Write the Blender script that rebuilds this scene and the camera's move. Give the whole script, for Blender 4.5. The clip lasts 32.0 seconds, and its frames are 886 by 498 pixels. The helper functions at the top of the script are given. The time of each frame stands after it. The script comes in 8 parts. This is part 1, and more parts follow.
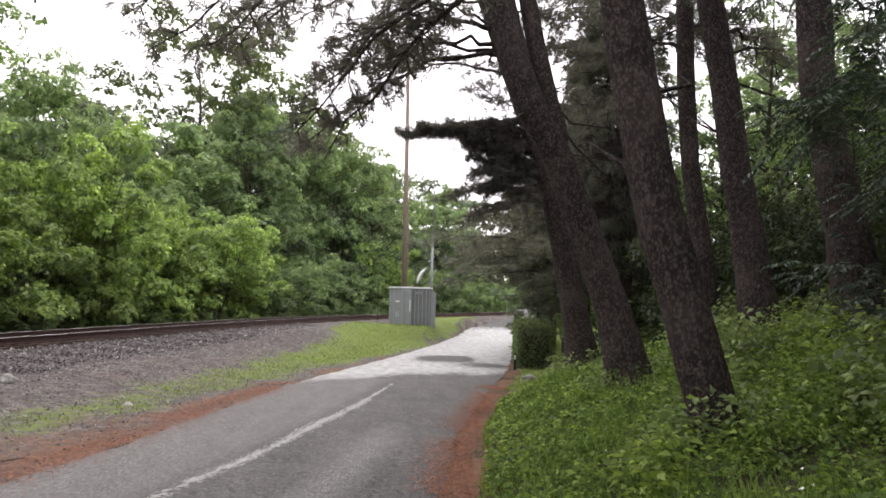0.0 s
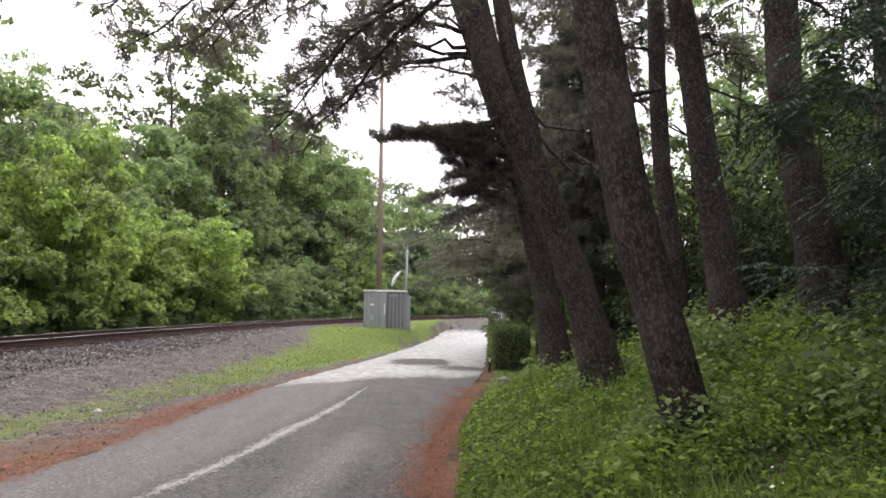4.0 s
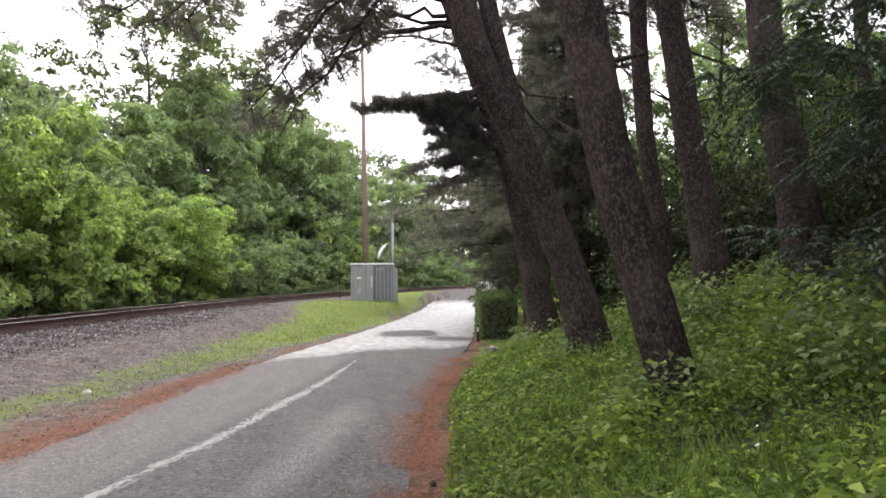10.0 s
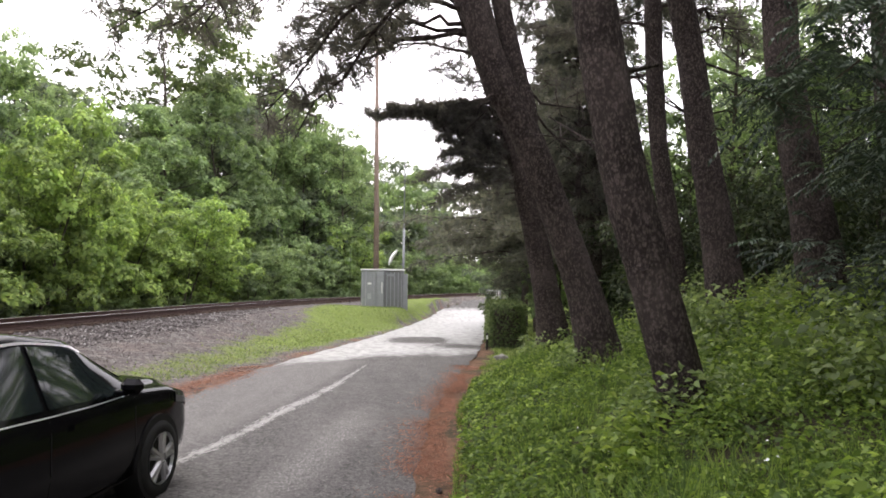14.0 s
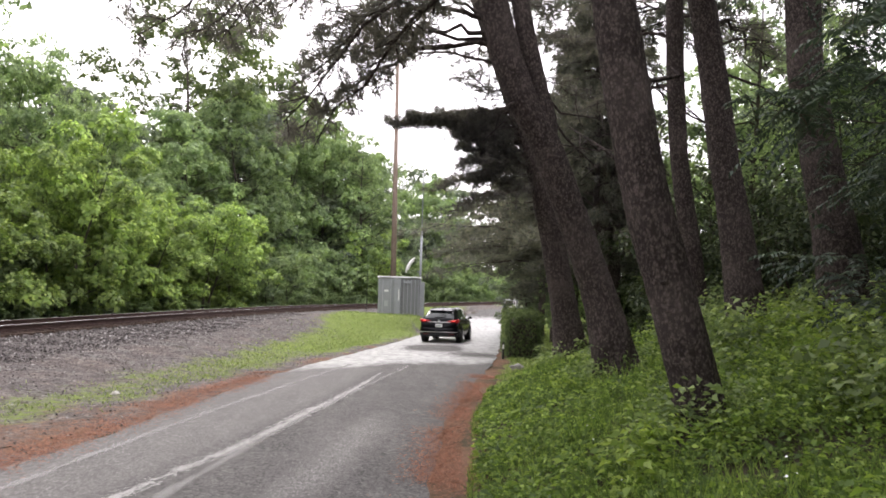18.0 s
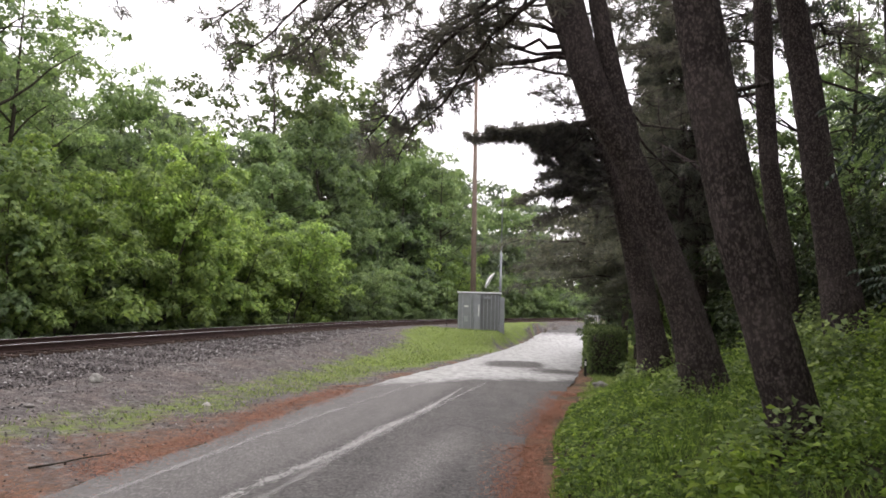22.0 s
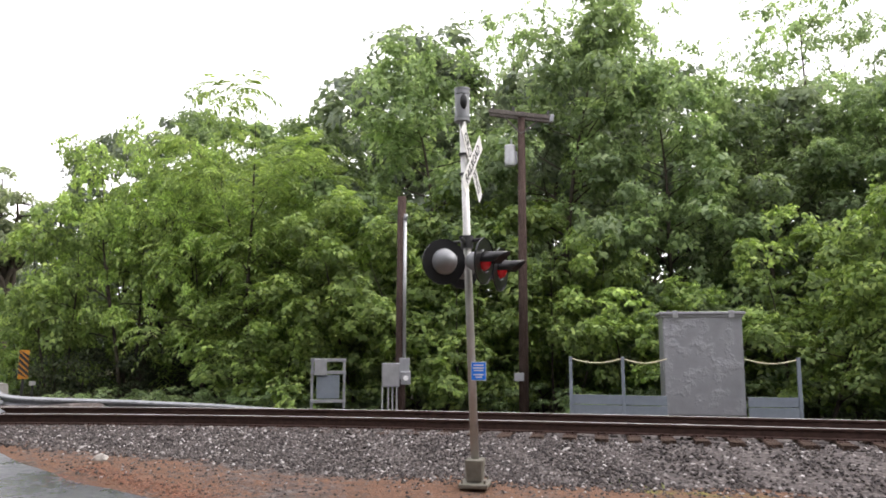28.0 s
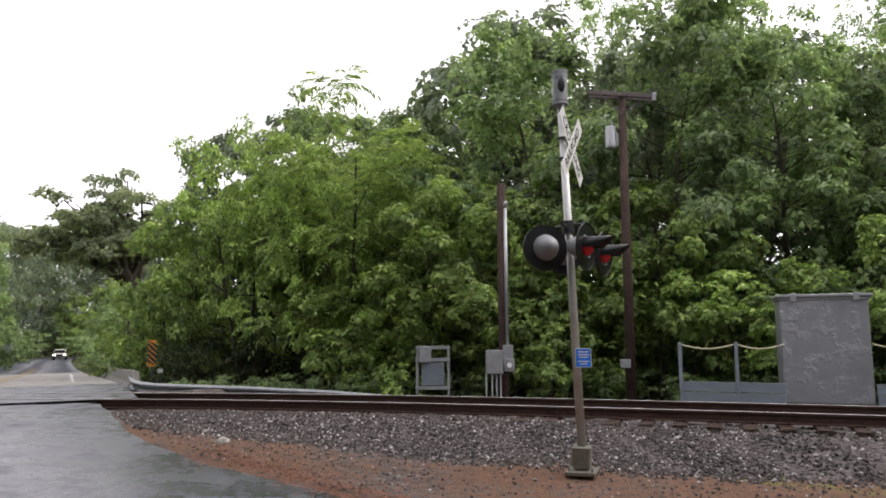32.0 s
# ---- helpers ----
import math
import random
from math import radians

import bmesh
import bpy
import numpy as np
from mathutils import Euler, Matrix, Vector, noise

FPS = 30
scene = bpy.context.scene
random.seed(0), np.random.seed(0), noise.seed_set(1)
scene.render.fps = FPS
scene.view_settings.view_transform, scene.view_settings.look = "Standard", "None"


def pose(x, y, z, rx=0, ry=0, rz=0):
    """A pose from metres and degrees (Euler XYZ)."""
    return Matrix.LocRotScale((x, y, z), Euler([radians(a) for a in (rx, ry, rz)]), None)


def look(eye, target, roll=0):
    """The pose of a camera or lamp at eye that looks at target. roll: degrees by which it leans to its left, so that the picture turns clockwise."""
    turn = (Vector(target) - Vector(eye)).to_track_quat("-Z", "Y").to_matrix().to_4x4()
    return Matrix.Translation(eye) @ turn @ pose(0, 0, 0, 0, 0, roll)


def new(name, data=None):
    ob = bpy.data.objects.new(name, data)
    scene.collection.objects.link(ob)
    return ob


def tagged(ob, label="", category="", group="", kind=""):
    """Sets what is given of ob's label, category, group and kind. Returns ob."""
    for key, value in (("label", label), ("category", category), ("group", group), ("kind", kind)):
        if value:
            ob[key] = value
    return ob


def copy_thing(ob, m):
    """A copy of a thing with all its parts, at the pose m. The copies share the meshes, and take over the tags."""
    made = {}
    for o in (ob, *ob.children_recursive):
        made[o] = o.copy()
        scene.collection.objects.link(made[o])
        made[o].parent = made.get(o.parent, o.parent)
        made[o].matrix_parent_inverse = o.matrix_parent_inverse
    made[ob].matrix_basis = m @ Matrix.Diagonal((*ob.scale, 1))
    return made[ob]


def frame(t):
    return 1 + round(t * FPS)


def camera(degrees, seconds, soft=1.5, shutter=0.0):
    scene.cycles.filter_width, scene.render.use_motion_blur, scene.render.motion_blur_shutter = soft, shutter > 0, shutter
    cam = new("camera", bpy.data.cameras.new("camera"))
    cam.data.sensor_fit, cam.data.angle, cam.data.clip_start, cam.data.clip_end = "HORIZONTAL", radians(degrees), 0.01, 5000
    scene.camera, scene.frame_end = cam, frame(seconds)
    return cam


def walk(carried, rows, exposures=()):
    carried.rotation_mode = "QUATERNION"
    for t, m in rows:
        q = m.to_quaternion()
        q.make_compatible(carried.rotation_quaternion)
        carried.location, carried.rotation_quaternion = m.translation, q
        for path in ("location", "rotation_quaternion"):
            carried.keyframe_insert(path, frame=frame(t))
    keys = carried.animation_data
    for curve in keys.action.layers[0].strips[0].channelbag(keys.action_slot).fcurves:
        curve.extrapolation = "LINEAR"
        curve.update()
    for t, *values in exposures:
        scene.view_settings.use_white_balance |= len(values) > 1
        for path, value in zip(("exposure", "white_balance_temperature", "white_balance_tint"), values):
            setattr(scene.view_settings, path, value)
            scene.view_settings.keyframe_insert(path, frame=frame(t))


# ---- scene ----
# camera: hand-held on the bank, about 2 m above the road; it turns on the spot
EYE = (0.0, 0.0, 2.05)
TURNS = [
    (0, 0.00, 3.97, 1.41),
    (0.5, -1.05, 4.02, 1.21),
    (1, -0.85, 3.82, 1.36),
    (1.5, -1.04, 3.56, 1.37),
    (2, -1.03, 3.38, 1.56),
    (2.5, -1.54, 3.35, 1.28),
    (3, -2.06, 3.39, 1.08),
    (3.5, -2.14, 3.80, 1.25),
    (5.5, -1.71, 4.78, -0.10),
    (6, -2.24, 4.74, -0.26),
    (6.5, -2.43, 4.22, -0.06),
    (7, -2.50, 3.61, -0.15),
    (7.5, -2.52, 3.32, -0.13),
    (8, -2.57, 3.17, -0.14),
    (8.5, -2.58, 3.10, -0.22),
    (9, -2.71, 2.98, -0.43),
    (9.5, -2.68, 2.65, -0.61),
    (10, -3.14, 1.98, -0.51),
    (10.5, -3.48, 1.65, 0.09),
    (11, -3.33, 1.75, 0.49),
    (11.5, -2.93, 1.93, 0.35),
    (12, -2.56, 2.18, 0.26),
    (12.5, -2.44, 2.40, 0.19),
    (13, -2.43, 2.52, 0.43),
    (13.5, -2.41, 2.52, 0.69),
    (14, -2.28, 2.54, 0.61),
    (14.5, -2.17, 2.67, 0.30),
    (16.5, -1.57, 3.05, 1.36),
    (17, -1.37, 2.98, 1.51),
    (17.5, -1.16, 3.00, 1.72),
    (18, -0.89, 3.16, 1.56),
    (18.5, -0.65, 3.30, 1.57),
    (19, -0.50, 3.42, 1.63),
    (19.5, -0.36, 3.50, 1.61),
    (20, -0.11, 3.57, 1.59),
    (20.5, 0.24, 3.69, 1.63),
    (21, 1.16, 3.87, 1.62),
    (21.5, 2.99, 4.13, 1.43),
    (22, 5.45, 4.21, 1.64),
    (22.5, 8.96, 4.04, 1.75),
    (23, 15.42, 3.57, 2.08),
    (23.5, 23.67, 3.44, 2.34),
    (24, 34.31, 3.55, 2.65),
    (24.5, 45.75, 3.80, 3.10),
    (25, 58.92, 6.39, 0.92),
    (25.5, 69.26, 7.31, 1.13),
    (26, 76.49, 7.26, 0.18),
    (26.5, 83.29, 7.19, -0.01),
    (28.5, 105.34, 7.11, 0.16),
    (29, 110.61, 6.27, 0.31),
    (29.5, 115.80, 6.61, 0.97),
    (30, 120.43, 6.86, 1.22),
    (30.5, 123.23, 7.05, 1.05),
    (31, 123.17, 7.25, 0.74),
    (31.5, 117.54, 7.28, 0.13),
    (32, 108.20, 6.66, -0.38),
]
cam = camera(62.92, 32.0, soft=1.75)


def eye_pose(yaw, pitch, roll):
    y, p = radians(yaw), radians(pitch)
    ahead = Vector((-math.sin(y) * math.cos(p), math.cos(y) * math.cos(p), math.sin(p)))
    return look(EYE, Vector(EYE) + ahead * 10, roll)


EXPOSURES = ((0.0, 0.32), (3.5, 0.43), (7.0, 0.28), (9.0, 0.5), (10.0, 0.56), (12.0, 0.67), (14.0, 0.6), (17.0, 0.66), (18.0, 0.61), (20.0, 0.48), (22.0, 0.18), (23.0, -0.02), (24.0, -0.03), (24.5, 0.15), (25.0, 0.46), (26.5, 0.56), (28.5, 0.36), (29.0, 0.2), (30.0, -0.25), (31.0, -0.46), (32.0, -0.15))
walk(cam, [(t, eye_pose(yaw, pitch, roll)) for t, yaw, pitch, roll in TURNS], EXPOSURES)

# overcast daylight: bright even cloud with a broad, weak sun behind it
world = bpy.data.worlds.new("world")
scene.world = world
world.use_nodes = True
wn, wl = world.node_tree.nodes, world.node_tree.links
wn.clear()
w_out = wn.new("ShaderNodeOutputWorld")
w_bg = wn.new("ShaderNodeBackground")
w_sky = wn.new("ShaderNodeTexSky")
w_sky.sky_type, w_sky.sun_disc = "NISHITA", False
w_sky.sun_elevation, w_sky.sun_rotation = radians(52), radians(-20)
w_sky.air_density, w_sky.dust_density, w_sky.ozone_density = 1.0, 6.0, 1.0
w_mix = wn.new("ShaderNodeMixRGB")
w_mix.inputs[0].default_value = 0.82
w_mix.inputs[2].default_value = (14.5, 13.8, 14.7, 1)
wl.new(w_sky.outputs[0], w_mix.inputs[1])
wl.new(w_mix.outputs[0], w_bg.inputs[0])
w_bg.inputs[1].default_value = 0.15
wl.new(w_bg.outputs[0], w_out.inputs[0])
sun = new("sun", bpy.data.lights.new("sun", "SUN"))
sun.data.energy, sun.data.angle, sun.data.color = 1.4, radians(25), (1.0, 0.96, 0.9)
sun.matrix_world = look((0, 0, 50), Vector((0, 0, 50)) + Vector((-math.sin(radians(20)) * -0.6, -math.cos(radians(20)) * 0.6, -0.8)) * 10)

# ---- materials ----
class Mat:
    """A node material with short ways to add nodes."""

    def __init__(self, name, rough=0.8, metal=0.0, spec=0.3):
        self.m = bpy.data.materials.new(name)
        self.m.use_nodes = True
        self.n, self.l = self.m.node_tree.nodes, self.m.node_tree.links
        self.b = self.n["Principled BSDF"]
        self.b.inputs["Roughness"].default_value = rough
        self.b.inputs["Metallic"].default_value = metal
        self.b.inputs["Specular IOR Level"].default_value = spec
        self.tc = self.n.new("ShaderNodeTexCoord").outputs["Object"]

    def world_coords(self):
        self.tc = self.n.new("ShaderNodeNewGeometry").outputs["Position"]
        return self

    def scaled(self, x, y, z):
        q = self.n.new("ShaderNodeMapping")
        q.inputs["Scale"].default_value = (x, y, z)
        self.l.new(self.tc, q.inputs["Vector"])
        return q.outputs[0]

    def noise(self, scale, detail=4, rough=0.6, vec=None):
        q = self.n.new("ShaderNodeTexNoise")
        q.inputs["Scale"].default_value, q.inputs["Detail"].default_value, q.inputs["Roughness"].default_value = scale, detail, rough
        self.l.new(vec or self.tc, q.inputs["Vector"])
        return q.outputs["Fac"]

    def n_color(self, scale, vec):
        q = self.n.new("ShaderNodeTexNoise")
        q.inputs["Scale"].default_value = scale
        self.l.new(vec, q.inputs["Vector"])
        return q.outputs["Color"]

    def voronoi(self, scale, out="Distance", vec=None):
        q = self.n.new("ShaderNodeTexVoronoi")
        q.inputs["Scale"].default_value = scale
        self.l.new(vec or self.tc, q.inputs["Vector"])
        return q.outputs[out]

    def ramp(self, fac, *stops):
        q = self.n.new("ShaderNodeValToRGB")
        e = q.color_ramp.elements
        while len(e) < len(stops):
            e.new(0.5)
        for s, (p, c) in zip(e, stops):
            s.position = p
            s.color = (*c, 1) if not isinstance(c, (int, float)) else (c, c, c, 1)
        self.l.new(fac, q.inputs[0])
        return q.outputs[0]

    def mix(self, fac, a, b, mode="MIX"):
        q = self.n.new("ShaderNodeMixRGB")
        q.blend_type = mode
        for k, v in enumerate((fac, a, b)):
            if isinstance(v, (int, float)):
                q.inputs[k].default_value = v if k == 0 else (v, v, v, 1)
            elif isinstance(v, tuple):
                q.inputs[k].default_value = (*v, 1)
            else:
                self.l.new(v, q.inputs[k])
        return q.outputs[0]

    def math(self, op, a, b=0.0):
        q = self.n.new("ShaderNodeMath")
        q.operation = op
        for k, v in enumerate((a, b)):
            if isinstance(v, (int, float)):
                q.inputs[k].default_value = v
            else:
                self.l.new(v, q.inputs[k])
        return q.outputs[0]

    def attr(self, name):
        q = self.n.new("ShaderNodeAttribute")
        q.attribute_name = name
        return q.outputs["Fac"]

    def rand(self):
        return self.n.new("ShaderNodeObjectInfo").outputs["Random"]

    def island(self):
        return self.n.new("ShaderNodeNewGeometry").outputs["Random Per Island"]

    def color(self, c):
        if isinstance(c, tuple):
            self.b.inputs["Base Color"].default_value = (*c, 1)
        else:
            self.l.new(c, self.b.inputs["Base Color"])
        return self

    def rough(self, c):
        self.l.new(c, self.b.inputs["Roughness"])
        return self

    def bump(self, h, strength=0.4, distance=0.02):
        q = self.n.new("ShaderNodeBump")
        q.inputs["Strength"].default_value, q.inputs["Distance"].default_value = strength, distance
        self.l.new(h, q.inputs["Height"])
        self.l.new(q.outputs[0], self.b.inputs["Normal"])
        return self

    def thin(self, amount, tint):
        """Leaves let some light through."""
        t = self.n.new("ShaderNodeBsdfTranslucent")
        if isinstance(tint, tuple):
            t.inputs[0].default_value = (*tint, 1)
        else:
            self.l.new(tint, t.inputs[0])
        s = self.n.new("ShaderNodeMixShader")
        s.inputs[0].default_value = amount
        self.l.new(self.b.outputs[0], s.inputs[1])
        self.l.new(t.outputs[0], s.inputs[2])
        self.l.new(s.outputs[0], self.n["Material Output"].inputs[0])
        return self


def leaf_mat(name, dark, mid, light, rough=0.6, thin=0.5):
    m = Mat(name, rough, 0, 0.3)
    dark, mid, light = [(1.235 * q[0], 1.01 * q[1], 2.5 * q[2]) for q in (dark, mid, light)]
    c = m.ramp(m.island(), (0.0, dark), (0.55, mid), (1.0, light))
    shift = m.ramp(m.rand(), (0.0, 0.78), (1.0, 1.2))
    c = m.mix(1.0, c, shift, "MULTIPLY")
    # tone per leaf: random variation plus the lit look painted on outer leaves
    leaf_tone = m.attr("tint")
    c = m.mix(1.0, c, m.mix(leaf_tone, (1.0, 1.0, 1.0), (2.05, 2.0, 1.65)), "MULTIPLY")
    m.color(c).thin(thin, m.mix(1.0, c, (1.2, 1.25, 0.8), "MULTIPLY"))
    return m.m


def painted(name, base, rough=0.5, metal=0.0, wear=0.12, scale=6, spec=0.4, bump=0.1):
    m = Mat(name, rough, metal, spec)
    n = m.noise(scale, 6, 0.65)
    c = m.mix(m.ramp(n, (0.35, 0.0), (0.75, 1.0)), tuple(v * (1 - wear) for v in base), tuple(min(1, v * (1 + wear)) for v in base))
    fine = m.noise(scale * 14, 3)
    c = m.mix(m.ramp(fine, (0.5, 0.0), (0.8, 0.35)), c, tuple(v * 0.7 for v in base))
    m.color(c).bump(n, bump, 0.01)
    return m.m


def bark_mat(name, a, b, ridge=5.0, lichen=0.25, stretch=0.3):
    m = Mat(name, 0.93, 0, 0.12)
    v = m.scaled(1, 1, stretch)
    n1 = m.noise(ridge * 2.6, 8, 0.72, v)
    n2 = m.noise(ridge * 11, 5, 0.75, v)
    plates = m.ramp(m.voronoi(ridge * 5.5, "Distance", m.mix(0.06, v, m.n_color(ridge * 3, v))), (0.1, 1.0), (0.62, 0.0))
    blot = m.noise(1.3, 5)
    k = m.math("ADD", m.math("ADD", m.math("MULTIPLY", n1, 0.45), m.math("MULTIPLY", n2, 0.4)), m.math("MULTIPLY", plates, 0.16))
    c = m.mix(m.ramp(k, (0.42, 0.0), (0.68, 1.0)), a, b)
    c = m.mix(m.ramp(blot, (0.48, 0.0), (0.72, lichen)), c, tuple(q * 1.2 for q in b))
    m.color(c).bump(k, 1.0, 0.05)
    return m.m


# foliage
LEAF_BRIGHT = leaf_mat("leaf_box_elder", (0.098, 0.172, 0.027), (0.16, 0.275, 0.039), (0.24, 0.37, 0.055), 0.6, 0.42)
# leaf_box_elder about a quarter brighter: light painted into the crossing trees
LEAF_LIFTED = leaf_mat("leaf_crossing_trees", (0.125, 0.215, 0.033), (0.2, 0.34, 0.048), (0.29, 0.44, 0.066), 0.6, 0.45)
LEAF_MID = leaf_mat("leaf_woods", (0.105, 0.18, 0.039), (0.16, 0.265, 0.058), (0.22, 0.335, 0.082))
LEAF_DARK = leaf_mat("leaf_far_woods", (0.085, 0.13, 0.042), (0.12, 0.18, 0.058), (0.155, 0.225, 0.075))
# haze of distance painted in: paler leaves for the far tree
LEAF_HAZY = leaf_mat("leaf_far_bank_hazed", (0.11, 0.165, 0.045), (0.145, 0.21, 0.058), (0.185, 0.255, 0.072))
# the shade these shrubs stand in is painted as a very dark colour
LEAF_SHADE = leaf_mat("leaf_thicket_shaded", (0.022, 0.038, 0.009), (0.04, 0.067, 0.014), (0.07, 0.105, 0.022), 0.6, 0.3)
LEAF_YEW = leaf_mat("leaf_drooping_shrub", (0.025, 0.046, 0.016), (0.042, 0.072, 0.024), (0.07, 0.106, 0.034), 0.55, 0.25)
LEAF_COVER = leaf_mat("leaf_ground_cover", (0.045, 0.088, 0.011), (0.105, 0.195, 0.02), (0.215, 0.345, 0.036), 0.56)
LEAF_HEDGE = leaf_mat("leaf_hedge", (0.09, 0.15, 0.03), (0.15, 0.24, 0.045), (0.22, 0.33, 0.065))
NEEDLE = leaf_mat("pine_needles", (0.072, 0.083, 0.038), (0.107, 0.121, 0.052), (0.15, 0.167, 0.07), 0.6, 0.55)
NEEDLE_FAR = leaf_mat("far_pine_needles", (0.085, 0.105, 0.042), (0.125, 0.152, 0.058), (0.17, 0.2, 0.075), 0.6, 0.5)
LEAF_TENDER = leaf_mat("leaf_tall_weeds", (0.09, 0.165, 0.016), (0.15, 0.26, 0.025), (0.25, 0.385, 0.042), 0.54)
DRY_NEEDLES = leaf_mat("dry_pine_needles", (0.15, 0.08, 0.02), (0.27, 0.14, 0.033), (0.42, 0.25, 0.07), 0.9, 0.05)
LEAF_OVER = leaf_mat("leaf_overhang", (0.058, 0.095, 0.02), (0.088, 0.14, 0.029), (0.128, 0.19, 0.04), 0.6, 0.45)
GRASS = leaf_mat("grass_blades", (0.095, 0.16, 0.026), (0.16, 0.245, 0.038), (0.25, 0.335, 0.065))
BARK_PINE = bark_mat("bark_pine", (0.034, 0.027, 0.025), (0.185, 0.15, 0.138), 6, 0.25, 0.6)
BARK_WOODS = bark_mat("bark_woods", (0.06, 0.05, 0.04), (0.15, 0.13, 0.105), 8)
POLE_WOOD = bark_mat("weathered_pole_wood", (0.2, 0.15, 0.12), (0.36, 0.28, 0.235), 9, 0.25, 0.08)
POLE_DARK = bark_mat("dark_pole_wood", (0.06, 0.042, 0.036), (0.14, 0.1, 0.085), 9, 0.25, 0.08)
POLE_GREY = bark_mat("grey_pole_wood", (0.12, 0.105, 0.095), (0.22, 0.2, 0.18), 9, 0.25, 0.08)
# ground
def ground_mat():
    m = Mat("ground_soil", 0.95, 0, 0.1).world_coords()
    n1, n2, n3 = m.noise(0.9, 6, 0.65), m.noise(7, 6, 0.75), m.noise(45, 4, 0.7)
    needle = m.mix(m.ramp(n2, (0.3, 0.0), (0.7, 1.0)), (0.075, 0.05, 0.04), (0.2, 0.11, 0.072))
    needle = m.mix(m.ramp(n3, (0.45, 0.0), (0.75, 0.6)), needle, (0.38, 0.22, 0.13))
    grass = m.mix(m.ramp(n2, (0.3, 0.0), (0.7, 1.0)), (0.1, 0.135, 0.033), (0.175, 0.24, 0.05))
    grass = m.mix(m.ramp(n3, (0.4, 0.0), (0.8, 0.5)), grass, (0.24, 0.30, 0.07))
    stone = m.voronoi(26, "Color")
    grav = m.mix(m.ramp(stone, (0.1, 0.0), (0.9, 1.0)), (0.075, 0.072, 0.072), (0.26, 0.245, 0.24))
    grav = m.mix(m.ramp(n1, (0.36, 0.05), (0.64, 0.5)), grav, (0.21, 0.15, 0.125))
    grav = m.mix(m.ramp(m.noise(3.2, 6, 0.8), (0.42, 0.75), (0.62, 0.0)), grav, (0.055, 0.05, 0.048))
    grav = m.mix(m.ramp(m.voronoi(11, "Color"), (0.8, 0.0), (1.0, 0.7)), grav, (0.30, 0.29, 0.28))
    soil = m.mix(n2, (0.035, 0.03, 0.02), (0.075, 0.065, 0.04))

    def zone(name, lo=0.35, hi=0.65):
        a = m.attr(name)
        jit = m.math("ADD", m.math("MULTIPLY", m.math("SUBTRACT", n2, 0.5), 1.5), m.math("MULTIPLY", m.math("SUBTRACT", n1, 0.5), 1.3))
        return m.ramp(m.math("ADD", a, jit), (lo, 0.0), (hi, 1.0))

    c = m.mix(zone("gravel"), soil, grav)
    c = m.mix(m.math("MULTIPLY", zone("needles", 0.4, 0.9), 0.92), c, needle)
    bare = m.ramp(m.noise(2.6, 6, 0.8), (0.45, 1.0), (0.62, 0.0))
    bare = m.math("MULTIPLY", bare, m.math("SUBTRACT", 0.92, m.math("MULTIPLY", m.attr("lush"), 0.75)))
    c = m.mix(m.math("MULTIPLY", zone("turf", 0.35, 0.85), m.math("SUBTRACT", 1.0, bare)), c, grass)
    m.color(c).bump(m.math("ADD", n3, m.voronoi(26)), 0.7, 0.03)
    return m.m


def stroke_mat(name="pale_road_stroke", color=(0.36, 0.35, 0.34), start=0.86, most=0.75):
    m = Mat(name, 0.75, 0, 0.3).world_coords()
    n, f = m.noise(1.7, 5, 0.7), m.noise(15, 6, 0.85, m.scaled(1.3, 0.7, 1))
    edge = m.math("MULTIPLY", m.attr("middle"), 0.34)
    k = m.ramp(m.math("ADD", m.math("ADD", m.math("MULTIPLY", n, 0.8), m.math("MULTIPLY", m.math("SUBTRACT", f, 0.3), 1.7)), edge), (start, 0.0), (1.3, most))
    m.color(color)
    clear = m.n.new("ShaderNodeBsdfTransparent")
    s = m.n.new("ShaderNodeMixShader")
    m.l.new(k, s.inputs[0])
    m.l.new(clear.outputs[0], s.inputs[1])
    m.l.new(m.b.outputs[0], s.inputs[2])
    m.l.new(s.outputs[0], m.n["Material Output"].inputs[0])
    return m.m


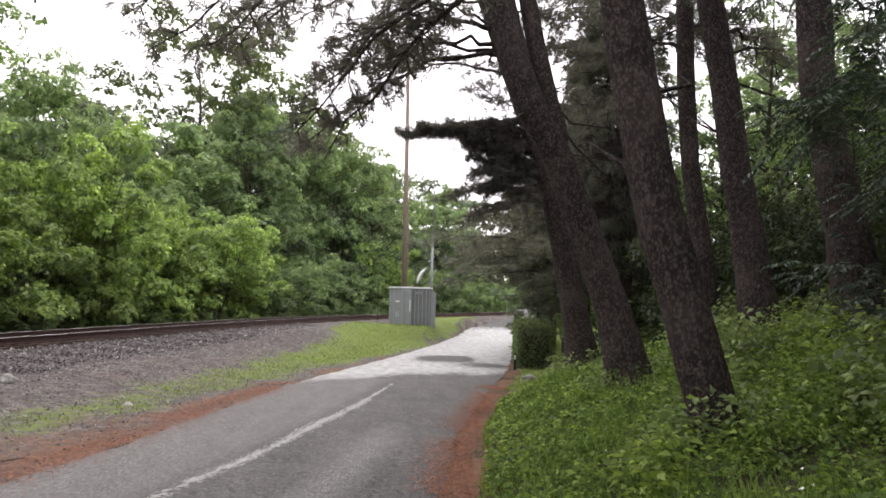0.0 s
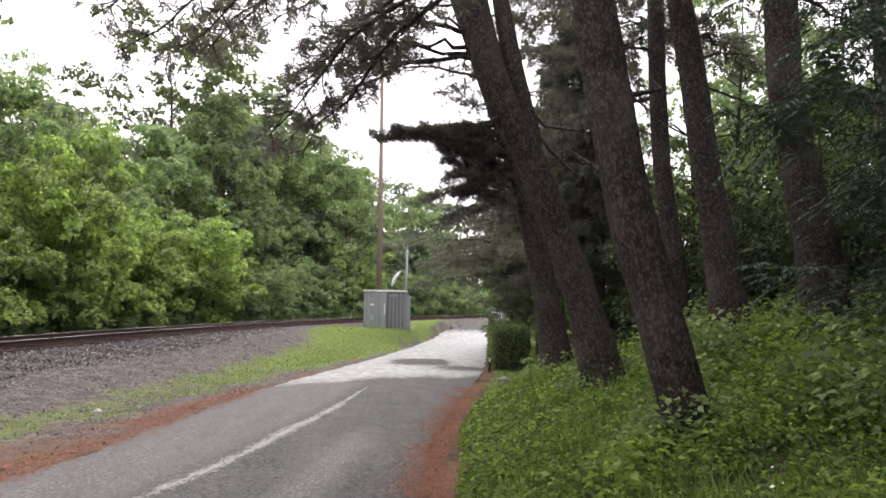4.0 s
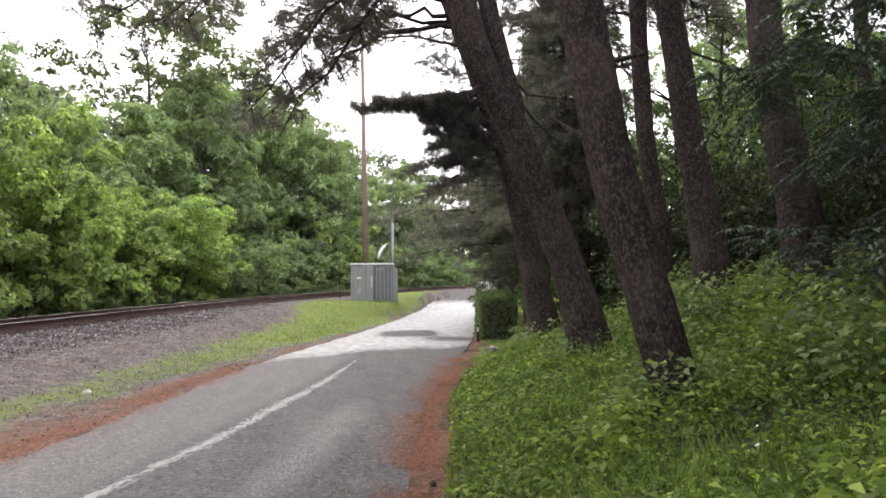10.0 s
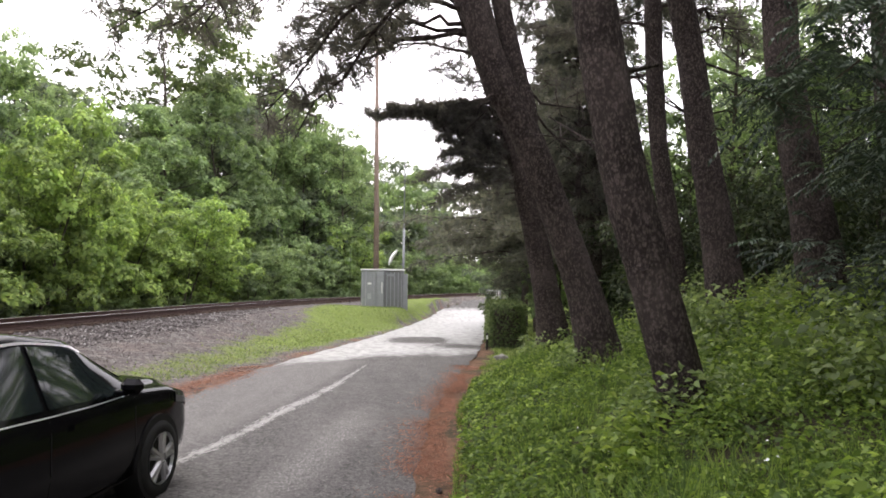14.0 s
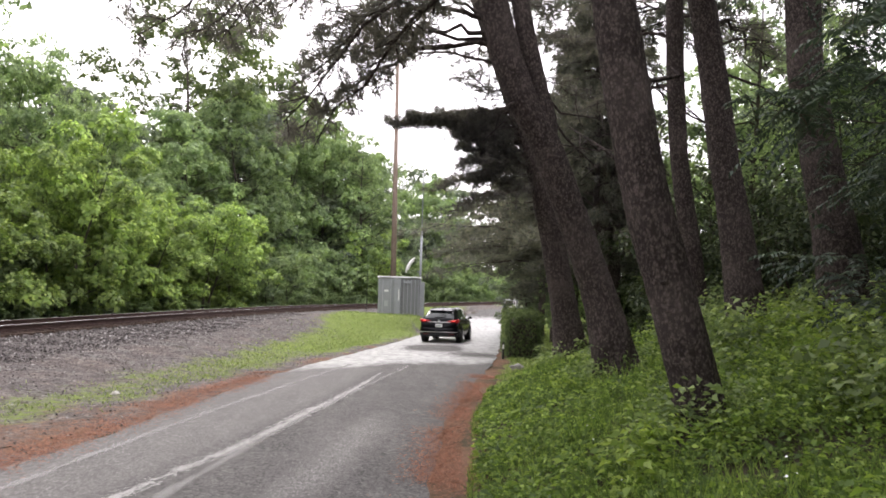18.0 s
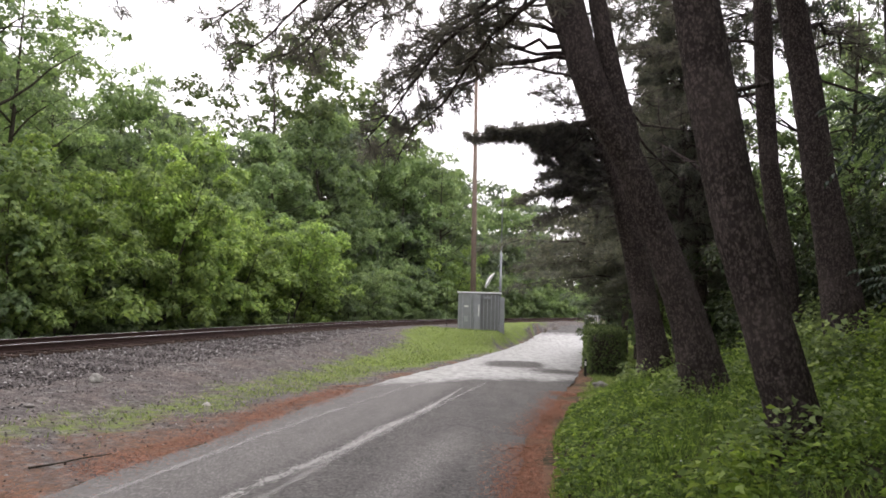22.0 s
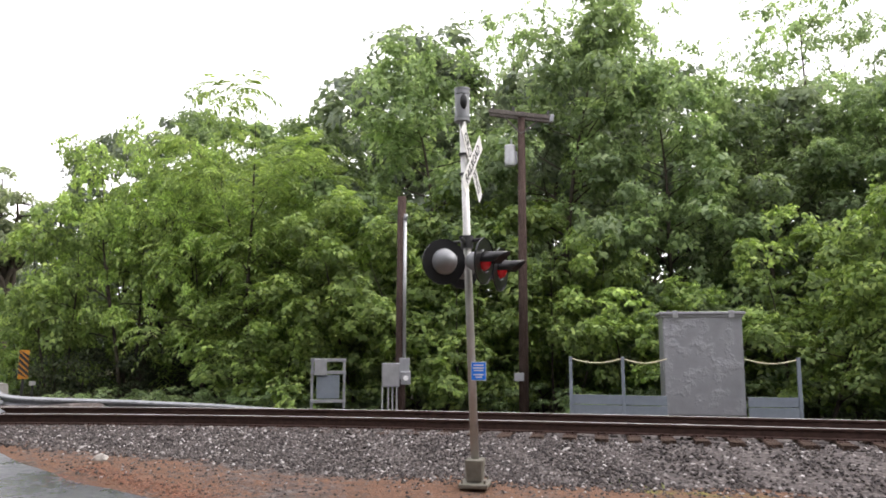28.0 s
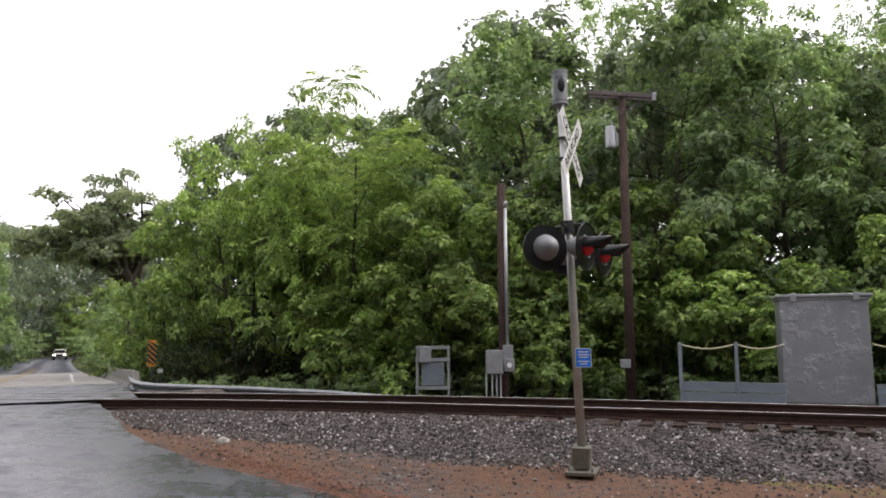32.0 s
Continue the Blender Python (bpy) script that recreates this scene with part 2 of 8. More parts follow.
def road_mat():
    m = Mat("asphalt", 0.6, 0, 0.22).world_coords()
    agg = m.voronoi(46, "Color")
    n1, n2, n3 = m.noise(0.35, 5), m.noise(3.0, 5), m.noise(60, 3)
    c = m.mix(m.ramp(agg, (0.0, 0.0), (1.0, 1.0)), (0.016, 0.0155, 0.0155), (0.165, 0.156, 0.152))
    c = m.mix(m.ramp(n1, (0.35, 0.0), (0.65, 0.3)), c, (0.14, 0.13, 0.125))
    c = m.mix(1.0, c, m.ramp(m.noise(1.3, 7, 0.8), (0.35, 0.74), (0.68, 1.08)), "MULTIPLY")
    c = m.mix(1.0, c, m.ramp(m.noise(13, 5, 0.85), (0.36, 0.62), (0.66, 1.32)), "MULTIPLY")
    streak = m.noise(1.0, 4, 0.6, m.scaled(3.0, 0.35, 1))
    c = m.mix(m.ramp(streak, (0.45, 0.0), (0.75, 0.22)), c, (0.19, 0.18, 0.175))
    # worn holds the paler lane half and a patch of painted sheen
    c = m.mix(m.math("MULTIPLY", m.ramp(m.attr("worn"), (0.1, 0.0), (0.3, 1.0)), 0.26), c, (0.17, 0.16, 0.155))
    speck = m.ramp(m.math("ADD", m.attr("worn"), m.math("MULTIPLY", m.math("SUBTRACT", m.noise(24, 6, 0.88, m.scaled(1.4, 0.6, 1)), 0.5), 4.2)), (0.45, 0.0), (1.1, 0.9))
    c = m.mix(speck, c, (0.33, 0.32, 0.31))
    warp = m.mix(0.35, m.tc, m.mix(1.0, m.n_color(1.6, m.tc), m.tc, "ADD"))
    cq = m.n.new("ShaderNodeTexVoronoi")
    cq.feature = "DISTANCE_TO_EDGE"
    cq.inputs["Scale"].default_value = 0.33
    m.l.new(warp, cq.inputs["Vector"])
    c = m.mix(m.math("MULTIPLY", m.ramp(cq.outputs["Distance"], (0.0, 0.9), (0.011, 0.0)), m.attr("tar")), c, (0.018, 0.017, 0.017))
    wet = m.ramp(m.math("ADD", m.attr("wet"), m.math("MULTIPLY", m.math("SUBTRACT", m.noise(4.0, 6, 0.7, m.scaled(1.0, 0.45, 1)), 0.5), 0.9)), (0.3, 0.0), (0.75, 1.0))
    c = m.mix(wet, c, m.mix(1.0, c, 0.6, "MULTIPLY"))
    grit = m.ramp(m.noise(2.2, 6, 0.8), (0.5, 0.0), (0.7, 0.3))
    r = m.mix(wet, m.ramp(n3, (0.3, 0.7), (0.7, 0.9)), m.mix(m.attr("tar"), 0.58, m.math("ADD", grit, m.ramp(m.noise(0.7, 5, 0.6), (0.36, 0.2), (0.64, 0.36)))))
    # bluish base: the sky's reflection in the wet crossing asphalt, painted in
    sky_film = m.mix(m.ramp(m.noise(0.55, 5, 0.6), (0.35, 0.0), (0.65, 1.0)), (0.034, 0.038, 0.049), (0.058, 0.064, 0.08))
    c = m.mix(m.math("MULTIPLY", m.attr("tar"), 0.85), c, sky_film)
    grime = m.math("MULTIPLY", m.ramp(m.noise(0.8, 6, 0.75), (0.54, 0.0), (0.7, 0.8)), m.ramp(m.noise(5.0, 6, 0.8, m.scaled(1, 1.6, 1)), (0.5, 0.0), (0.64, 0.75)))
    c = m.mix(m.math("MULTIPLY", grime, m.attr("tar")), c, (0.022, 0.022, 0.019))
    # sky glare on the far wet stretch, painted as a paler base colour
    pale = m.math("MULTIPLY", wet, m.attr("glare"))
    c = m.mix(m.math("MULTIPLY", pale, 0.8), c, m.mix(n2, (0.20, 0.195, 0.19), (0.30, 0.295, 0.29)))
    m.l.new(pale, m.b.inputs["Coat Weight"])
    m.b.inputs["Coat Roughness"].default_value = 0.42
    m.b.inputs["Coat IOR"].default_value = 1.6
    m.l.new(m.mix(wet, 0.2, m.mix(m.attr("tar"), 1.0, 1.0)), m.b.inputs["Specular IOR Level"])
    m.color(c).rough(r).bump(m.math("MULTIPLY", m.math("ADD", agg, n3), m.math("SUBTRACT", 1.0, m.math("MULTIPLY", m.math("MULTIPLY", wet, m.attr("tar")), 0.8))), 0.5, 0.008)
    return m.m


def ballast_mat(name="ballast_stone", island=True):
    m = Mat(name, 0.9, 0, 0.25)
    f = m.island() if island else m.voronoi(24, "Color")
    c = m.ramp(f, (0.0, (0.018, 0.017, 0.019)), (0.55, (0.078, 0.07, 0.069)), (0.92, (0.175, 0.158, 0.15)), (1.0, (0.55, 0.53, 0.52)))
    c = m.mix(m.ramp(m.noise(30, 4), (0.4, 0.0), (0.8, 0.5)), c, (0.13, 0.10, 0.085))
    m.color(c).bump(m.noise(60, 4), 0.5, 0.01)
    return m.m


PALE_STROKE = stroke_mat()
# damp marks; the sky shining in them is painted as pale grey
TRACK_DAMP = stroke_mat("damp_tyre_track", (0.30, 0.29, 0.285), 0.78, 0.5)
SOIL, ASPHALT, BALLAST, BALLAST_BED = ground_mat(), road_mat(), ballast_mat(), ballast_mat("ballast_bed", False)


def rust_mat(name, a, b, rough=0.75, metal=0.3):
    m = Mat(name, rough, metal, 0.3)
    c = m.mix(m.ramp(m.noise(9, 6, 0.7), (0.3, 0.0), (0.7, 1.0)), a, b)
    c = m.mix(m.ramp(m.noise(70, 3), (0.45, 0.0), (0.75, 0.5)), c, tuple(q * 0.6 for q in a))
    m.color(c).bump(m.noise(50, 4), 0.3, 0.005)
    return m.m


RAIL_SIDE = rust_mat("rusty_rail_steel", (0.035, 0.021, 0.018), (0.085, 0.048, 0.037))
# bright dull base: the sky's shine on the polished head is painted in
RAIL_TOP = painted("polished_rail_head", (0.72, 0.71, 0.7), 0.5, 0.25, 0.08, 3)
TIE = bark_mat("creosoted_tie_wood", (0.045, 0.032, 0.026), (0.13, 0.09, 0.07), 7)
GALV = painted("galvanised_steel", (0.42, 0.43, 0.44), 0.45, 0.7, 0.12, 5)
GALV_DULL = painted("dull_galvanised_sheet", (0.30, 0.31, 0.32), 0.55, 0.35, 0.1, 4)
GALV_WORN = painted("weathered_galvanised_beam", (0.27, 0.28, 0.29), 0.5, 0.55, 0.25, 6)
STEEL_DULL = painted("dull_dark_sheet", (0.2, 0.205, 0.21), 0.55, 0.35, 0.12, 4)
STEEL_BLUE = painted("grey_blue_steel", (0.22, 0.255, 0.29), 0.5, 0.3, 0.15, 3)
ALU = painted("aluminium_mast", (0.52, 0.52, 0.50), 0.42, 0.55, 0.12, 7)
BLACK = painted("black_enamel", (0.014, 0.014, 0.015), 0.3, 0.0, 0.3, 5, 0.5)
DARK_STEEL = painted("dark_steel", (0.05, 0.05, 0.05), 0.5, 0.4, 0.2, 6)
RED_LENS = painted("red_lens", (0.66, 0.012, 0.02), 0.2, 0.0, 0.1, 5, 0.6)
DARK_LENS = painted("dark_red_lens", (0.16, 0.015, 0.02), 0.2, 0.0, 0.1, 5, 0.6)
WHITE_SIGN = painted("white_sign_sheeting", (0.75, 0.75, 0.72), 0.5, 0, 0.08, 9)
BLUE_SIGN = painted("blue_sign_sheeting", (0.02, 0.2, 0.8), 0.4, 0, 0.08, 9)
INK = painted("black_lettering", (0.02, 0.02, 0.02), 0.6, 0, 0.2, 9)
ORANGE = painted("amber_sign_stripe", (0.44, 0.19, 0.02), 0.5, 0, 0.1, 9)
CONCRETE = painted("weathered_concrete", (0.33, 0.32, 0.29), 0.9, 0, 0.3, 2.5, 0.2, 0.3)
CONCRETE_DECK = painted("pale_bridge_concrete", (0.28, 0.265, 0.245), 0.8, 0, 0.25, 1.5, 0.3, 0.2)
CONCRETE_OLD = painted("stained_white_concrete", (0.62, 0.59, 0.55), 0.9, 0, 0.6, 2.2, 0.2, 0.3)
FLANGE_DARK = painted("flange_black", (0.012, 0.0115, 0.012), 0.97, 0, 0.3, 6, 0.03, 0.3)
TAR = painted("old_tar", (0.03, 0.029, 0.029), 0.6, 0, 0.3, 6, 0.2, 0.3)
ROCK = painted("field_stone", (0.26, 0.245, 0.23), 0.9, 0, 0.3, 8, 0.2, 0.5)
WHITE_PAINT = painted("white_enamel", (0.78, 0.78, 0.77), 0.4, 0, 0.05, 6)
YELLOW_LINE = painted("worn_yellow_paint", (0.31, 0.23, 0.11), 0.8, 0, 0.3, 8)
ROPE = painted("pale_yellow_rope", (0.62, 0.58, 0.40), 0.8, 0, 0.1, 20)

# ---- mesh tools ----
rng = np.random.default_rng(7)


def mesh_from(name, verts, faces, mats, smooth=False, slots=None):
    me = bpy.data.meshes.new(name)
    me.from_pydata([tuple(v) for v in verts], [], [tuple(f) for f in faces])
    for m in mats if isinstance(mats, (list, tuple)) else [mats]:
        me.materials.append(m)
    if slots is not None:
        me.polygons.foreach_set("material_index", np.array(slots, dtype=np.int32))
    if smooth:
        me.polygons.foreach_set("use_smooth", np.ones(len(me.polygons), dtype=bool))
    me.update()
    return me


def thing(name, label, category, at=(0, 0, 0), rz=0.0, group="", kind=""):
    ob = new(name)
    ob.empty_display_size = 0.2
    ob.matrix_basis = pose(*at, 0, 0, rz)
    return tagged(ob, label, category, group, kind)


def piece(name, me, parent=None, m=None, label=""):
    ob = new(name, me)
    if parent is not None:
        ob.parent = parent
    if m is not None:
        ob.matrix_basis = m
    return tagged(ob, label)


def part(name, bm, material, parent, label="", m=None, smooth=False):
    me = bpy.data.meshes.new(name)
    if smooth:
        for f in bm.faces:
            f.smooth = True
    bm.to_mesh(me)
    bm.free()
    for q in material if isinstance(material, (list, tuple)) else [material]:
        me.materials.append(q)
    return piece(name, me, parent, m, label)


def add_box(bm, c, size, m=None, bevel=0.0):
    r = bmesh.ops.create_cube(bm, size=1.0)
    vs = r["verts"]
    bmesh.ops.scale(bm, vec=size, verts=vs)
    if bevel:
        es = list({e for v in vs for e in v.link_edges})
        out = bmesh.ops.bevel(bm, geom=es, offset=bevel, segments=1, affect="EDGES")
        vs = list({v for f in out["faces"] for v in f.verts} | {v for v in vs if v.is_valid})
    t = Matrix.Translation(c) if m is None else m @ Matrix.Translation(c)
    bmesh.ops.transform(bm, matrix=t, verts=vs)
    return vs


def add_rod(bm, a, b, r1, r2=None, seg=10, caps=True):
    a, b = Vector(a), Vector(b)
    d = b - a
    r = bmesh.ops.create_cone(bm, cap_ends=caps, segments=seg, radius1=r1, radius2=r1 if r2 is None else r2, depth=d.length)
    m = Matrix.Translation((a + b) / 2) @ d.to_track_quat("Z", "Y").to_matrix().to_4x4()
    bmesh.ops.transform(bm, matrix=m, verts=r["verts"])
    return r["verts"]


def box_bm(c, size, bevel=0.0):
    bm = bmesh.new()
    add_box(bm, c, size, None, bevel)
    return bm


def rod_bm(a, b, r1, r2=None, seg=12):
    bm = bmesh.new()
    add_rod(bm, a, b, r1, r2, seg)
    return bm


def tubes(paths, sides=7):
    """Verts and faces of tapered tubes; a path is a list of (x, y, z, radius)."""
    verts, faces = [], []
    for path in paths:
        p = np.array(path, float)
        d = np.gradient(p[:, :3], axis=0)
        d /= np.linalg.norm(d, axis=1, keepdims=True) + 1e-9
        ref = np.where(np.abs(d[:, 2:3]) < 0.9, np.array([[0, 0, 1.0]]), np.array([[1.0, 0, 0]]))
        u = np.cross(d, ref)
        u /= np.linalg.norm(u, axis=1, keepdims=True) + 1e-9
        w = np.cross(d, u)
        k0 = len(verts)
        for i in range(len(p)):
            for s in range(sides):
                a = 2 * math.pi * s / sides
                verts.append(p[i, :3] + (u[i] * math.cos(a) + w[i] * math.sin(a)) * p[i, 3])
        for i in range(len(p) - 1):
            for s in range(sides):
                a0, a1 = k0 + i * sides + s, k0 + i * sides + (s + 1) % sides
                faces.append((a0, a1, a1 + sides, a0 + sides))
        faces.append(tuple(k0 + (len(p) - 1) * sides + s for s in range(sides)))
        faces.append(tuple(k0 + s for s in reversed(range(sides))))
    return verts, faces


def quads_mesh(name, v, mat, tint=None):
    """A mesh of loose quads from an array (n, 4, 3)."""
    n = len(v)
    me = bpy.data.meshes.new(name)
    me.vertices.add(4 * n)
    me.vertices.foreach_set("co", v.reshape(-1).astype(np.float32))
    me.loops.add(4 * n)
    me.loops.foreach_set("vertex_index", np.arange(4 * n, dtype=np.int32))
    me.polygons.add(n)
    me.polygons.foreach_set("loop_start", np.arange(0, 4 * n, 4, dtype=np.int32))
    me.polygons.foreach_set("loop_total", np.full(n, 4, dtype=np.int32))
    me.materials.append(mat)
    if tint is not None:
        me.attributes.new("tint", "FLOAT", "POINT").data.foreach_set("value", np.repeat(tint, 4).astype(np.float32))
    me.update(calc_edges=True)
    return me


def unit(a):
    return a / (np.linalg.norm(a, axis=-1, keepdims=True) + 1e-9)


def leaf_quads(p, along, normal, length, width, fold=0.25):
    """Folded leaf blades at the points p."""
    along = unit(along)
    side = unit(np.cross(normal, along))
    up = np.cross(along, side)
    ln, wd = np.asarray(length).reshape(-1, 1), np.asarray(width).reshape(-1, 1)
    mid = p + along * ln * 0.45
    return np.stack([p, mid + side * wd * 0.5 + up * wd * fold, p + along * ln - up * ln * 0.12, mid - side * wd * 0.5 + up * wd * fold], 1)


def spray(r, centers, out, count, radius, size, flat=0.6, droop=0.25, narrow=0.55):
    """Leaves over the top and sides of a loose clump round each centre; out: which way the twig points."""
    n = len(centers)
    rad = np.repeat(radius * r.uniform(0.6, 1.25, n), count)[:, None]
    c, o = np.repeat(centers, count, 0), np.repeat(out, count, 0)
    d = r.normal(size=(n * count, 3))
    d[:, 2] = np.abs(d[:, 2]) * 1.1 - 0.35
    d = unit(d + o * 0.35)
    off = d * rad * r.uniform(0.55, 1.05, n * count)[:, None] ** 0.6
    off[:, 2] *= flat
    p = c + off
    along = d * 0.55 + o * 0.35 + r.normal(size=off.shape) * 0.4
    along[:, 2] -= 0.25 + droop
    normal = d * 0.75 + np.array([0, 0, 0.75]) + r.normal(size=off.shape) * 0.2
    size_ = size * r.uniform(0.65, 1.3, n * count)
    return leaf_quads(p, along, normal, size_, size_ * narrow)


def rosettes(r, centers, out, radius, per_clump, leaf, leaves=8, flat=0.72, width=0.58, droop=0.3):
    """Leafy shoots over the outside of each clump; every shoot ends in a ring of drooping leaves.

    Returns the leaf quads and, for each, a tone: random, raised outwards to paint the tips lit."""
    n = len(centers)
    rad = np.repeat(radius * r.uniform(0.6, 1.3, n), per_clump)[:, None]
    c, o = np.repeat(centers, per_clump, 0), np.repeat(out, per_clump, 0)
    d = r.normal(size=(n * per_clump, 3))
    d[:, 2] = np.abs(d[:, 2]) * 1.15 - 0.5
    d = unit(unit(d) + o * 0.35)
    push = r.uniform(0.5, 1.12, len(d))[:, None] ** 0.7
    off = d * rad * push
    off[:, 2] *= flat
    p = c + off
    axis = unit(d * 0.7 + np.array([0, 0, 0.7]) + r.normal(size=d.shape) * 0.28)
    # last term paints light on the clump's outside and shade inside it
    leaf_tone = np.repeat(r.uniform(-0.2, 0.45, n), per_clump) + r.uniform(-0.2, 0.4, len(d)) + 0.8 * (push[:, 0] - 0.82)
    i = np.repeat(np.arange(len(p)), leaves)
    size = leaf * np.repeat(r.uniform(0.75, 1.25, len(p)), leaves) * r.uniform(0.7, 1.2, len(i))
    ax = axis[i]
    side = unit(np.cross(ax, r.normal(size=ax.shape)))
    lift = r.uniform(-0.35, 0.55, len(i))[:, None]
    along = unit(side + ax * lift)
    along[:, 2] -= droop * r.uniform(0.3, 1.6, len(i))
    base = p[i] + ax * (size * r.uniform(-0.35, 0.25, len(i)))[:, None] + along * (size * 0.12)[:, None]
    nrm = ax + r.normal(size=ax.shape) * 0.22
    q = leaf_quads(base, along, nrm, size, size * width * r.uniform(0.85, 1.2, len(i)), 0.2)
    return q, np.clip(leaf_tone, -0.4, 1.0)[i]


def fronds(r, centers, out, radius, per_clump, length, pairs=7, droop=0.9):
    """Long feathered leaves: an arching stalk with pairs of narrow leaflets."""
    n = len(centers) * per_clump
    c, o = np.repeat(centers, per_clump, 0), np.repeat(out, per_clump, 0)
    a = unit(r.normal(size=(n, 3)) * np.array([1, 1, 0.5]) + o * 0.5 + np.array([0, 0, 0.35]))
    p = c + a * radius * r.uniform(0.1, 0.8, n)[:, None]
    ln = length * r.uniform(0.65, 1.2, n)
    quads = []
    for k in range(pairs):
        t = (k + 1.0) / pairs
        pos = p + a * (ln * t)[:, None] - np.array([0, 0, 1.0]) * (droop * ln * t * t * 0.55)[:, None]
        way = unit(a - np.array([0, 0, 1.0]) * (droop * t * 1.1))
        side = unit(np.cross(way, np.array([0, 0, 1.0]) + r.normal(size=way.shape) * 0.1))
        for sg in (-1, 1):
            al = side * sg + way * 0.55 - np.array([0, 0, 0.25]) + r.normal(size=way.shape) * 0.08
            sz = ln * 0.34 * (1.0 - 0.35 * abs(t - 0.5))
            quads.append(leaf_quads(pos, al, np.array([0, 0, 1.0]) + r.normal(size=way.shape) * 0.25, sz, sz * 0.32, 0.15))
    leaf_tone = np.tile(r.uniform(-0.2, 0.45, n), 2 * pairs)
    return np.concatenate(quads), leaf_tone


def smooth01(a, lo, hi):
    t = np.clip((np.asarray(a, float) - lo) / (hi - lo), 0, 1)
    return t * t * (3 - 2 * t)


def curve_points(knots, step):
    """Points every step metres along a smooth curve through the knots."""
    k = np.array(knots, float)
    k = np.vstack([2 * k[0] - k[1], k, 2 * k[-1] - k[-2]])
    out = []
    for i in range(1, len(k) - 2):
        for t in np.linspace(0, 1, 24, endpoint=False):
            a, b, c, d = k[i - 1 : i + 3]
            out.append(0.5 * (2 * b + (c - a) * t + (2 * a - 5 * b + 4 * c - d) * t * t + (3 * b - a - 3 * c + d) * t**3))
    out.append(k[-2])
    out = np.array(out)
    s = np.r_[0, np.cumsum(np.linalg.norm(np.diff(out, axis=0), axis=1))]
    q = np.arange(0, s[-1], step)
    return np.stack([np.interp(q, s, out[:, j]) for j in range(out.shape[1])], 1)


# ---- the plan: track, road, bank ----
RAIL_Z = 0.80
FAR_RAIL = [(12, -62), (1.5, -42), (-9.9, -21.5), (-13.1, -12), (-14.0, -6), (-14.05, 0), (-13.75, 6), (-13.25, 12), (-12.2, 22), (-11.2, 30),
            (-9.7, 39), (-7.3, 48), (-4.1, 56), (4.5, 75), (15, 95), (36, 130), (60, 165)]
far_line = curve_points(FAR_RAIL, 0.52)
tang = unit(np.gradient(far_line, axis=0))
side_in = np.stack([tang[:, 1], -tang[:, 0]], 1)
centre_line = far_line + side_in * 0.75
near_line = far_line + side_in * 1.5


def track_offset(x, y):
    """Signed distance from the middle of the track; positive towards the road."""
    x, y = np.asarray(x, float), np.asarray(y, float)
    flat = np.stack([x.ravel(), y.ravel()], 1)
    out = np.empty(len(flat))
    line, inn = centre_line[::2], side_in[::2]
    for a in range(0, len(flat), 4000):
        d = flat[a : a + 4000, None] - line[None]
        k = (d**2).sum(-1).argmin(1)
        dd = d[np.arange(len(k)), k]
        out[a : a + 4000] = np.sign((dd * inn[k]).sum(1)) * np.linalg.norm(dd, axis=1)
    return out.reshape(x.shape)


ROAD_LEFT = [(34, 104), (18, 86), (8.0, 70), (2.4, 56.7), (-0.15, 42.5), (-2.07, 28.5), (-3.55, 17.8), (-3.8, 14.5), (-4.15, 10.3), (-4.5, 7.8), (-5.0, 3.5), (-5.8, 0), (-7.1, -3.65), (-7.4, -4.7), (-7.73, -5.8), (-8.45, -7.2), (-9.2, -8.15), (-10.7, -9.9), (-11.6, -10.9)]
ROAD_RIGHT = [(38, 100), (22, 82), (12.0, 66), (6.8, 54), (4.5, 44), (2.9, 30), (2.0, 22.5), (1.04, 16.4), (0.28, 11), (0.04, 7.4), (-0.3, 3.5), (-0.55, 0), (-0.9, -5), (-1.7, -9.5), (-3.2, -13), (-6.0, -15.6), (-9.6, -16.5)]


def edge_x(edge, y):
    e = sorted((b, a) for a, b in edge)
    return np.interp(y, [q[0] for q in e], [q[1] for q in e])


def road_z(y):
    return 0.715 * smooth01(-np.asarray(y, float), -4.0, 11.0) + np.interp(y, [12, 20, 33, 42, 50, 55, 62, 75], [0, -0.13, -0.42, -0.55, -0.5, -0.2, 0.38, 0.5])


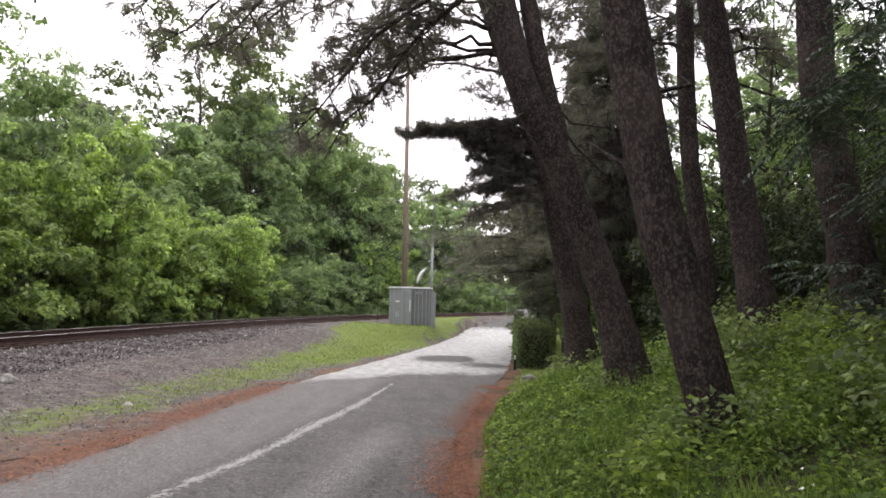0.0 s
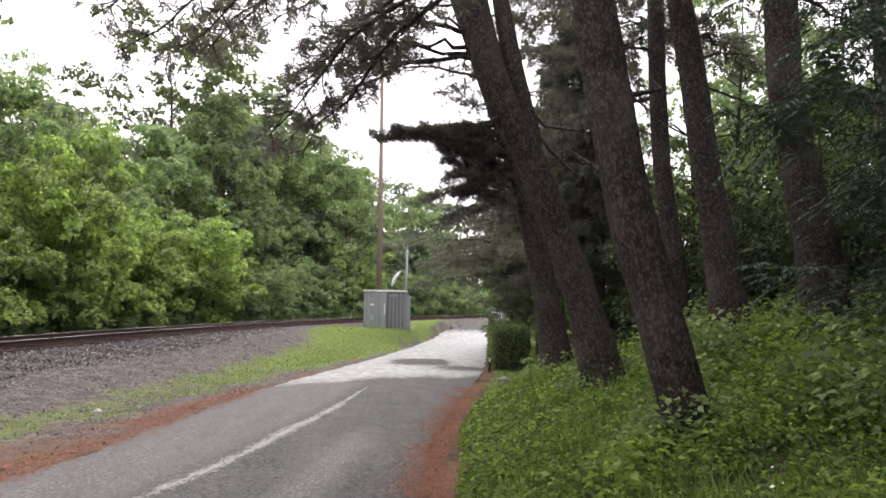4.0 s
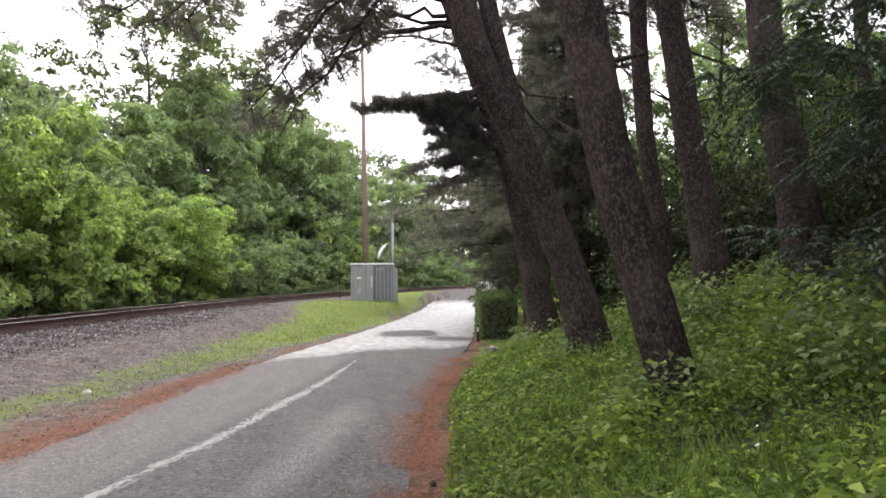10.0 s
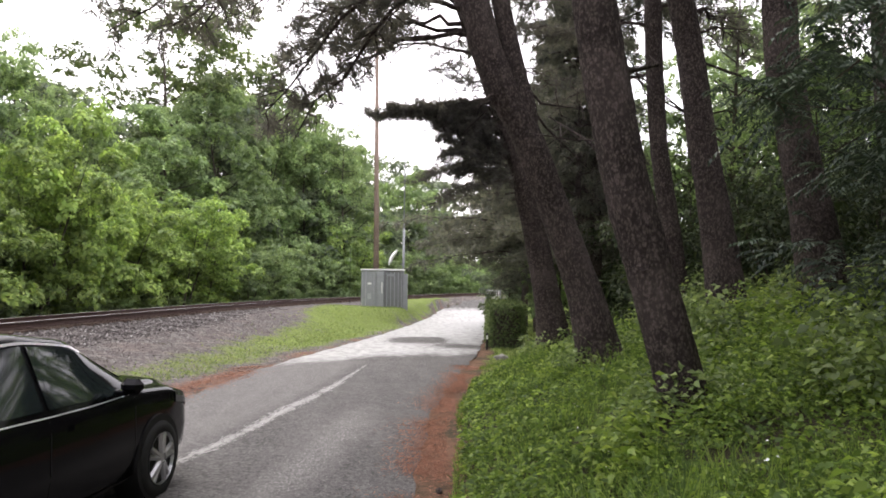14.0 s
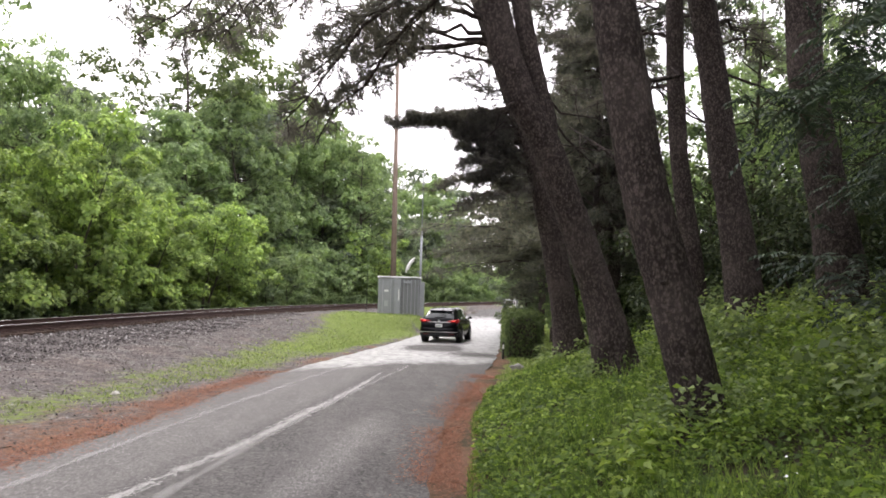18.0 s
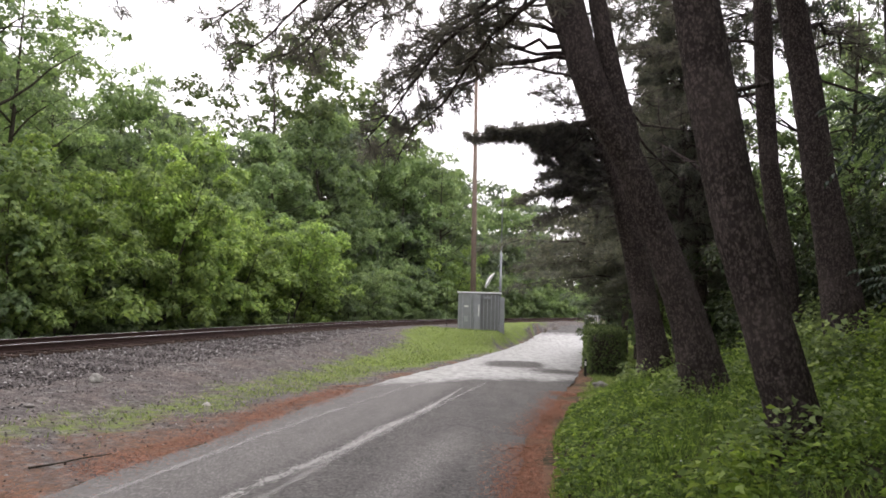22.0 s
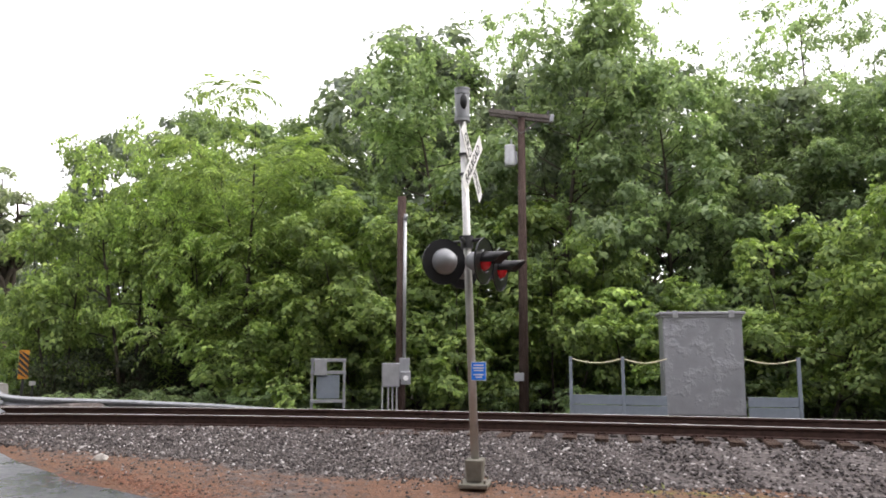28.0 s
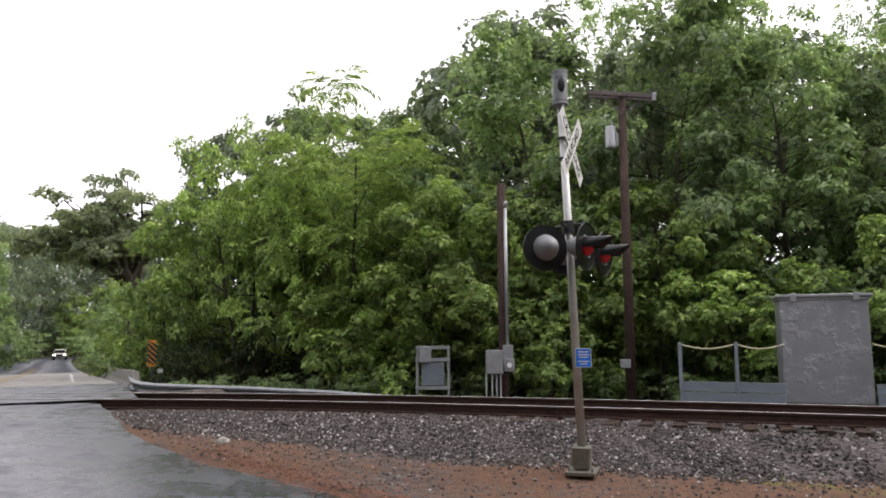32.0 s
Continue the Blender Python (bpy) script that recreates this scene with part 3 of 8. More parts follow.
def ground_z(x, y, dt=None):
    x, y = np.asarray(x, float), np.asarray(y, float)
    dt = track_offset(x, y) if dt is None else dt
    r = road_z(y)
    wide = smooth01(y, 36, 43) * (1 - smooth01(y, 54, 60))
    w = smooth01(-dt, -7.5 - 1.5 * wide, -3.4 - 2.2 * wide)
    far_up = 0.30 + 0.35 * smooth01(y, 20, 48)
    z = r * (1 - w) + np.maximum(r, far_up) * w
    # bank on the right of the road
    d = x - edge_x(ROAD_RIGHT, y)
    up = 0.36 * np.clip(d - 0.35, 0, 1.6) + 0.20 * np.clip(d - 1.95, 0, 4.5)
    up = up * (1 - smooth01(y, 13, 22)) * smooth01(y, -14, -3)
    z = z + up * (dt > 0)
    # beyond the track: a dip, then a wooded slope
    f = -dt
    away = smooth01(f, 2.6, 4.5)
    z = z * (1 - away) + (0.25 - 1.2 * smooth01(f, 4, 12) + 0.22 * np.clip(f - 16, 0, 40) * smooth01(y, -12, 4) - 0.75 * smooth01(-y, 22, 40)) * away
    pad = 1 - smooth01(np.hypot(x + 2.1, y - 46.6), 2.6, 6.0)
    z = np.where(dt > 2.2, z * (1 - pad) + np.minimum(z, 0.36) * pad, z)
    bump_ = 0.03 * np.sin(x * 1.7 + y * 0.6) * np.sin(y * 1.3 - x * 0.4)
    on_road = (d < 0.2) & (x > edge_x(ROAD_LEFT, y) - 0.2)
    beside = edge_x(ROAD_LEFT, y) - x
    fade = smooth01(y, 50, 54)
    z = np.where((beside > -0.3) & (y > 20) & (dt > 3.4), r + (z - r) * np.maximum(smooth01(beside / (1 - 0.55 * smooth01(y, 36, 43)), 0.0, 3.0), fade), z)
    z = np.where(on_road & (y > 20), np.minimum(z, r - 0.03), z)
    return z + np.where(on_road, 0.0, bump_)


def grass_from(y):
    """How far beside the asphalt the verge grass begins."""
    return np.interp(y, [-12, 0, 5, 8, 10.5, 12, 16, 21, 30, 40, 52], [5.0, 4.2, 2.0, 2.1, 1.65, 1.3, 1.05, 1.0, 0.7, 0.3, 0.3])


def grass_width(y):
    return np.interp(y, [-12, 2, 6, 9, 13, 16, 21, 31, 46, 56, 70], [0.0, 0.5, 1.7, 1.5, 1.45, 1.4, 1.7, 2.7, 6.0, 6.0, 3.0])


def grid_axis(lo, hi, step, reach):
    a = list(np.arange(lo, hi + 1e-6, step))
    k, up, dn = step, [], []
    v = hi
    while v < reach:
        k *= 1.28
        v += k
        up.append(v)
    k, v = step, lo
    while v > -reach:
        k *= 1.28
        v -= k
        dn.append(v)
    return np.array(dn[::-1] + a + up)


# bridge over the creek beyond the crossing, and the road that runs on from it
BR_DIR = Vector((-math.sin(radians(136)), math.cos(radians(136)), 0))
BR_LEFT = Vector((-BR_DIR.y, BR_DIR.x, 0))
BR_START = Vector((-14.9, -13.0, 0))


def bridge_z(s):
    return float(np.interp(s, [0, 4, 14, 32, 60, 100, 140, 180], [0.74, 0.66, 0.30, -0.35, -1.05, -1.5, -2.1, -2.8]))


def bend_at(s):
    return 0.0007 * max(0.0, s - 78) ** 2 + 0.012 * max(0.0, s - 140) ** 2


def build_ground():
    xs, ys = grid_axis(-18, 10, 0.34, 900), grid_axis(-22, 52, 0.4, 900)
    X, Y = np.meshgrid(xs, ys)
    dt = track_offset(X, Y)
    Z = ground_z(X, Y, dt)
    # the bridge road lies on the land beyond the creek
    rx, ry = X - BR_START.x, Y - BR_START.y
    s = rx * BR_DIR.x + ry * BR_DIR.y
    lat = rx * BR_LEFT.x + ry * BR_LEFT.y
    near_road = (s > -6) & (dt < -1.5)
    wz = np.vectorize(bridge_z)(s) - 0.12
    k = near_road * (1 - smooth01(np.abs(lat - 3.5), 5.0, 14.0)) * smooth01(s, 0, 4)
    Z = Z * (1 - k) + wz * k
    # crossing: soil stays under the asphalt and the rails
    Z = np.where((np.abs(dt) < 2.6), np.minimum(Z, 0.40), Z)
    nx, ny = len(xs), len(ys)
    verts = np.stack([X.ravel(), Y.ravel(), Z.ravel()], 1)
    i = np.arange(nx * ny).reshape(ny, nx)
    faces = np.stack([i[:-1, :-1], i[:-1, 1:], i[1:, 1:], i[1:, :-1]], -1).reshape(-1, 4)
    me = mesh_from("ground", verts, faces.tolist(), SOIL, True)
    dl = edge_x(ROAD_LEFT, Y) - X
    d = X - edge_x(ROAD_RIGHT, Y)
    left = (dl > -0.1) & (dt > 0)
    nw = grass_from(Y)
    patch = 0.5 + 0.5 * np.sin(X * 0.9 + 1.3 * np.sin(Y * 0.7)) * np.sin(Y * 0.8 + X * 0.3)
    dl = dl + 0.28 * np.sin(Y * 1.3 + X * 0.5) * np.sin(Y * 0.47 + 1) + 0.15 * np.sin(Y * 3.1 - X * 1.1)
    soft = 0.7 + 1.0 * smooth01(-Y, -8.0, -2.0)
    reach = np.interp(Y, [-12, -8, -4, 0, 5, 8, 10.5, 12, 16, 21, 30, 40], [0.2, 0.7, 2.2, 5.6, 4.2, 2.9, 1.8, 1.3, 0.95, 0.7, 0.3, 0.2])
    needles = np.where(left, smooth01((reach - dl) / soft, -1.0, 1.0) * (0.55 + 0.4 * patch + 0.2 * smooth01(-Y, -9.0, -5.0)), 0.0)
    needles = np.where((Y < 3.5) & left, needles * (0.85 + 0.4 * patch), needles)
    needles = np.maximum(needles, np.where((Y < 30) & (dt > 0), smooth01(1.0 - d, 0.0, 0.9) * (d > -1) * (0.8 + 0.2 * np.sin(Y * 1.7)), 0.0))
    tw = grass_width(Y)
    turf = np.where(left, smooth01(dl - nw, -0.6, 0.5) * smooth01(nw + tw - dl, -0.7, 0.7) * (0.62 + 0.38 * patch + 0.15 * smooth01(Y, 12, 24)), 0.0)
    turf = np.where(Y < 4, turf * patch * 1.1, turf)
    lawn = (d > 0.45) & (dt > 0) & (Y > 14)
    turf = np.where(lawn, 1.0, turf)
    gravel = np.where(left & (Y > -25), 1.0 - 0.3 * patch, 0.0)
    gravel = np.maximum(gravel, (np.abs(dt) < 4.2) * 1.0)
    drive = np.exp(-(((X - 4.5) / 2.6) ** 2 + ((Y - 66) / 7.0) ** 2)) * 1.2
    gravel = np.maximum(gravel, drive)
    turf = turf * (1 - np.clip(drive, 0, 1))
    turf = np.where((dt < -7) & (s > 6) & (np.abs(lat - 3.5) > 3.2), 0.45, turf)
    for key, val in (("needles", needles), ("turf", turf), ("gravel", gravel), ("lush", np.maximum(smooth01(Y, 15, 26), (dt < -6) * 0.8))):
        at = me.attributes.new(key, "FLOAT", "POINT")
        at.data.foreach_set("value", np.clip(val, 0, 1).ravel().astype(np.float32))
    tagged(piece("ground", me), "bare soil, orange pine needles, gravel and short grass", "ground", kind="structure")


def build_road():
    n = 340
    left, right = curve_points(ROAD_LEFT, 0.05), curve_points(ROAD_RIGHT, 0.05)
    L = left[np.linspace(0, len(left) - 1, n).astype(int)]
    R = right[np.linspace(0, len(right) - 1, n).astype(int)]
    cols = 33
    verts, wet, worn, tar, glare = [], [], [], [], []
    for a, b in zip(L, R):
        for j in range(cols):
            u = j / (cols - 1)
            p = a * (1 - u) + b * u
            wob = 0.03 * (math.sin(p[1] * 2.1 + j) + math.sin(p[1] * 5.3 + 2 * j)) * (j in (0, cols - 1))
            verts.append((p[0] + wob, p[1], 0.0))
            y = p[1]
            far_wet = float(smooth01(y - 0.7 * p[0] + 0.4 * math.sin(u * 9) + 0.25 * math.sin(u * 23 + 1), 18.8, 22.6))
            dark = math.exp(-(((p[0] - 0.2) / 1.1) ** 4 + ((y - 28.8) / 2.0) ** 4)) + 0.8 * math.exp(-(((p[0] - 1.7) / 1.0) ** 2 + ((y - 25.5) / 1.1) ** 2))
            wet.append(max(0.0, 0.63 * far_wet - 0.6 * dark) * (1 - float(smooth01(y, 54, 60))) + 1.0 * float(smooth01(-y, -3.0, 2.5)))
            sx = float(np.interp(y, [3, 5.8, 9.35, 11.5, 13.4, 18.4], [-3.6, -3.1, -2.25, -1.9, -1.6, -1.12]))
            # shiny patch right of the stroke, its sheen painted as pale specks
            sheen = math.exp(-(((p[0] - float(np.interp(y, [5, 8, 11.5], [-1.7, -1.15, -0.75]))) / 0.33) ** 2)) * math.exp(-(((y - 8.8) / 3.0) ** 4))
            worn.append(0.34 * float(smooth01(sx - p[0], 0.0, 0.5)) * (1 - float(smooth01(y, 18, 21))) * float(smooth01(y, -1, 4)) + 0.5 * sheen)
            tar.append(float(smooth01(-y, -1.0, 4.0)))
            glare.append(float(smooth01(far_wet, 0.0, 0.3)))
    v = np.array(verts)
    dt = track_offset(v[:, 0], v[:, 1])
    v[:, 2] = np.where(dt < 4.2, np.maximum(ground_z(v[:, 0], v[:, 1], np.maximum(dt, 4.2)), RAIL_Z - 0.30), ground_z(v[:, 0], v[:, 1], dt)) + 0.012
    u = np.tile(np.linspace(0, 1, cols), n)
    v[:, 2] = np.where(v[:, 1] > 3, 0.012 + road_z(v[:, 1]), v[:, 2]) + 0.035 * (1 - (2 * u - 1) ** 2)
    i = np.arange(n * cols).reshape(n, cols)
    faces = np.stack([i[:-1, :-1], i[1:, :-1], i[1:, 1:], i[:-1, 1:]], -1).reshape(-1, 4)
    me = mesh_from("road", v, faces.tolist(), ASPHALT, True)
    for key, val in (("wet", wet), ("worn", worn), ("tar", tar), ("glare", glare)):
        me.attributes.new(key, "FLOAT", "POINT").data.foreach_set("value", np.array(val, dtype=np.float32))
    # pale broken stroke along the lane
    pts = curve_points([(-3.1, 5.8), (-2.82, 6.98), (-2.56, 8.13), (-2.25, 9.35), (-1.9, 11.5), (-1.6, 13.4), (-1.25, 17.0), (-1.12, 18.4)], 0.5)
    dd = unit(np.gradient(pts, axis=0))
    ww = 0.17 * np.sin(np.linspace(0.7, 3.05, len(pts))) + 0.012
    sv, sf = [], []
    for q, e, w in zip(pts, dd, ww):
        for g in (-1, 0, 1):
            x, y = q[0] + e[1] * w * g, q[1] - e[0] * w * g
            uu = (x - edge_x(ROAD_LEFT, y)) / (edge_x(ROAD_RIGHT, y) - edge_x(ROAD_LEFT, y))
            sv.append((x, y, 0.018 + float(road_z(y)) + 0.035 * (1 - (2 * uu - 1) ** 2)))
    for k in range(len(pts) - 1):
        for g in (0, 1):
            sf.append((3 * k + g, 3 * k + g + 1, 3 * k + g + 4, 3 * k + g + 3))
    lm = mesh_from("road_line", sv, sf, PALE_STROKE)
    lm.attributes.new("middle", "FLOAT", "POINT").data.foreach_set("value", np.tile([0.0, 1.0, 0.0], len(pts)).astype(np.float32))
    tagged(piece("road_line", lm), "pale broken stroke on the asphalt", "road marking", kind="structure")
    tagged(piece("road", me), "damp grey asphalt lane, a shiny wet stretch with its glare painted pale", "road", kind="structure")
    # level crossing: asphalt between and beside the rails, with open flangeways
    inn = [k for k in range(len(far_line)) if -17.4 < far_line[k][1] < -11.4]
    spans = [(-3.8, -0.86), (-0.60, 0.60), (0.86, 2.6)]
    cv, cf, wetv = [], [], []
    for (lo, hi), stop in zip(spans, (-12.5, -12.0, -11.4)):
        k0, m_ = len(cv), 7
        row = [k for k in inn if far_line[k][1] < stop]
        for q in row:
            for j in range(m_):
                o = lo + (hi - lo) * j / (m_ - 1)
                p = centre_line[q] + side_in[q] * o
                cv.append((p[0], p[1], RAIL_Z - (0.055 if o > 0.7 else 0.035) - 0.03 * max(0, -o - 1.5)))
                wetv.append(0.85)
        for a in range(len(row) - 1):
            for j in range(m_ - 1):
                b = k0 + a * m_ + j
                cf.append((b, b + 1, b + m_ + 1, b + m_))
    me = mesh_from("crossing_panel", cv, cf, ASPHALT, True)
    me.attributes.new("wet", "FLOAT", "POINT").data.foreach_set("value", np.array(wetv, dtype=np.float32))
    me.attributes.new("tar", "FLOAT", "POINT").data.foreach_set("value", np.full(len(wetv), 1.0, dtype=np.float32))
    tagged(piece("crossing_panel", me), "worn asphalt of the level crossing between the rails", "crossing", kind="structure")
    # dark strips along both rails, added to widen the dark rail lines
    rv, rf = [], []
    for lo, hi in ((-1.02, -0.87), (-0.60, -0.48), (0.48, 0.60), (0.87, 1.0)):
        k0 = len(rv)
        for q in inn:
            for o in (lo, hi):
                p = centre_line[q] + side_in[q] * o
                rv.append((p[0], p[1], RAIL_Z - (0.055 if o > 0.7 else 0.035) + 0.006))
        for a in range(len(inn) - 1):
            b = k0 + 2 * a
            rf.append((b, b + 1, b + 3, b + 2))
    tagged(piece("flangeway_strip", mesh_from("flangeway_strip", rv, rf, FLANGE_DARK)), "dark strips beside the rails in the crossing", "crossing", kind="structure")
    # tarred seams in the wet asphalt before the crossing
    for line in ([(-6.39, -9.05), (-5.83, -7.99), (-5.37, -6.97), (-4.92, -6.0), (-4.6, -4.9)], [(-8.4, -12.0), (-8.5, -10.6), (-8.45, -9.75), (-8.66, -8.95), (-9.0, -8.15)], [(-4.6, -10.5), (-5.07, -10.31), (-5.49, -10.04), (-6.11, -9.99), (-6.6, -10.3)]):
        pts = curve_points(line, 0.12)
        dd = unit(np.gradient(pts, axis=0))
        sv, sf = [], []
        for k, (q, e) in enumerate(zip(pts, dd)):
            wd = (0.009 if line[0][1] < -11.5 else 0.003) + 0.002 * math.sin(k * 0.7) + 0.002 * math.sin(k * 1.9)
            for g in (-1, 1):
                x, y = q[0] + e[1] * wd * g, q[1] - e[0] * wd * g
                uu = (x - edge_x(ROAD_LEFT, y)) / (edge_x(ROAD_RIGHT, y) - edge_x(ROAD_LEFT, y))
                sv.append((x, y, float(road_z(y)) + 0.02 + 0.035 * (1 - (2 * min(1, max(0, uu)) - 1) ** 2) + 0.003))
        sf = [(2 * k, 2 * k + 1, 2 * k + 3, 2 * k + 2) for k in range(len(pts) - 1)]
        tagged(piece("tar_seam", mesh_from("tar_seam", sv, sf, TAR)), "dark tarred crack in the wet asphalt", "road marking", kind="structure")
    # bridge deck and the road beyond
    bv, bf, bw = [], [], []
    ss = list(np.arange(-3.5, 30, 1.0)) + list(np.arange(30, 175, 4.0))
    for s in ss:
        for j in range(9):
            wide = 0.2 + 6.9 * j / 8
            p = BR_START + BR_DIR * s + BR_LEFT * (wide - bend_at(s))
            bv.append((p.x, p.y, bridge_z(s) + 0.05))
            bw.append(0.45 + 0.3 * math.cos(j * 2.36) if s > 32 else 0.7)
    for a in range(len(ss) - 1):
        for j in range(8):
            b = a * 9 + j
            bf.append((b, b + 1, b + 10, b + 9))
    me = mesh_from("bridge_road", bv, bf, [CONCRETE_DECK, ASPHALT], True, [0 if 2 < ss[a] < 32 else 1 for a in range(len(ss) - 1) for j in range(8)])
    me.attributes.new("wet", "FLOAT", "POINT").data.foreach_set("value", np.array(bw, dtype=np.float32))
    me.attributes.new("tar", "FLOAT", "POINT").data.foreach_set("value", np.full(len(bw), 1.0, dtype=np.float32))
    tagged(piece("bridge_road", me), "pale concrete bridge deck running on as wet asphalt", "road", kind="structure")


RAIL_PROFILE = [(-0.07, 0), (0.07, 0), (0.07, 0.012), (0.012, 0.03), (0.009, 0.12), (0.034, 0.135), (0.036, 0.165), (0.028, 0.175), (-0.028, 0.175), (-0.036, 0.165), (-0.034, 0.135), (-0.009, 0.12), (-0.012, 0.03), (-0.07, 0.012)]


def heaped(o, y):
    """Near the crossing the ballast is heaped over the ends of the ties."""
    return 0.047 * smooth01(o, 0.7, 1.1) * (1 - smooth01(o, 1.8, 2.6)) * smooth01(-y, -1.0, 4.0)


def build_track():
    bed = new("railway_track")
    tagged(bed, "single railway track on grey ballast, rails polished on top", "railway track", kind="structure")
    for line, label in ((far_line, "rusty rail with a polished head"), (near_line, "rusty rail with a polished head")):
        v, f, slot = [], [], []
        n = len(RAIL_PROFILE)
        for p, s in zip(line, side_in):
            for a, b in RAIL_PROFILE:
                v.append((p[0] + s[0] * a, p[1] + s[1] * a, RAIL_Z - 0.175 + b))
        for i in range(len(line) - 1):
            for j in range(n):
                k = (j + 1) % n
                f.append((i * n + j, i * n + k, i * n + n + k, i * n + n + j))
                slot.append(1 if j == 7 else 0)
        piece("rail", mesh_from("rail", v, f, [RAIL_SIDE, RAIL_TOP], False, slot), bed, None, label)
    # ballast bed
    prof = [(-3.6, 0.2), (-2.9, 0.38), (-1.75, 0.52), (-1.2, 0.56), (-0.6, 0.565), (0, 0.56), (0.6, 0.565), (1.2, 0.55), (1.6, 0.505), (2.6, 0.41), (3.4, 0.30), (3.9, 0.2)]
    v, f = [], []
    n = len(prof)
    cut = [k for k in range(len(centre_line)) if not -16.6 < centre_line[k][1] < -11.6]
    for k in range(len(centre_line)):
        low = -0.3 if k not in cut else 0.0
        slim = 1 - 0.6 * float(smooth01(centre_line[k][1], 36, 46))
        p, s = centre_line[k], side_in[k]
        lift = 0.3 * float(smooth01(p[1], 22, 48))
        for a, b in prof:
            a = 1.75 + (a - 1.75) * slim if a > 1.75 else a
            v.append((p[0] + s[0] * a, p[1] + s[1] * a, b + low + float(heaped(a, p[1])) + (lift * float(smooth01(a, 1.8, 3.9))) + 0.02 * math.sin(k * 1.9 + a * 5)))
    for i in range(len(centre_line) - 1):
        for j in range(n - 1):
            f.append((i * n + j, i * n + j + 1, i * n + n + j + 1, i * n + n + j))
    piece("ballast_bed", mesh_from("ballast_bed", v, f, BALLAST_BED, True), bed)
    # ties, each a worn baulk
    shapes = []
    for q in range(4):
        bm = box_bm((0, 0, 0), (2.6, 0.225, 0.17), 0.012)
        for w in bm.verts:
            w.co += Vector((random.uniform(-0.03, 0.03), random.uniform(-0.008, 0.008), random.uniform(-0.006, 0.006)))
        me = bpy.data.meshes.new("tie")
        bm.to_mesh(me)
        bm.free()
        me.materials.append(TIE)
        shapes.append(me)
    plate = bpy.data.meshes.new("tie_plate")
    bm = box_bm((0, 0, 0), (0.33, 0.19, 0.018), 0.003)
    for sx in (-0.12, 0.12):
        add_rod(bm, (sx * 0.75, 0.05, 0), (sx * 0.75, 0.05, 0.045), 0.012, 0.016, 6)
        add_rod(bm, (sx * 0.75, -0.05, 0), (sx * 0.75, -0.05, 0.045), 0.012, 0.016, 6)
    bm.to_mesh(plate)
    bm.free()
    plate.materials.append(RAIL_SIDE)
    count = 0
    for k in range(len(centre_line)):
        p, s = centre_line[k], side_in[k]
        if not -40 < p[1] < 85 or -16.6 < p[1] < -11.8 or count > 280:
            continue
        count += 1
        a = math.degrees(math.atan2(s[1], s[0])) + random.uniform(-0.6, 0.6)
        o = random.uniform(-0.05, 0.05)
        t = piece("tie", shapes[k % 4], bed, pose(p[0] + s[0] * o, p[1] + s[1] * o, RAIL_Z - 0.175 - 0.018 - 0.082, 0, 0, a))
        if -12 < p[1] < 34:
            for e in (-0.75, 0.75):
                piece("tie_plate", plate, t, pose(e - o, 0, 0.083))


build_ground()
build_road()
build_track()


def stone_shapes(n, seed):
    r = np.random.default_rng(seed)
    base = np.array([(1, 0, 0), (-1, 0, 0), (0, 1, 0), (0, -1, 0), (0, 0, 1), (0, 0, -1), (0.7, 0.7, 0.5), (-0.7, 0.6, -0.5)])
    faces = [(0, 6, 4), (6, 2, 4), (2, 1, 4), (1, 3, 4), (3, 0, 4), (0, 2, 6), (2, 0, 5), (1, 2, 7), (2, 5, 7), (5, 1, 7), (3, 1, 5), (0, 3, 5)]
    return [base * r.uniform(0.6, 1.2, base.shape) for _ in range(n)], faces


def scatter_stones(name, label, pts, sizes, mat, seed):
    r = np.random.default_rng(seed)
    shapes, faces = stone_shapes(12, seed)
    nf = np.array(faces)
    V, F = [], []
    for i, (p, s) in enumerate(zip(pts, sizes)):
        a = r.uniform(0, 6.28)
        q = shapes[i % 12]
        c, d = math.cos(a), math.sin(a)
        w = np.stack([q[:, 0] * c - q[:, 1] * d, q[:, 0] * d + q[:, 1] * c, q[:, 2] * r.uniform(0.55, 0.9)], 1) * s + p
        F.append(nf + 8 * i)
        V.append(w)
    me = mesh_from(name, np.concatenate(V), np.concatenate(F).tolist(), mat)
    tagged(piece(name, me), label, "stones", kind="stuff")


def ballast_z(o):
    return np.interp(o, [-3.6, -2.9, -1.75, -1.2, 0.6, 1.2, 1.6, 2.6, 3.4, 3.9], [0.2, 0.38, 0.52, 0.56, 0.565, 0.55, 0.505, 0.41, 0.30, 0.2])


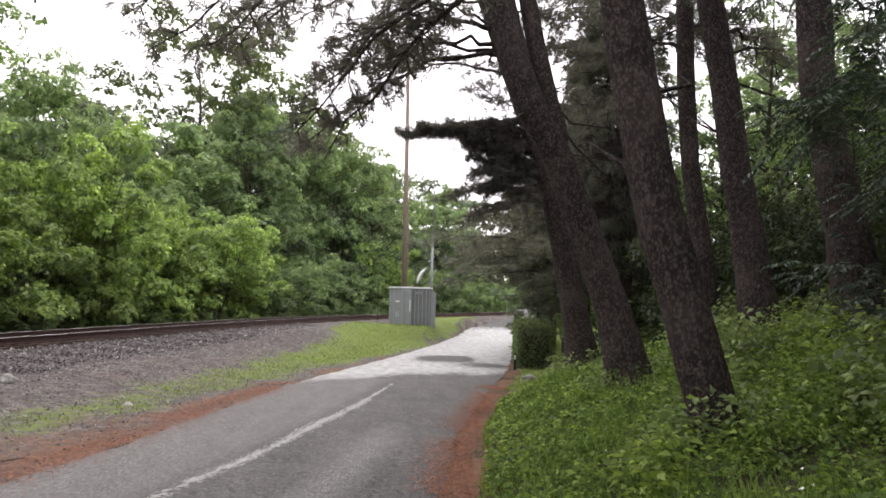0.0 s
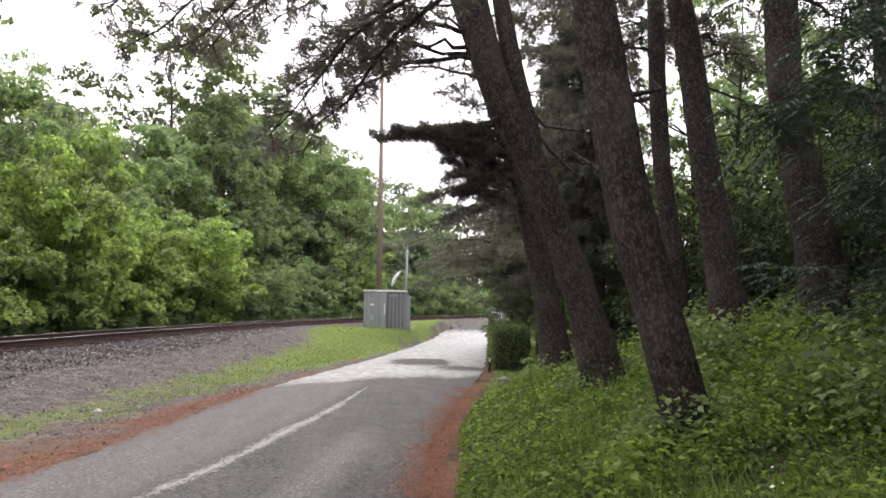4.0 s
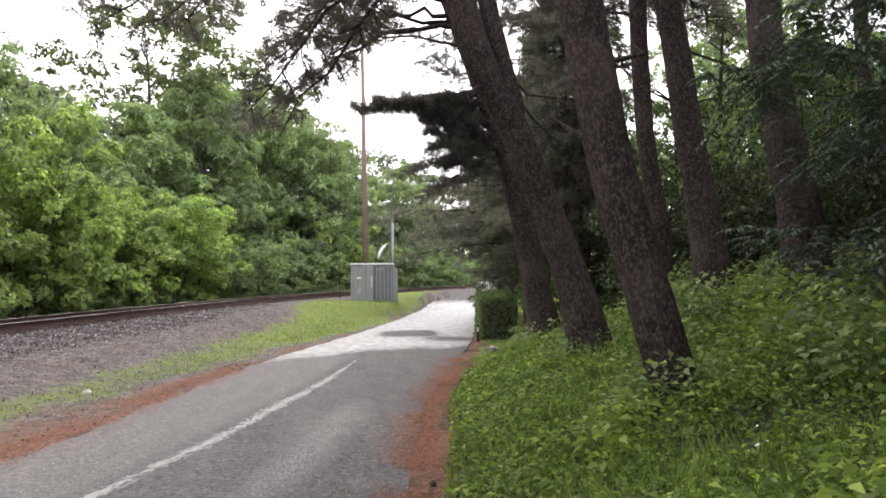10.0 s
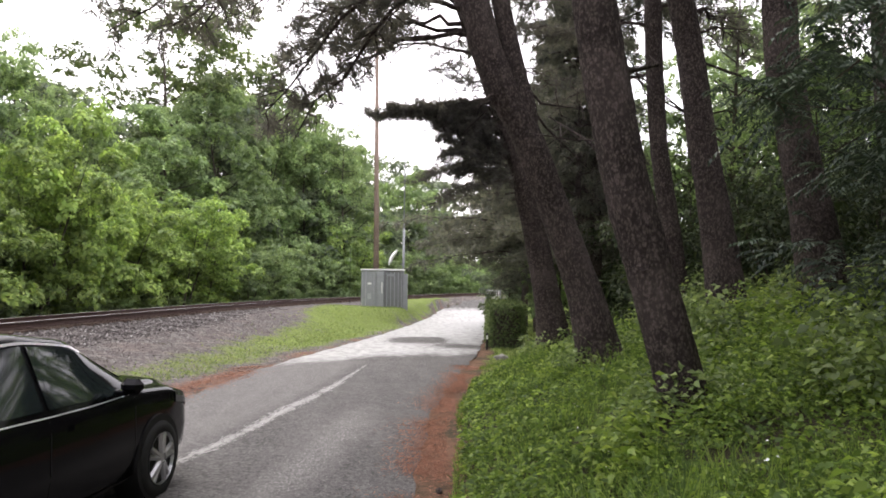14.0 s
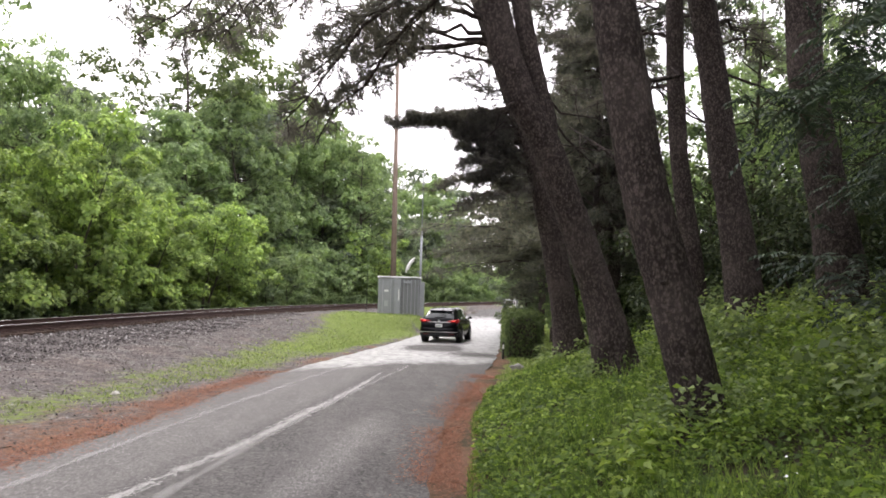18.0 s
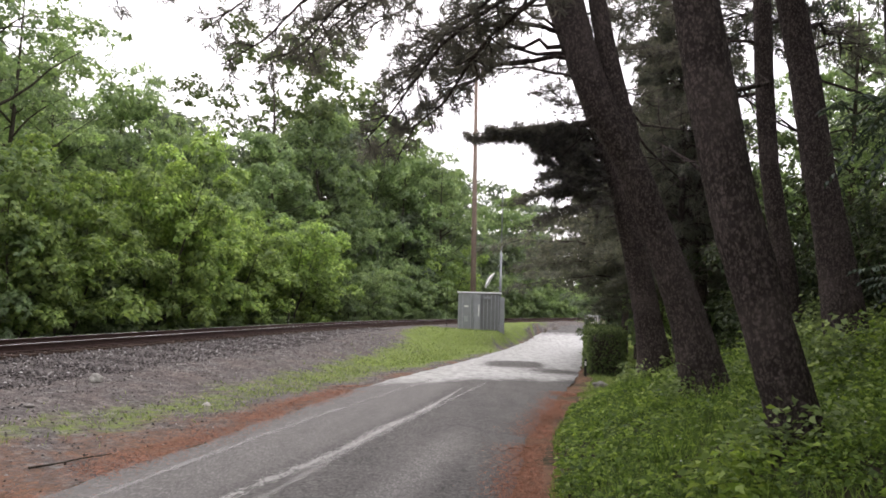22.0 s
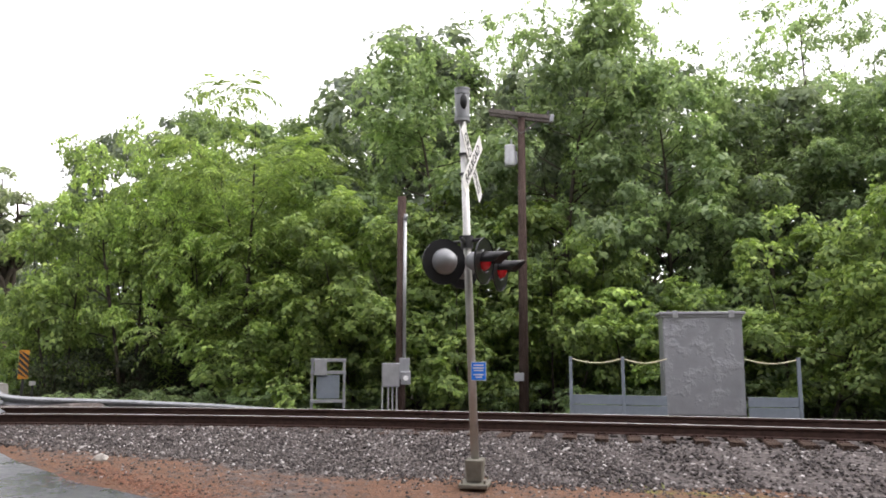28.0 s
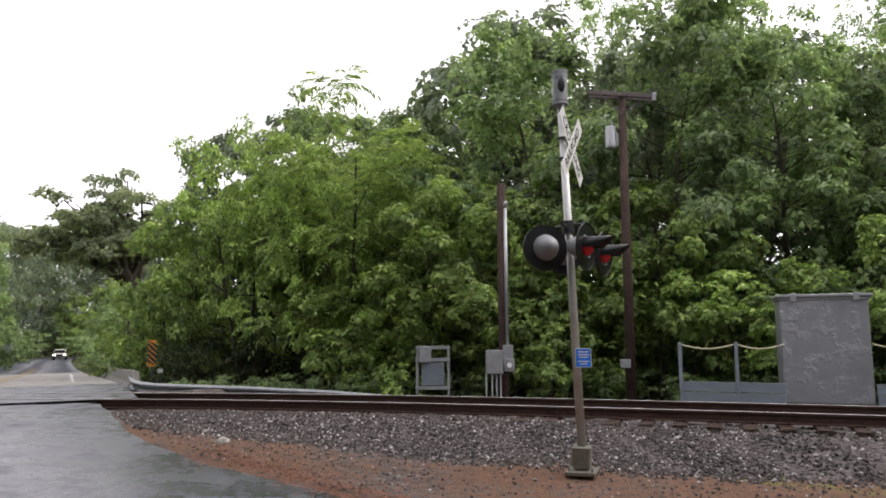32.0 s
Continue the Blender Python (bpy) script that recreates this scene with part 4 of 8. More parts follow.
def build_ballast_stones():
    r = np.random.default_rng(3)
    ks = [k for k in range(len(centre_line)) if -10.6 < centre_line[k][1] < 40]
    n = 30000
    k = r.choice(ks, n)
    o = np.where(r.random(n) < 0.85, r.uniform(0.95, 3.75, n), r.uniform(-1.4, 0.95, n))
    t = r.uniform(-0.26, 0.26, n)
    p = centre_line[k] + side_in[k] * o[:, None] + tang[k] * t[:, None]
    near = [k for k in range(len(centre_line)) if -10.6 < centre_line[k][1] < 1.0]
    kn = r.choice(near, 15000)
    on = r.uniform(0.98, 3.95, len(kn))
    pn = centre_line[kn] + side_in[kn] * on[:, None] + tang[kn] * r.uniform(-0.26, 0.26, len(kn))[:, None]
    keep = (pn[:, 0] < edge_x(ROAD_LEFT, pn[:, 1]) - 0.12) & (r.random(len(kn)) < 1.15 - 0.9 * smooth01(on, 2.9, 3.95))
    p, o = np.concatenate([p, pn[keep]]), np.concatenate([o, on[keep]])
    clear = ~((p[:, 1] < -5) & (p[:, 0] > edge_x(ROAD_LEFT, p[:, 1]) - 0.1))
    p, o = p[clear], o[clear]
    n = len(p)
    z = ballast_z(o) + 0.3 * smooth01(p[:, 1], 22, 48) * smooth01(o, 1.8, 3.9) + 0.012
    z = z + heaped(o, p[:, 1])
    z = np.where((o > 2.55) & (p[:, 1] < 6), np.maximum(z, ground_z(p[:, 0], p[:, 1]) + 0.006), z)
    size = r.uniform(0.015, 0.042, n)
    scatter_stones("ballast_stones", "loose angular grey ballast stones on the slope", np.c_[p, z], size, BALLAST, 3)
    n = 34000
    x = r.uniform(-12, -3.5, n)
    y = r.uniform(-9.6, 34, n)
    dt = track_offset(x, y)
    ok = (dt > 3.2) & (x < edge_x(ROAD_LEFT, y) - 0.15) & (r.random(n) < np.exp(-(dt - 3.2) / 2.2) + 0.12 + 0.4 * (y < -3))
    x, y, dt = x[ok], y[ok], dt[ok]
    scatter_stones("gravel_stones", "scattered small gravel on the verge", np.c_[x, y, ground_z(x, y, dt) + 0.004], r.uniform(0.008, 0.026, len(x)), BALLAST, 4)


build_ballast_stones()

# ---- trees and plants ----
def limb_path(r, start, direction, length, r0, droop=0.0, steps=6, wander=0.12):
    p, d = np.array(start, float), unit(np.array(direction, float))
    path = [(*p, r0)]
    for i in range(steps):
        d = unit(d + r.normal(size=3) * wander + np.array([0, 0, -droop / steps]))
        p = p + d * length / steps
        path.append((*p, max(0.006, r0 * (1 - (i + 1) / (steps + 0.3)))))
    return path


def deciduous(name, label, seed, h, spread, low, limbs, clumps, count, leaf, mat, bark=None, stems=1, radius=0.55, rise=0.5, narrow=0.58, droop=0.3, r0=None, top=1.0, group="trees in the woods", style="rosette", leaves=8, loose=0.1):
    """A broadleaved tree or shrub: stems, limbs and leafy clumps, with gaps and an uneven outline."""
    r = np.random.default_rng(seed)
    tree = thing(name, label, "tree" if h > 4 else "shrub", group=group)
    paths, cen, out = [], [], []
    r0 = r0 or h * 0.013
    for s in range(stems):
        a = 6.28 * s / stems + r.uniform(-0.4, 0.4)
        lean = 0.0 if stems == 1 else r.uniform(0.12, 0.4)
        start = (0.25 * math.cos(a) * (stems > 1), 0.25 * math.sin(a) * (stems > 1), -0.4)
        trunk = limb_path(r, start, (lean * math.cos(a), lean * math.sin(a), 1), h * (0.97 if s == 0 else r.uniform(0.7, 0.92)), r0 / (1 + 0.35 * (stems > 1)), 0, 9, 0.05)
        paths.append(trunk)
        t = np.array(trunk)
        for q in range(max(2, limbs // stems)):
            f = low + (0.97 - low) * (q + r.uniform(0, 0.8)) / max(1, limbs // stems)
            x = f * (len(t) - 1)
            i = min(int(x), len(t) - 2)
            base = t[i] * (1 - x + i) + t[i + 1] * (x - i)
            az = q * 2.4 + r.uniform(-0.5, 0.5) + s * 1.1
            prof = math.sin(math.pi * min(0.97, (0.18 + 0.82 * ((f - low) / (1 - low)) ** 0.8) * 0.93)) ** 0.6
            ln = spread * prof * r.uniform(0.65, 1.18) * top
            ln = max(ln, spread * 0.25)
            d = (math.cos(az), math.sin(az), rise * r.uniform(0.5, 1.4) + 0.5 * (f > 0.85))
            lp = limb_path(r, base[:3], d, ln, min(base[3] * 0.55, 0.02 + ln * 0.014), 0.25, 6, 0.14)
            paths.append(lp)
            lq = np.array(lp)
            for w in range(clumps):
                g = (0.42 + 0.6 * (w + r.uniform(0.1, 1.0)) / clumps) * (len(lq) - 1)
                i = min(int(g), len(lq) - 2)
                c = lq[i, :3] + (lq[i + 1, :3] - lq[i, :3]) * (g - i)
                o = unit(np.array([math.cos(az), math.sin(az), 0.15]) + r.normal(size=3) * 0.5)
                off = r.normal(size=3) * np.array([1, 1, 0.7]) * spread * loose
                cen.append(c + off)
                out.append(o)
                if w % 3 == 0 and ln > 1:
                    paths.append([(*lq[i, :3], 0.014), (*(lq[i, :3] + off * 0.6), 0.010), (*(c + off), 0.005)])
    for p in paths:
        if p[0][2] < -0.3:
            v, f = tubes([p], 7)
            piece("trunk" if stems == 1 else "stem", mesh_from("trunk", v, f, bark or BARK_WOODS, True), tree)
    v, f = tubes([p for p in paths if p[0][3] > 0.05 and p[0][2] >= -0.3], 5)
    v2, f2 = tubes([p for p in paths if p[0][3] <= 0.05 and p[0][2] >= -0.3], 3)
    f = f + [tuple(q + len(v) for q in g) for g in f2]
    tagged(piece("limb", mesh_from("limb", v + v2, f, bark or BARK_WOODS, True), tree), kind="stuff")
    cen, out = np.array(cen), np.array(out)
    if style == "spray":
        q = spray(r, cen, out, count, radius, leaf, 0.6, droop, narrow)
        leaf_tone = np.repeat(r.uniform(-0.3, 0.42, len(cen)), count)
    elif style == "frond":
        q, leaf_tone = fronds(r, cen, out, radius, count, leaf)
    else:
        q, leaf_tone = rosettes(r, cen, out, radius, count, leaf, leaves, width=narrow, droop=droop)
    piece("crown", quads_mesh("crown", q, mat, leaf_tone), tree)
    return tree


def place(proto, x, y, z, turn, scale=1.0, tall=1.0, label=""):
    t = copy_thing(proto, pose(x, y, z, 0, 0, turn))
    t.scale = (scale, scale, scale * tall)
    if label:
        t["label"] = label
    return t


def proto_set():
    P = {}
    P["bush"] = [deciduous("box_elder", "bright green box elder with dark stems showing below", 11 + k, 6.2, 2.1, 0.17, 40, 2, 28, 0.155, LEAF_BRIGHT, stems=4, radius=0.56, rise=0.45, group="bushes along the track") for k in range(3)]
    P["shrub"] = [deciduous("woodland_shrub", "mid green leafy shrub at the edge of the woods", 31 + k, 4.0, 2.0, 0.04, 28, 2, 26, 0.15, LEAF_MID, stems=4, radius=0.52, rise=0.35, group="bushes along the track") for k in range(2)]
    P["tree"] = [deciduous("woodland_tree", "tall green broadleaved woodland tree", 51 + k, 12.5, 3.6, 0.14, 44, 3, 26, 0.20, LEAF_MID, radius=0.76, rise=0.5, leaves=7) for k in range(3)]
    P["tall"] = [deciduous("open_crowned_tree", "tall thin-crowned tree with sky showing through", 71 + k, 16.5, 4.4, 0.3, 36, 4, 14, 0.17, LEAF_MID, radius=0.6, rise=0.55, leaves=6) for k in range(2)]
    P["dark"] = [deciduous("dark_woodland_tree", "dark green tree deep in the woods", 91 + k, 13.5, 4.4, 0.06, 34, 3, 22, 0.34, LEAF_DARK, radius=1.1, rise=0.4, leaves=5) for k in range(2)]
    P["thicket"] = [deciduous("shady_thicket_shrub", "many-stemmed shrub, the shade of its place painted into dark leaves", 111 + k, 4.6, 2.0, 0.3, 24, 6, 34, 0.15, LEAF_SHADE, stems=7, radius=0.5, rise=0.5, narrow=0.55, droop=0.25, group="thicket behind the pines", style="spray", loose=0.12) for k in range(2)]
    return P


PROTO = proto_set()
used = {}


def put(kind, x, y, turn=None, scale=1.0, tall=1.0, z=None):
    k = used.get(kind, 0)
    used[kind] = k + 1
    protos = PROTO[kind]
    turn = rng.uniform(0, 360) if turn is None else turn
    z = float(ground_z(x, y)) if z is None else z
    p = protos[k % len(protos)]
    if k < len(protos):
        p.matrix_basis = pose(x, y, z, 0, 0, turn) @ Matrix.Diagonal((scale, scale, scale * tall, 1))
        return p
    return place(p, x, y, z, turn, scale, tall)


def beyond(y, off):
    """A place off metres beyond the far rail, where the rail passes y."""
    k = int(np.abs(far_line[:, 1] - y).argmin())
    return far_line[k] - side_in[k] * off


# how high the closed canopy beyond the track stands, in degrees above the eye, by the direction from the camera
CANOPY = [(-2, 6.5), (1, 8.6), (3, 9.6), (5.4, 10.8), (8, 12.2), (11, 13.6), (14, 14.4), (17, 13.8), (20, 12.0), (24, 11.2), (26, 12.2), (29, 13.6), (33, 14.3), (37, 15.2), (41, 17.2), (46, 17.8), (50, 17.4), (55, 17.2), (58, 16.5),
          (62, 16.5), (66, 17.1), (72, 17.4), (80, 18.0), (81.5, 20.3), (83, 22.0), (86, 23.6), (92, 24.3), (98, 24.0), (100.5, 22.5), (102.5, 20.0), (104.5, 17.5), (108, 16.0), (131, 14.0)]
TOPS = {"bush": 6.4, "shrub": 4.2, "tree": 11.7, "tall": 16.4, "dark": 12.3, "lacy": 18.4, "maple": 9.6, "sumac": 10.3}


def canopy(az):
    return float(np.interp(az, [q[0] for q in CANOPY], [q[1] for q in CANOPY]))


def behind_track(az, off):
    """How far off, in the direction az, a place lies off metres beyond the middle of the track."""
    d = np.arange(12.0, 120.0, 0.5)
    o = track_offset(-d * math.sin(radians(az)), d * math.cos(radians(az)))
    k = np.nonzero(o < -off)[0]
    return float(d[k[0]]) if len(k) else 110.0


def grow(kind, az, d, el, broad=1.0, turn=None, z=None):
    """A tree d metres off whose top stands el degrees above the eye."""
    x, y = -d * math.sin(radians(az)), d * math.cos(radians(az))
    z = float(ground_z(x, y)) if z is None else z
    need = max(0.35, (EYE[2] + d * math.tan(radians(el)) - z) / TOPS[kind])
    wide = min(need, 1.3) * broad
    return put(kind, x, y, turn, wide, need / wide, z)


def build_woods():
    r = np.random.default_rng(21)
    # front row of bushes
    y = -8.5
    while y < 92:
        off = r.uniform(3.9, 5.2) if y > 8 else r.uniform(5.6, 6.8) if y > 5.0 else r.uniform(7.6, 8.6)
        p = beyond(y, off)
        kind = "bush" if r.random() < (0.75 if y < 40 else 0.4) else "shrub"
        put(kind, p[0], p[1], None, r.uniform(0.85, 1.15) * (1 + 0.25 * float(smooth01(y, 16, 30))), r.uniform(0.85, 1.2))
        y += r.uniform(2.0, 2.8) * (1 if y < 40 else 1.35)
    # low growth at their feet
    y = -8.0
    while y < 62:
        p = beyond(y, r.uniform(3.4, 4.4) if y > 8 else r.uniform(6.2, 7.2))
        put("shrub", p[0], p[1], None, r.uniform(0.36, 0.55), r.uniform(0.55, 0.9))
        y += r.uniform(1.5, 2.6)
    # closed canopy behind them, and the darker trees deeper in
    az = -1.0
    while az < 107:
        d = behind_track(az, r.uniform(9.5, 12.0))
        grow("tree", az, d, canopy(az) * r.uniform(0.9, 1.0), r.uniform(0.85, 1.05))
        az += math.degrees(r.uniform(2.9, 3.9) / d)
    az = -3.0
    while az < 110:
        d = behind_track(az, r.uniform(15.5, 20.0))
        grow("dark", az, d, canopy(az) * r.uniform(0.84, 0.95), 0.95)
        az += math.degrees(r.uniform(4.2, 5.6) / d)
    az = 8.0
    while az < 108:
        d = behind_track(az, r.uniform(23.0, 27.0))
        grow("dark", az, d, canopy(az) * r.uniform(0.74, 0.86), 1.05)
        az += math.degrees(4.4 / d)
    # tall trees that stand out above the canopy, with sky between their leaves
    for az, d, el, broad in ((40.0, 27, 29.0, 1.15), (44.5, 30, 24.5, 0.95), (37.0, 31, 23.0, 0.9), (47.5, 33, 21.0, 0.7), (34.0, 36, 17.5, 0.7), (72.3, 30, 25.5, 0.85), (69.5, 33, 22.5, 0.7), (76.5, 33, 22.0, 0.7), (28.5, 42, 16.5, 0.7), (5.5, 66, 12.5, 0.7), (87, 31, 27, 0.9), (94, 33, 27, 0.8)):
        grow("tall", az, d, el, broad)
    for az, d, el in ((62.2, 29, 15.6), (60.0, 31, 14.8), (64.5, 30, 15.8)):
        grow("tree", az, d, el, 1.0)
    for y, off in ((64, 7), (70, 8), (78, 7), (86, 8), (94, 7), (104, 8), (115, 9), (126, 8)):
        p = beyond(y, off)
        put("dark", p[0], p[1], None, r.uniform(0.8, 1.0), 0.95)


build_woods()

# ---- pines on the bank ----
def bough(r, paths, tufts, a, b, sag=0.5, sides=16, reach=0.9, r0=0.045, bare=0.25, hang=0.15):
    """A pine bough from a to b: a bent limb, side twigs and needle tufts along them."""
    a, b = np.array(a, float), np.array(b, float)
    n = 9
    line = []
    for i in range(n + 1):
        t = i / n
        p = a + (b - a) * t + np.array([0, 0, sag * 4 * t * (1 - t)]) + r.normal(size=3) * 0.05 * (0 < i)
        line.append((*p, r0 * (1 - 0.85 * t)))
    paths.append(line)
    q = np.array(line)[:, :3]
    d = unit(b - a)
    across = unit(np.cross(d, [0, 0, 1.0]))
    for s in range(sides):
        t = bare + (1 - bare) * (s + r.uniform(0, 1)) / sides
        x = t * n
        i = min(int(x), n - 1)
        p = q[i] + (q[i + 1] - q[i]) * (x - i)
        sgn = 1 if s % 2 else -1
        ln = reach * (1.15 - 0.55 * t) * r.uniform(0.6, 1.2)
        v = unit(across * sgn * r.uniform(0.5, 1.1) + d * r.uniform(0.3, 0.9) + np.array([0, 0, r.uniform(-0.25, 0.3) - hang]))
        e = p + v * ln
        paths.append([(*p, 0.014), (*(p + v * ln * 0.5 + r.normal(size=3) * 0.04), 0.009), (*e, 0.005)])
        for w in np.arange(0.3, 1.05, 0.13):
            tufts.append((*(p + v * ln * w + r.normal(size=3) * 0.05), *unit(v + r.normal(size=3) * 0.35)))


def needle_quads(r, tufts, per=16, length=0.15, width=0.015):
    t = np.array(tufts)
    p, d = np.repeat(t[:, :3], per, 0), np.repeat(t[:, 3:], per, 0)
    v = unit(d * 0.8 + r.normal(size=p.shape) * 0.6)
    p = p + r.normal(size=p.shape) * 0.02
    nrm = r.normal(size=p.shape) + np.array([0, 0, 0.8])
    ln = length * r.uniform(0.6, 1.25, len(p))
    return leaf_quads(p, v, nrm, ln, np.full(len(p), width), 0.1)


def rough_trunk(r, spine, sides=22, step=0.1, girth=1.0):
    """A barky trunk round the spine (x, y, z, radius): plates and furrows are modelled."""
    k = np.array(sorted(spine, key=lambda q: q[2]), float)
    k[:, 3] *= girth
    zs = np.arange(k[0, 2] - 0.5, k[-1, 2], step)
    c = np.stack([np.interp(zs, k[:, 2], k[:, j]) for j in (0, 1, 3)], 1)
    for _ in range(3):
        c[1:-1] = (c[:-2] + 2 * c[1:-1] + c[2:]) / 4
    c[:, 2] *= 1 + 0.14 * np.exp(-(zs - k[0, 2] + 0.1) / 0.35).clip(0, 1.5)
    v, f = [], []
    for i, z in enumerate(zs):
        for s in range(sides):
            a = 6.2832 * s / sides
            nz = noise.noise(Vector((math.cos(a) * 2.2 + k[0, 0] * 5, math.sin(a) * 2.2, z * 1.1)))
            furrow = abs(noise.noise(Vector((math.cos(a) * 7, math.sin(a) * 7 + k[0, 1], z * 1.6))))
            fine = noise.noise(Vector((math.cos(a) * 13, math.sin(a) * 13 + k[0, 1], z * 6)))
            rad = c[i, 2] * (1 + 0.05 * nz - 0.13 * max(0.0, 0.25 - furrow) + 0.035 * fine)
            v.append((c[i, 0] + rad * math.cos(a), c[i, 1] + rad * math.sin(a), z))
    for i in range(len(zs) - 1):
        for s in range(sides):
            a0, a1 = i * sides + s, i * sides + (s + 1) % sides
            f.append((a0, a1, a1 + sides, a0 + sides))
    return v, f


def knot(spine, z, az, size, girth, parent):
    """A branch scar: a swollen ring with a dark, sunken middle."""
    k = np.array(sorted(spine, key=lambda q: q[2]), float)
    x, y, rad = [float(np.interp(z, k[:, 2], k[:, j])) for j in (0, 1, 3)]
    d = Vector((math.cos(radians(az)), math.sin(radians(az)), 0.1)).normalized()
    c = Vector((x, y, z)) + d * rad * girth * 0.97
    bm = bmesh.new()
    prof = [(1.0, -0.5), (0.95, 0.1), (0.75, 0.42), (0.5, 0.3), (0.32, -0.1), (0.0, -0.2)]
    m = Matrix.Translation(c) @ d.to_track_quat("Z", "Y").to_matrix().to_4x4()
    rings = [[bm.verts.new(m @ Vector((q * size * math.cos(0.6283 * j) * (1 + 0.12 * math.sin(3 * j)), q * size * 1.25 * math.sin(0.6283 * j), h * size * 0.6))) for j in range(10)] for q, h in prof[:-1]]
    for a, b in zip(rings, rings[1:]):
        for j in range(10):
            bm.faces.new((a[j], a[(j + 1) % 10], b[(j + 1) % 10], b[j]))
    tip = bm.verts.new(m @ Vector((0, 0, prof[-1][1] * size * 0.6)))
    for j in range(10):
        bm.faces.new((rings[-1][j], rings[-1][(j + 1) % 10], tip))
    part("knot", bm, BARK_PINE, parent, smooth=True)


def pine(label, spine, boughs, seed, top=13.0, extra=(), dead=(), girth=0.84, knots=()):
    r = np.random.default_rng(seed)
    t = thing("pine_tree", label, "tree", group="leaning pines on the bank")
    hi, lo = spine[0], spine[1]
    ext = list(spine)
    slope = (np.array(hi[:2]) - np.array(lo[:2])) / (hi[2] - lo[2])
    for z in np.arange(hi[2] + 1.5, top, 1.5):
        q = (z - hi[2]) / (top - hi[2])
        ext.append((hi[0] + slope[0] * (z - hi[2]), hi[1] + slope[1] * (z - hi[2]), z, hi[3] * (1 - 0.75 * q)))
    v, f = rough_trunk(r, ext, 44, 0.07, girth)
    piece("trunk", mesh_from("trunk", v, f, BARK_PINE, True), t)
    for e in extra:
        v, f = rough_trunk(r, e, 18, 0.1, girth)
        piece("forked_stem", mesh_from("forked_stem", v, f, BARK_PINE, True), t)
    for z, az, size in knots:
        knot(spine, z, az, size, girth, t)
    paths, tufts = [], []
    for b in boughs:
        bough(r, paths, tufts, *b)
    # crown above the view
    k = np.array(ext)
    for q in range(14):
        z = hi[2] + 1.0 + (top - hi[2] - 1.2) * q / 13
        c = [np.interp(z, np.sort(k[:, 2]), k[np.argsort(k[:, 2]), j]) for j in (0, 1)]
        a = q * 2.4 + seed
        ln = r.uniform(2.0, 3.4) * (1.1 - 0.6 * q / 13)
        bough(r, paths, tufts, (*c, z), (c[0] + ln * math.cos(a), c[1] + ln * math.sin(a), z + r.uniform(-0.3, 0.5)), 0.2, 14, 1.0)
    for a, b in dead:
        a, b = np.array(a, float), np.array(b, float)
        mid = (a + b) / 2 + r.normal(size=3) * 0.15
        paths.append([(*a, 0.03), (*mid, 0.02), (*b, 0.006)])
        for s in range(4):
            p = a + (b - a) * r.uniform(0.3, 0.9)
            paths.append([(*p, 0.01), (*(p + r.normal(size=3) * 0.35), 0.004)])
    v, f = tubes(paths, 5)
    piece("bough", mesh_from("bough", v, f, BARK_PINE, True), t)
    piece("needles", quads_mesh("needles", needle_quads(r, tufts), NEEDLE), t)
    return t


def sky(az, el, d):
    """The place at azimuth az (left of ahead) and elevation el, d metres off."""
    return (-d * math.sin(radians(az)), d * math.cos(radians(az)), 2.05 + d * math.tan(radians(el)))


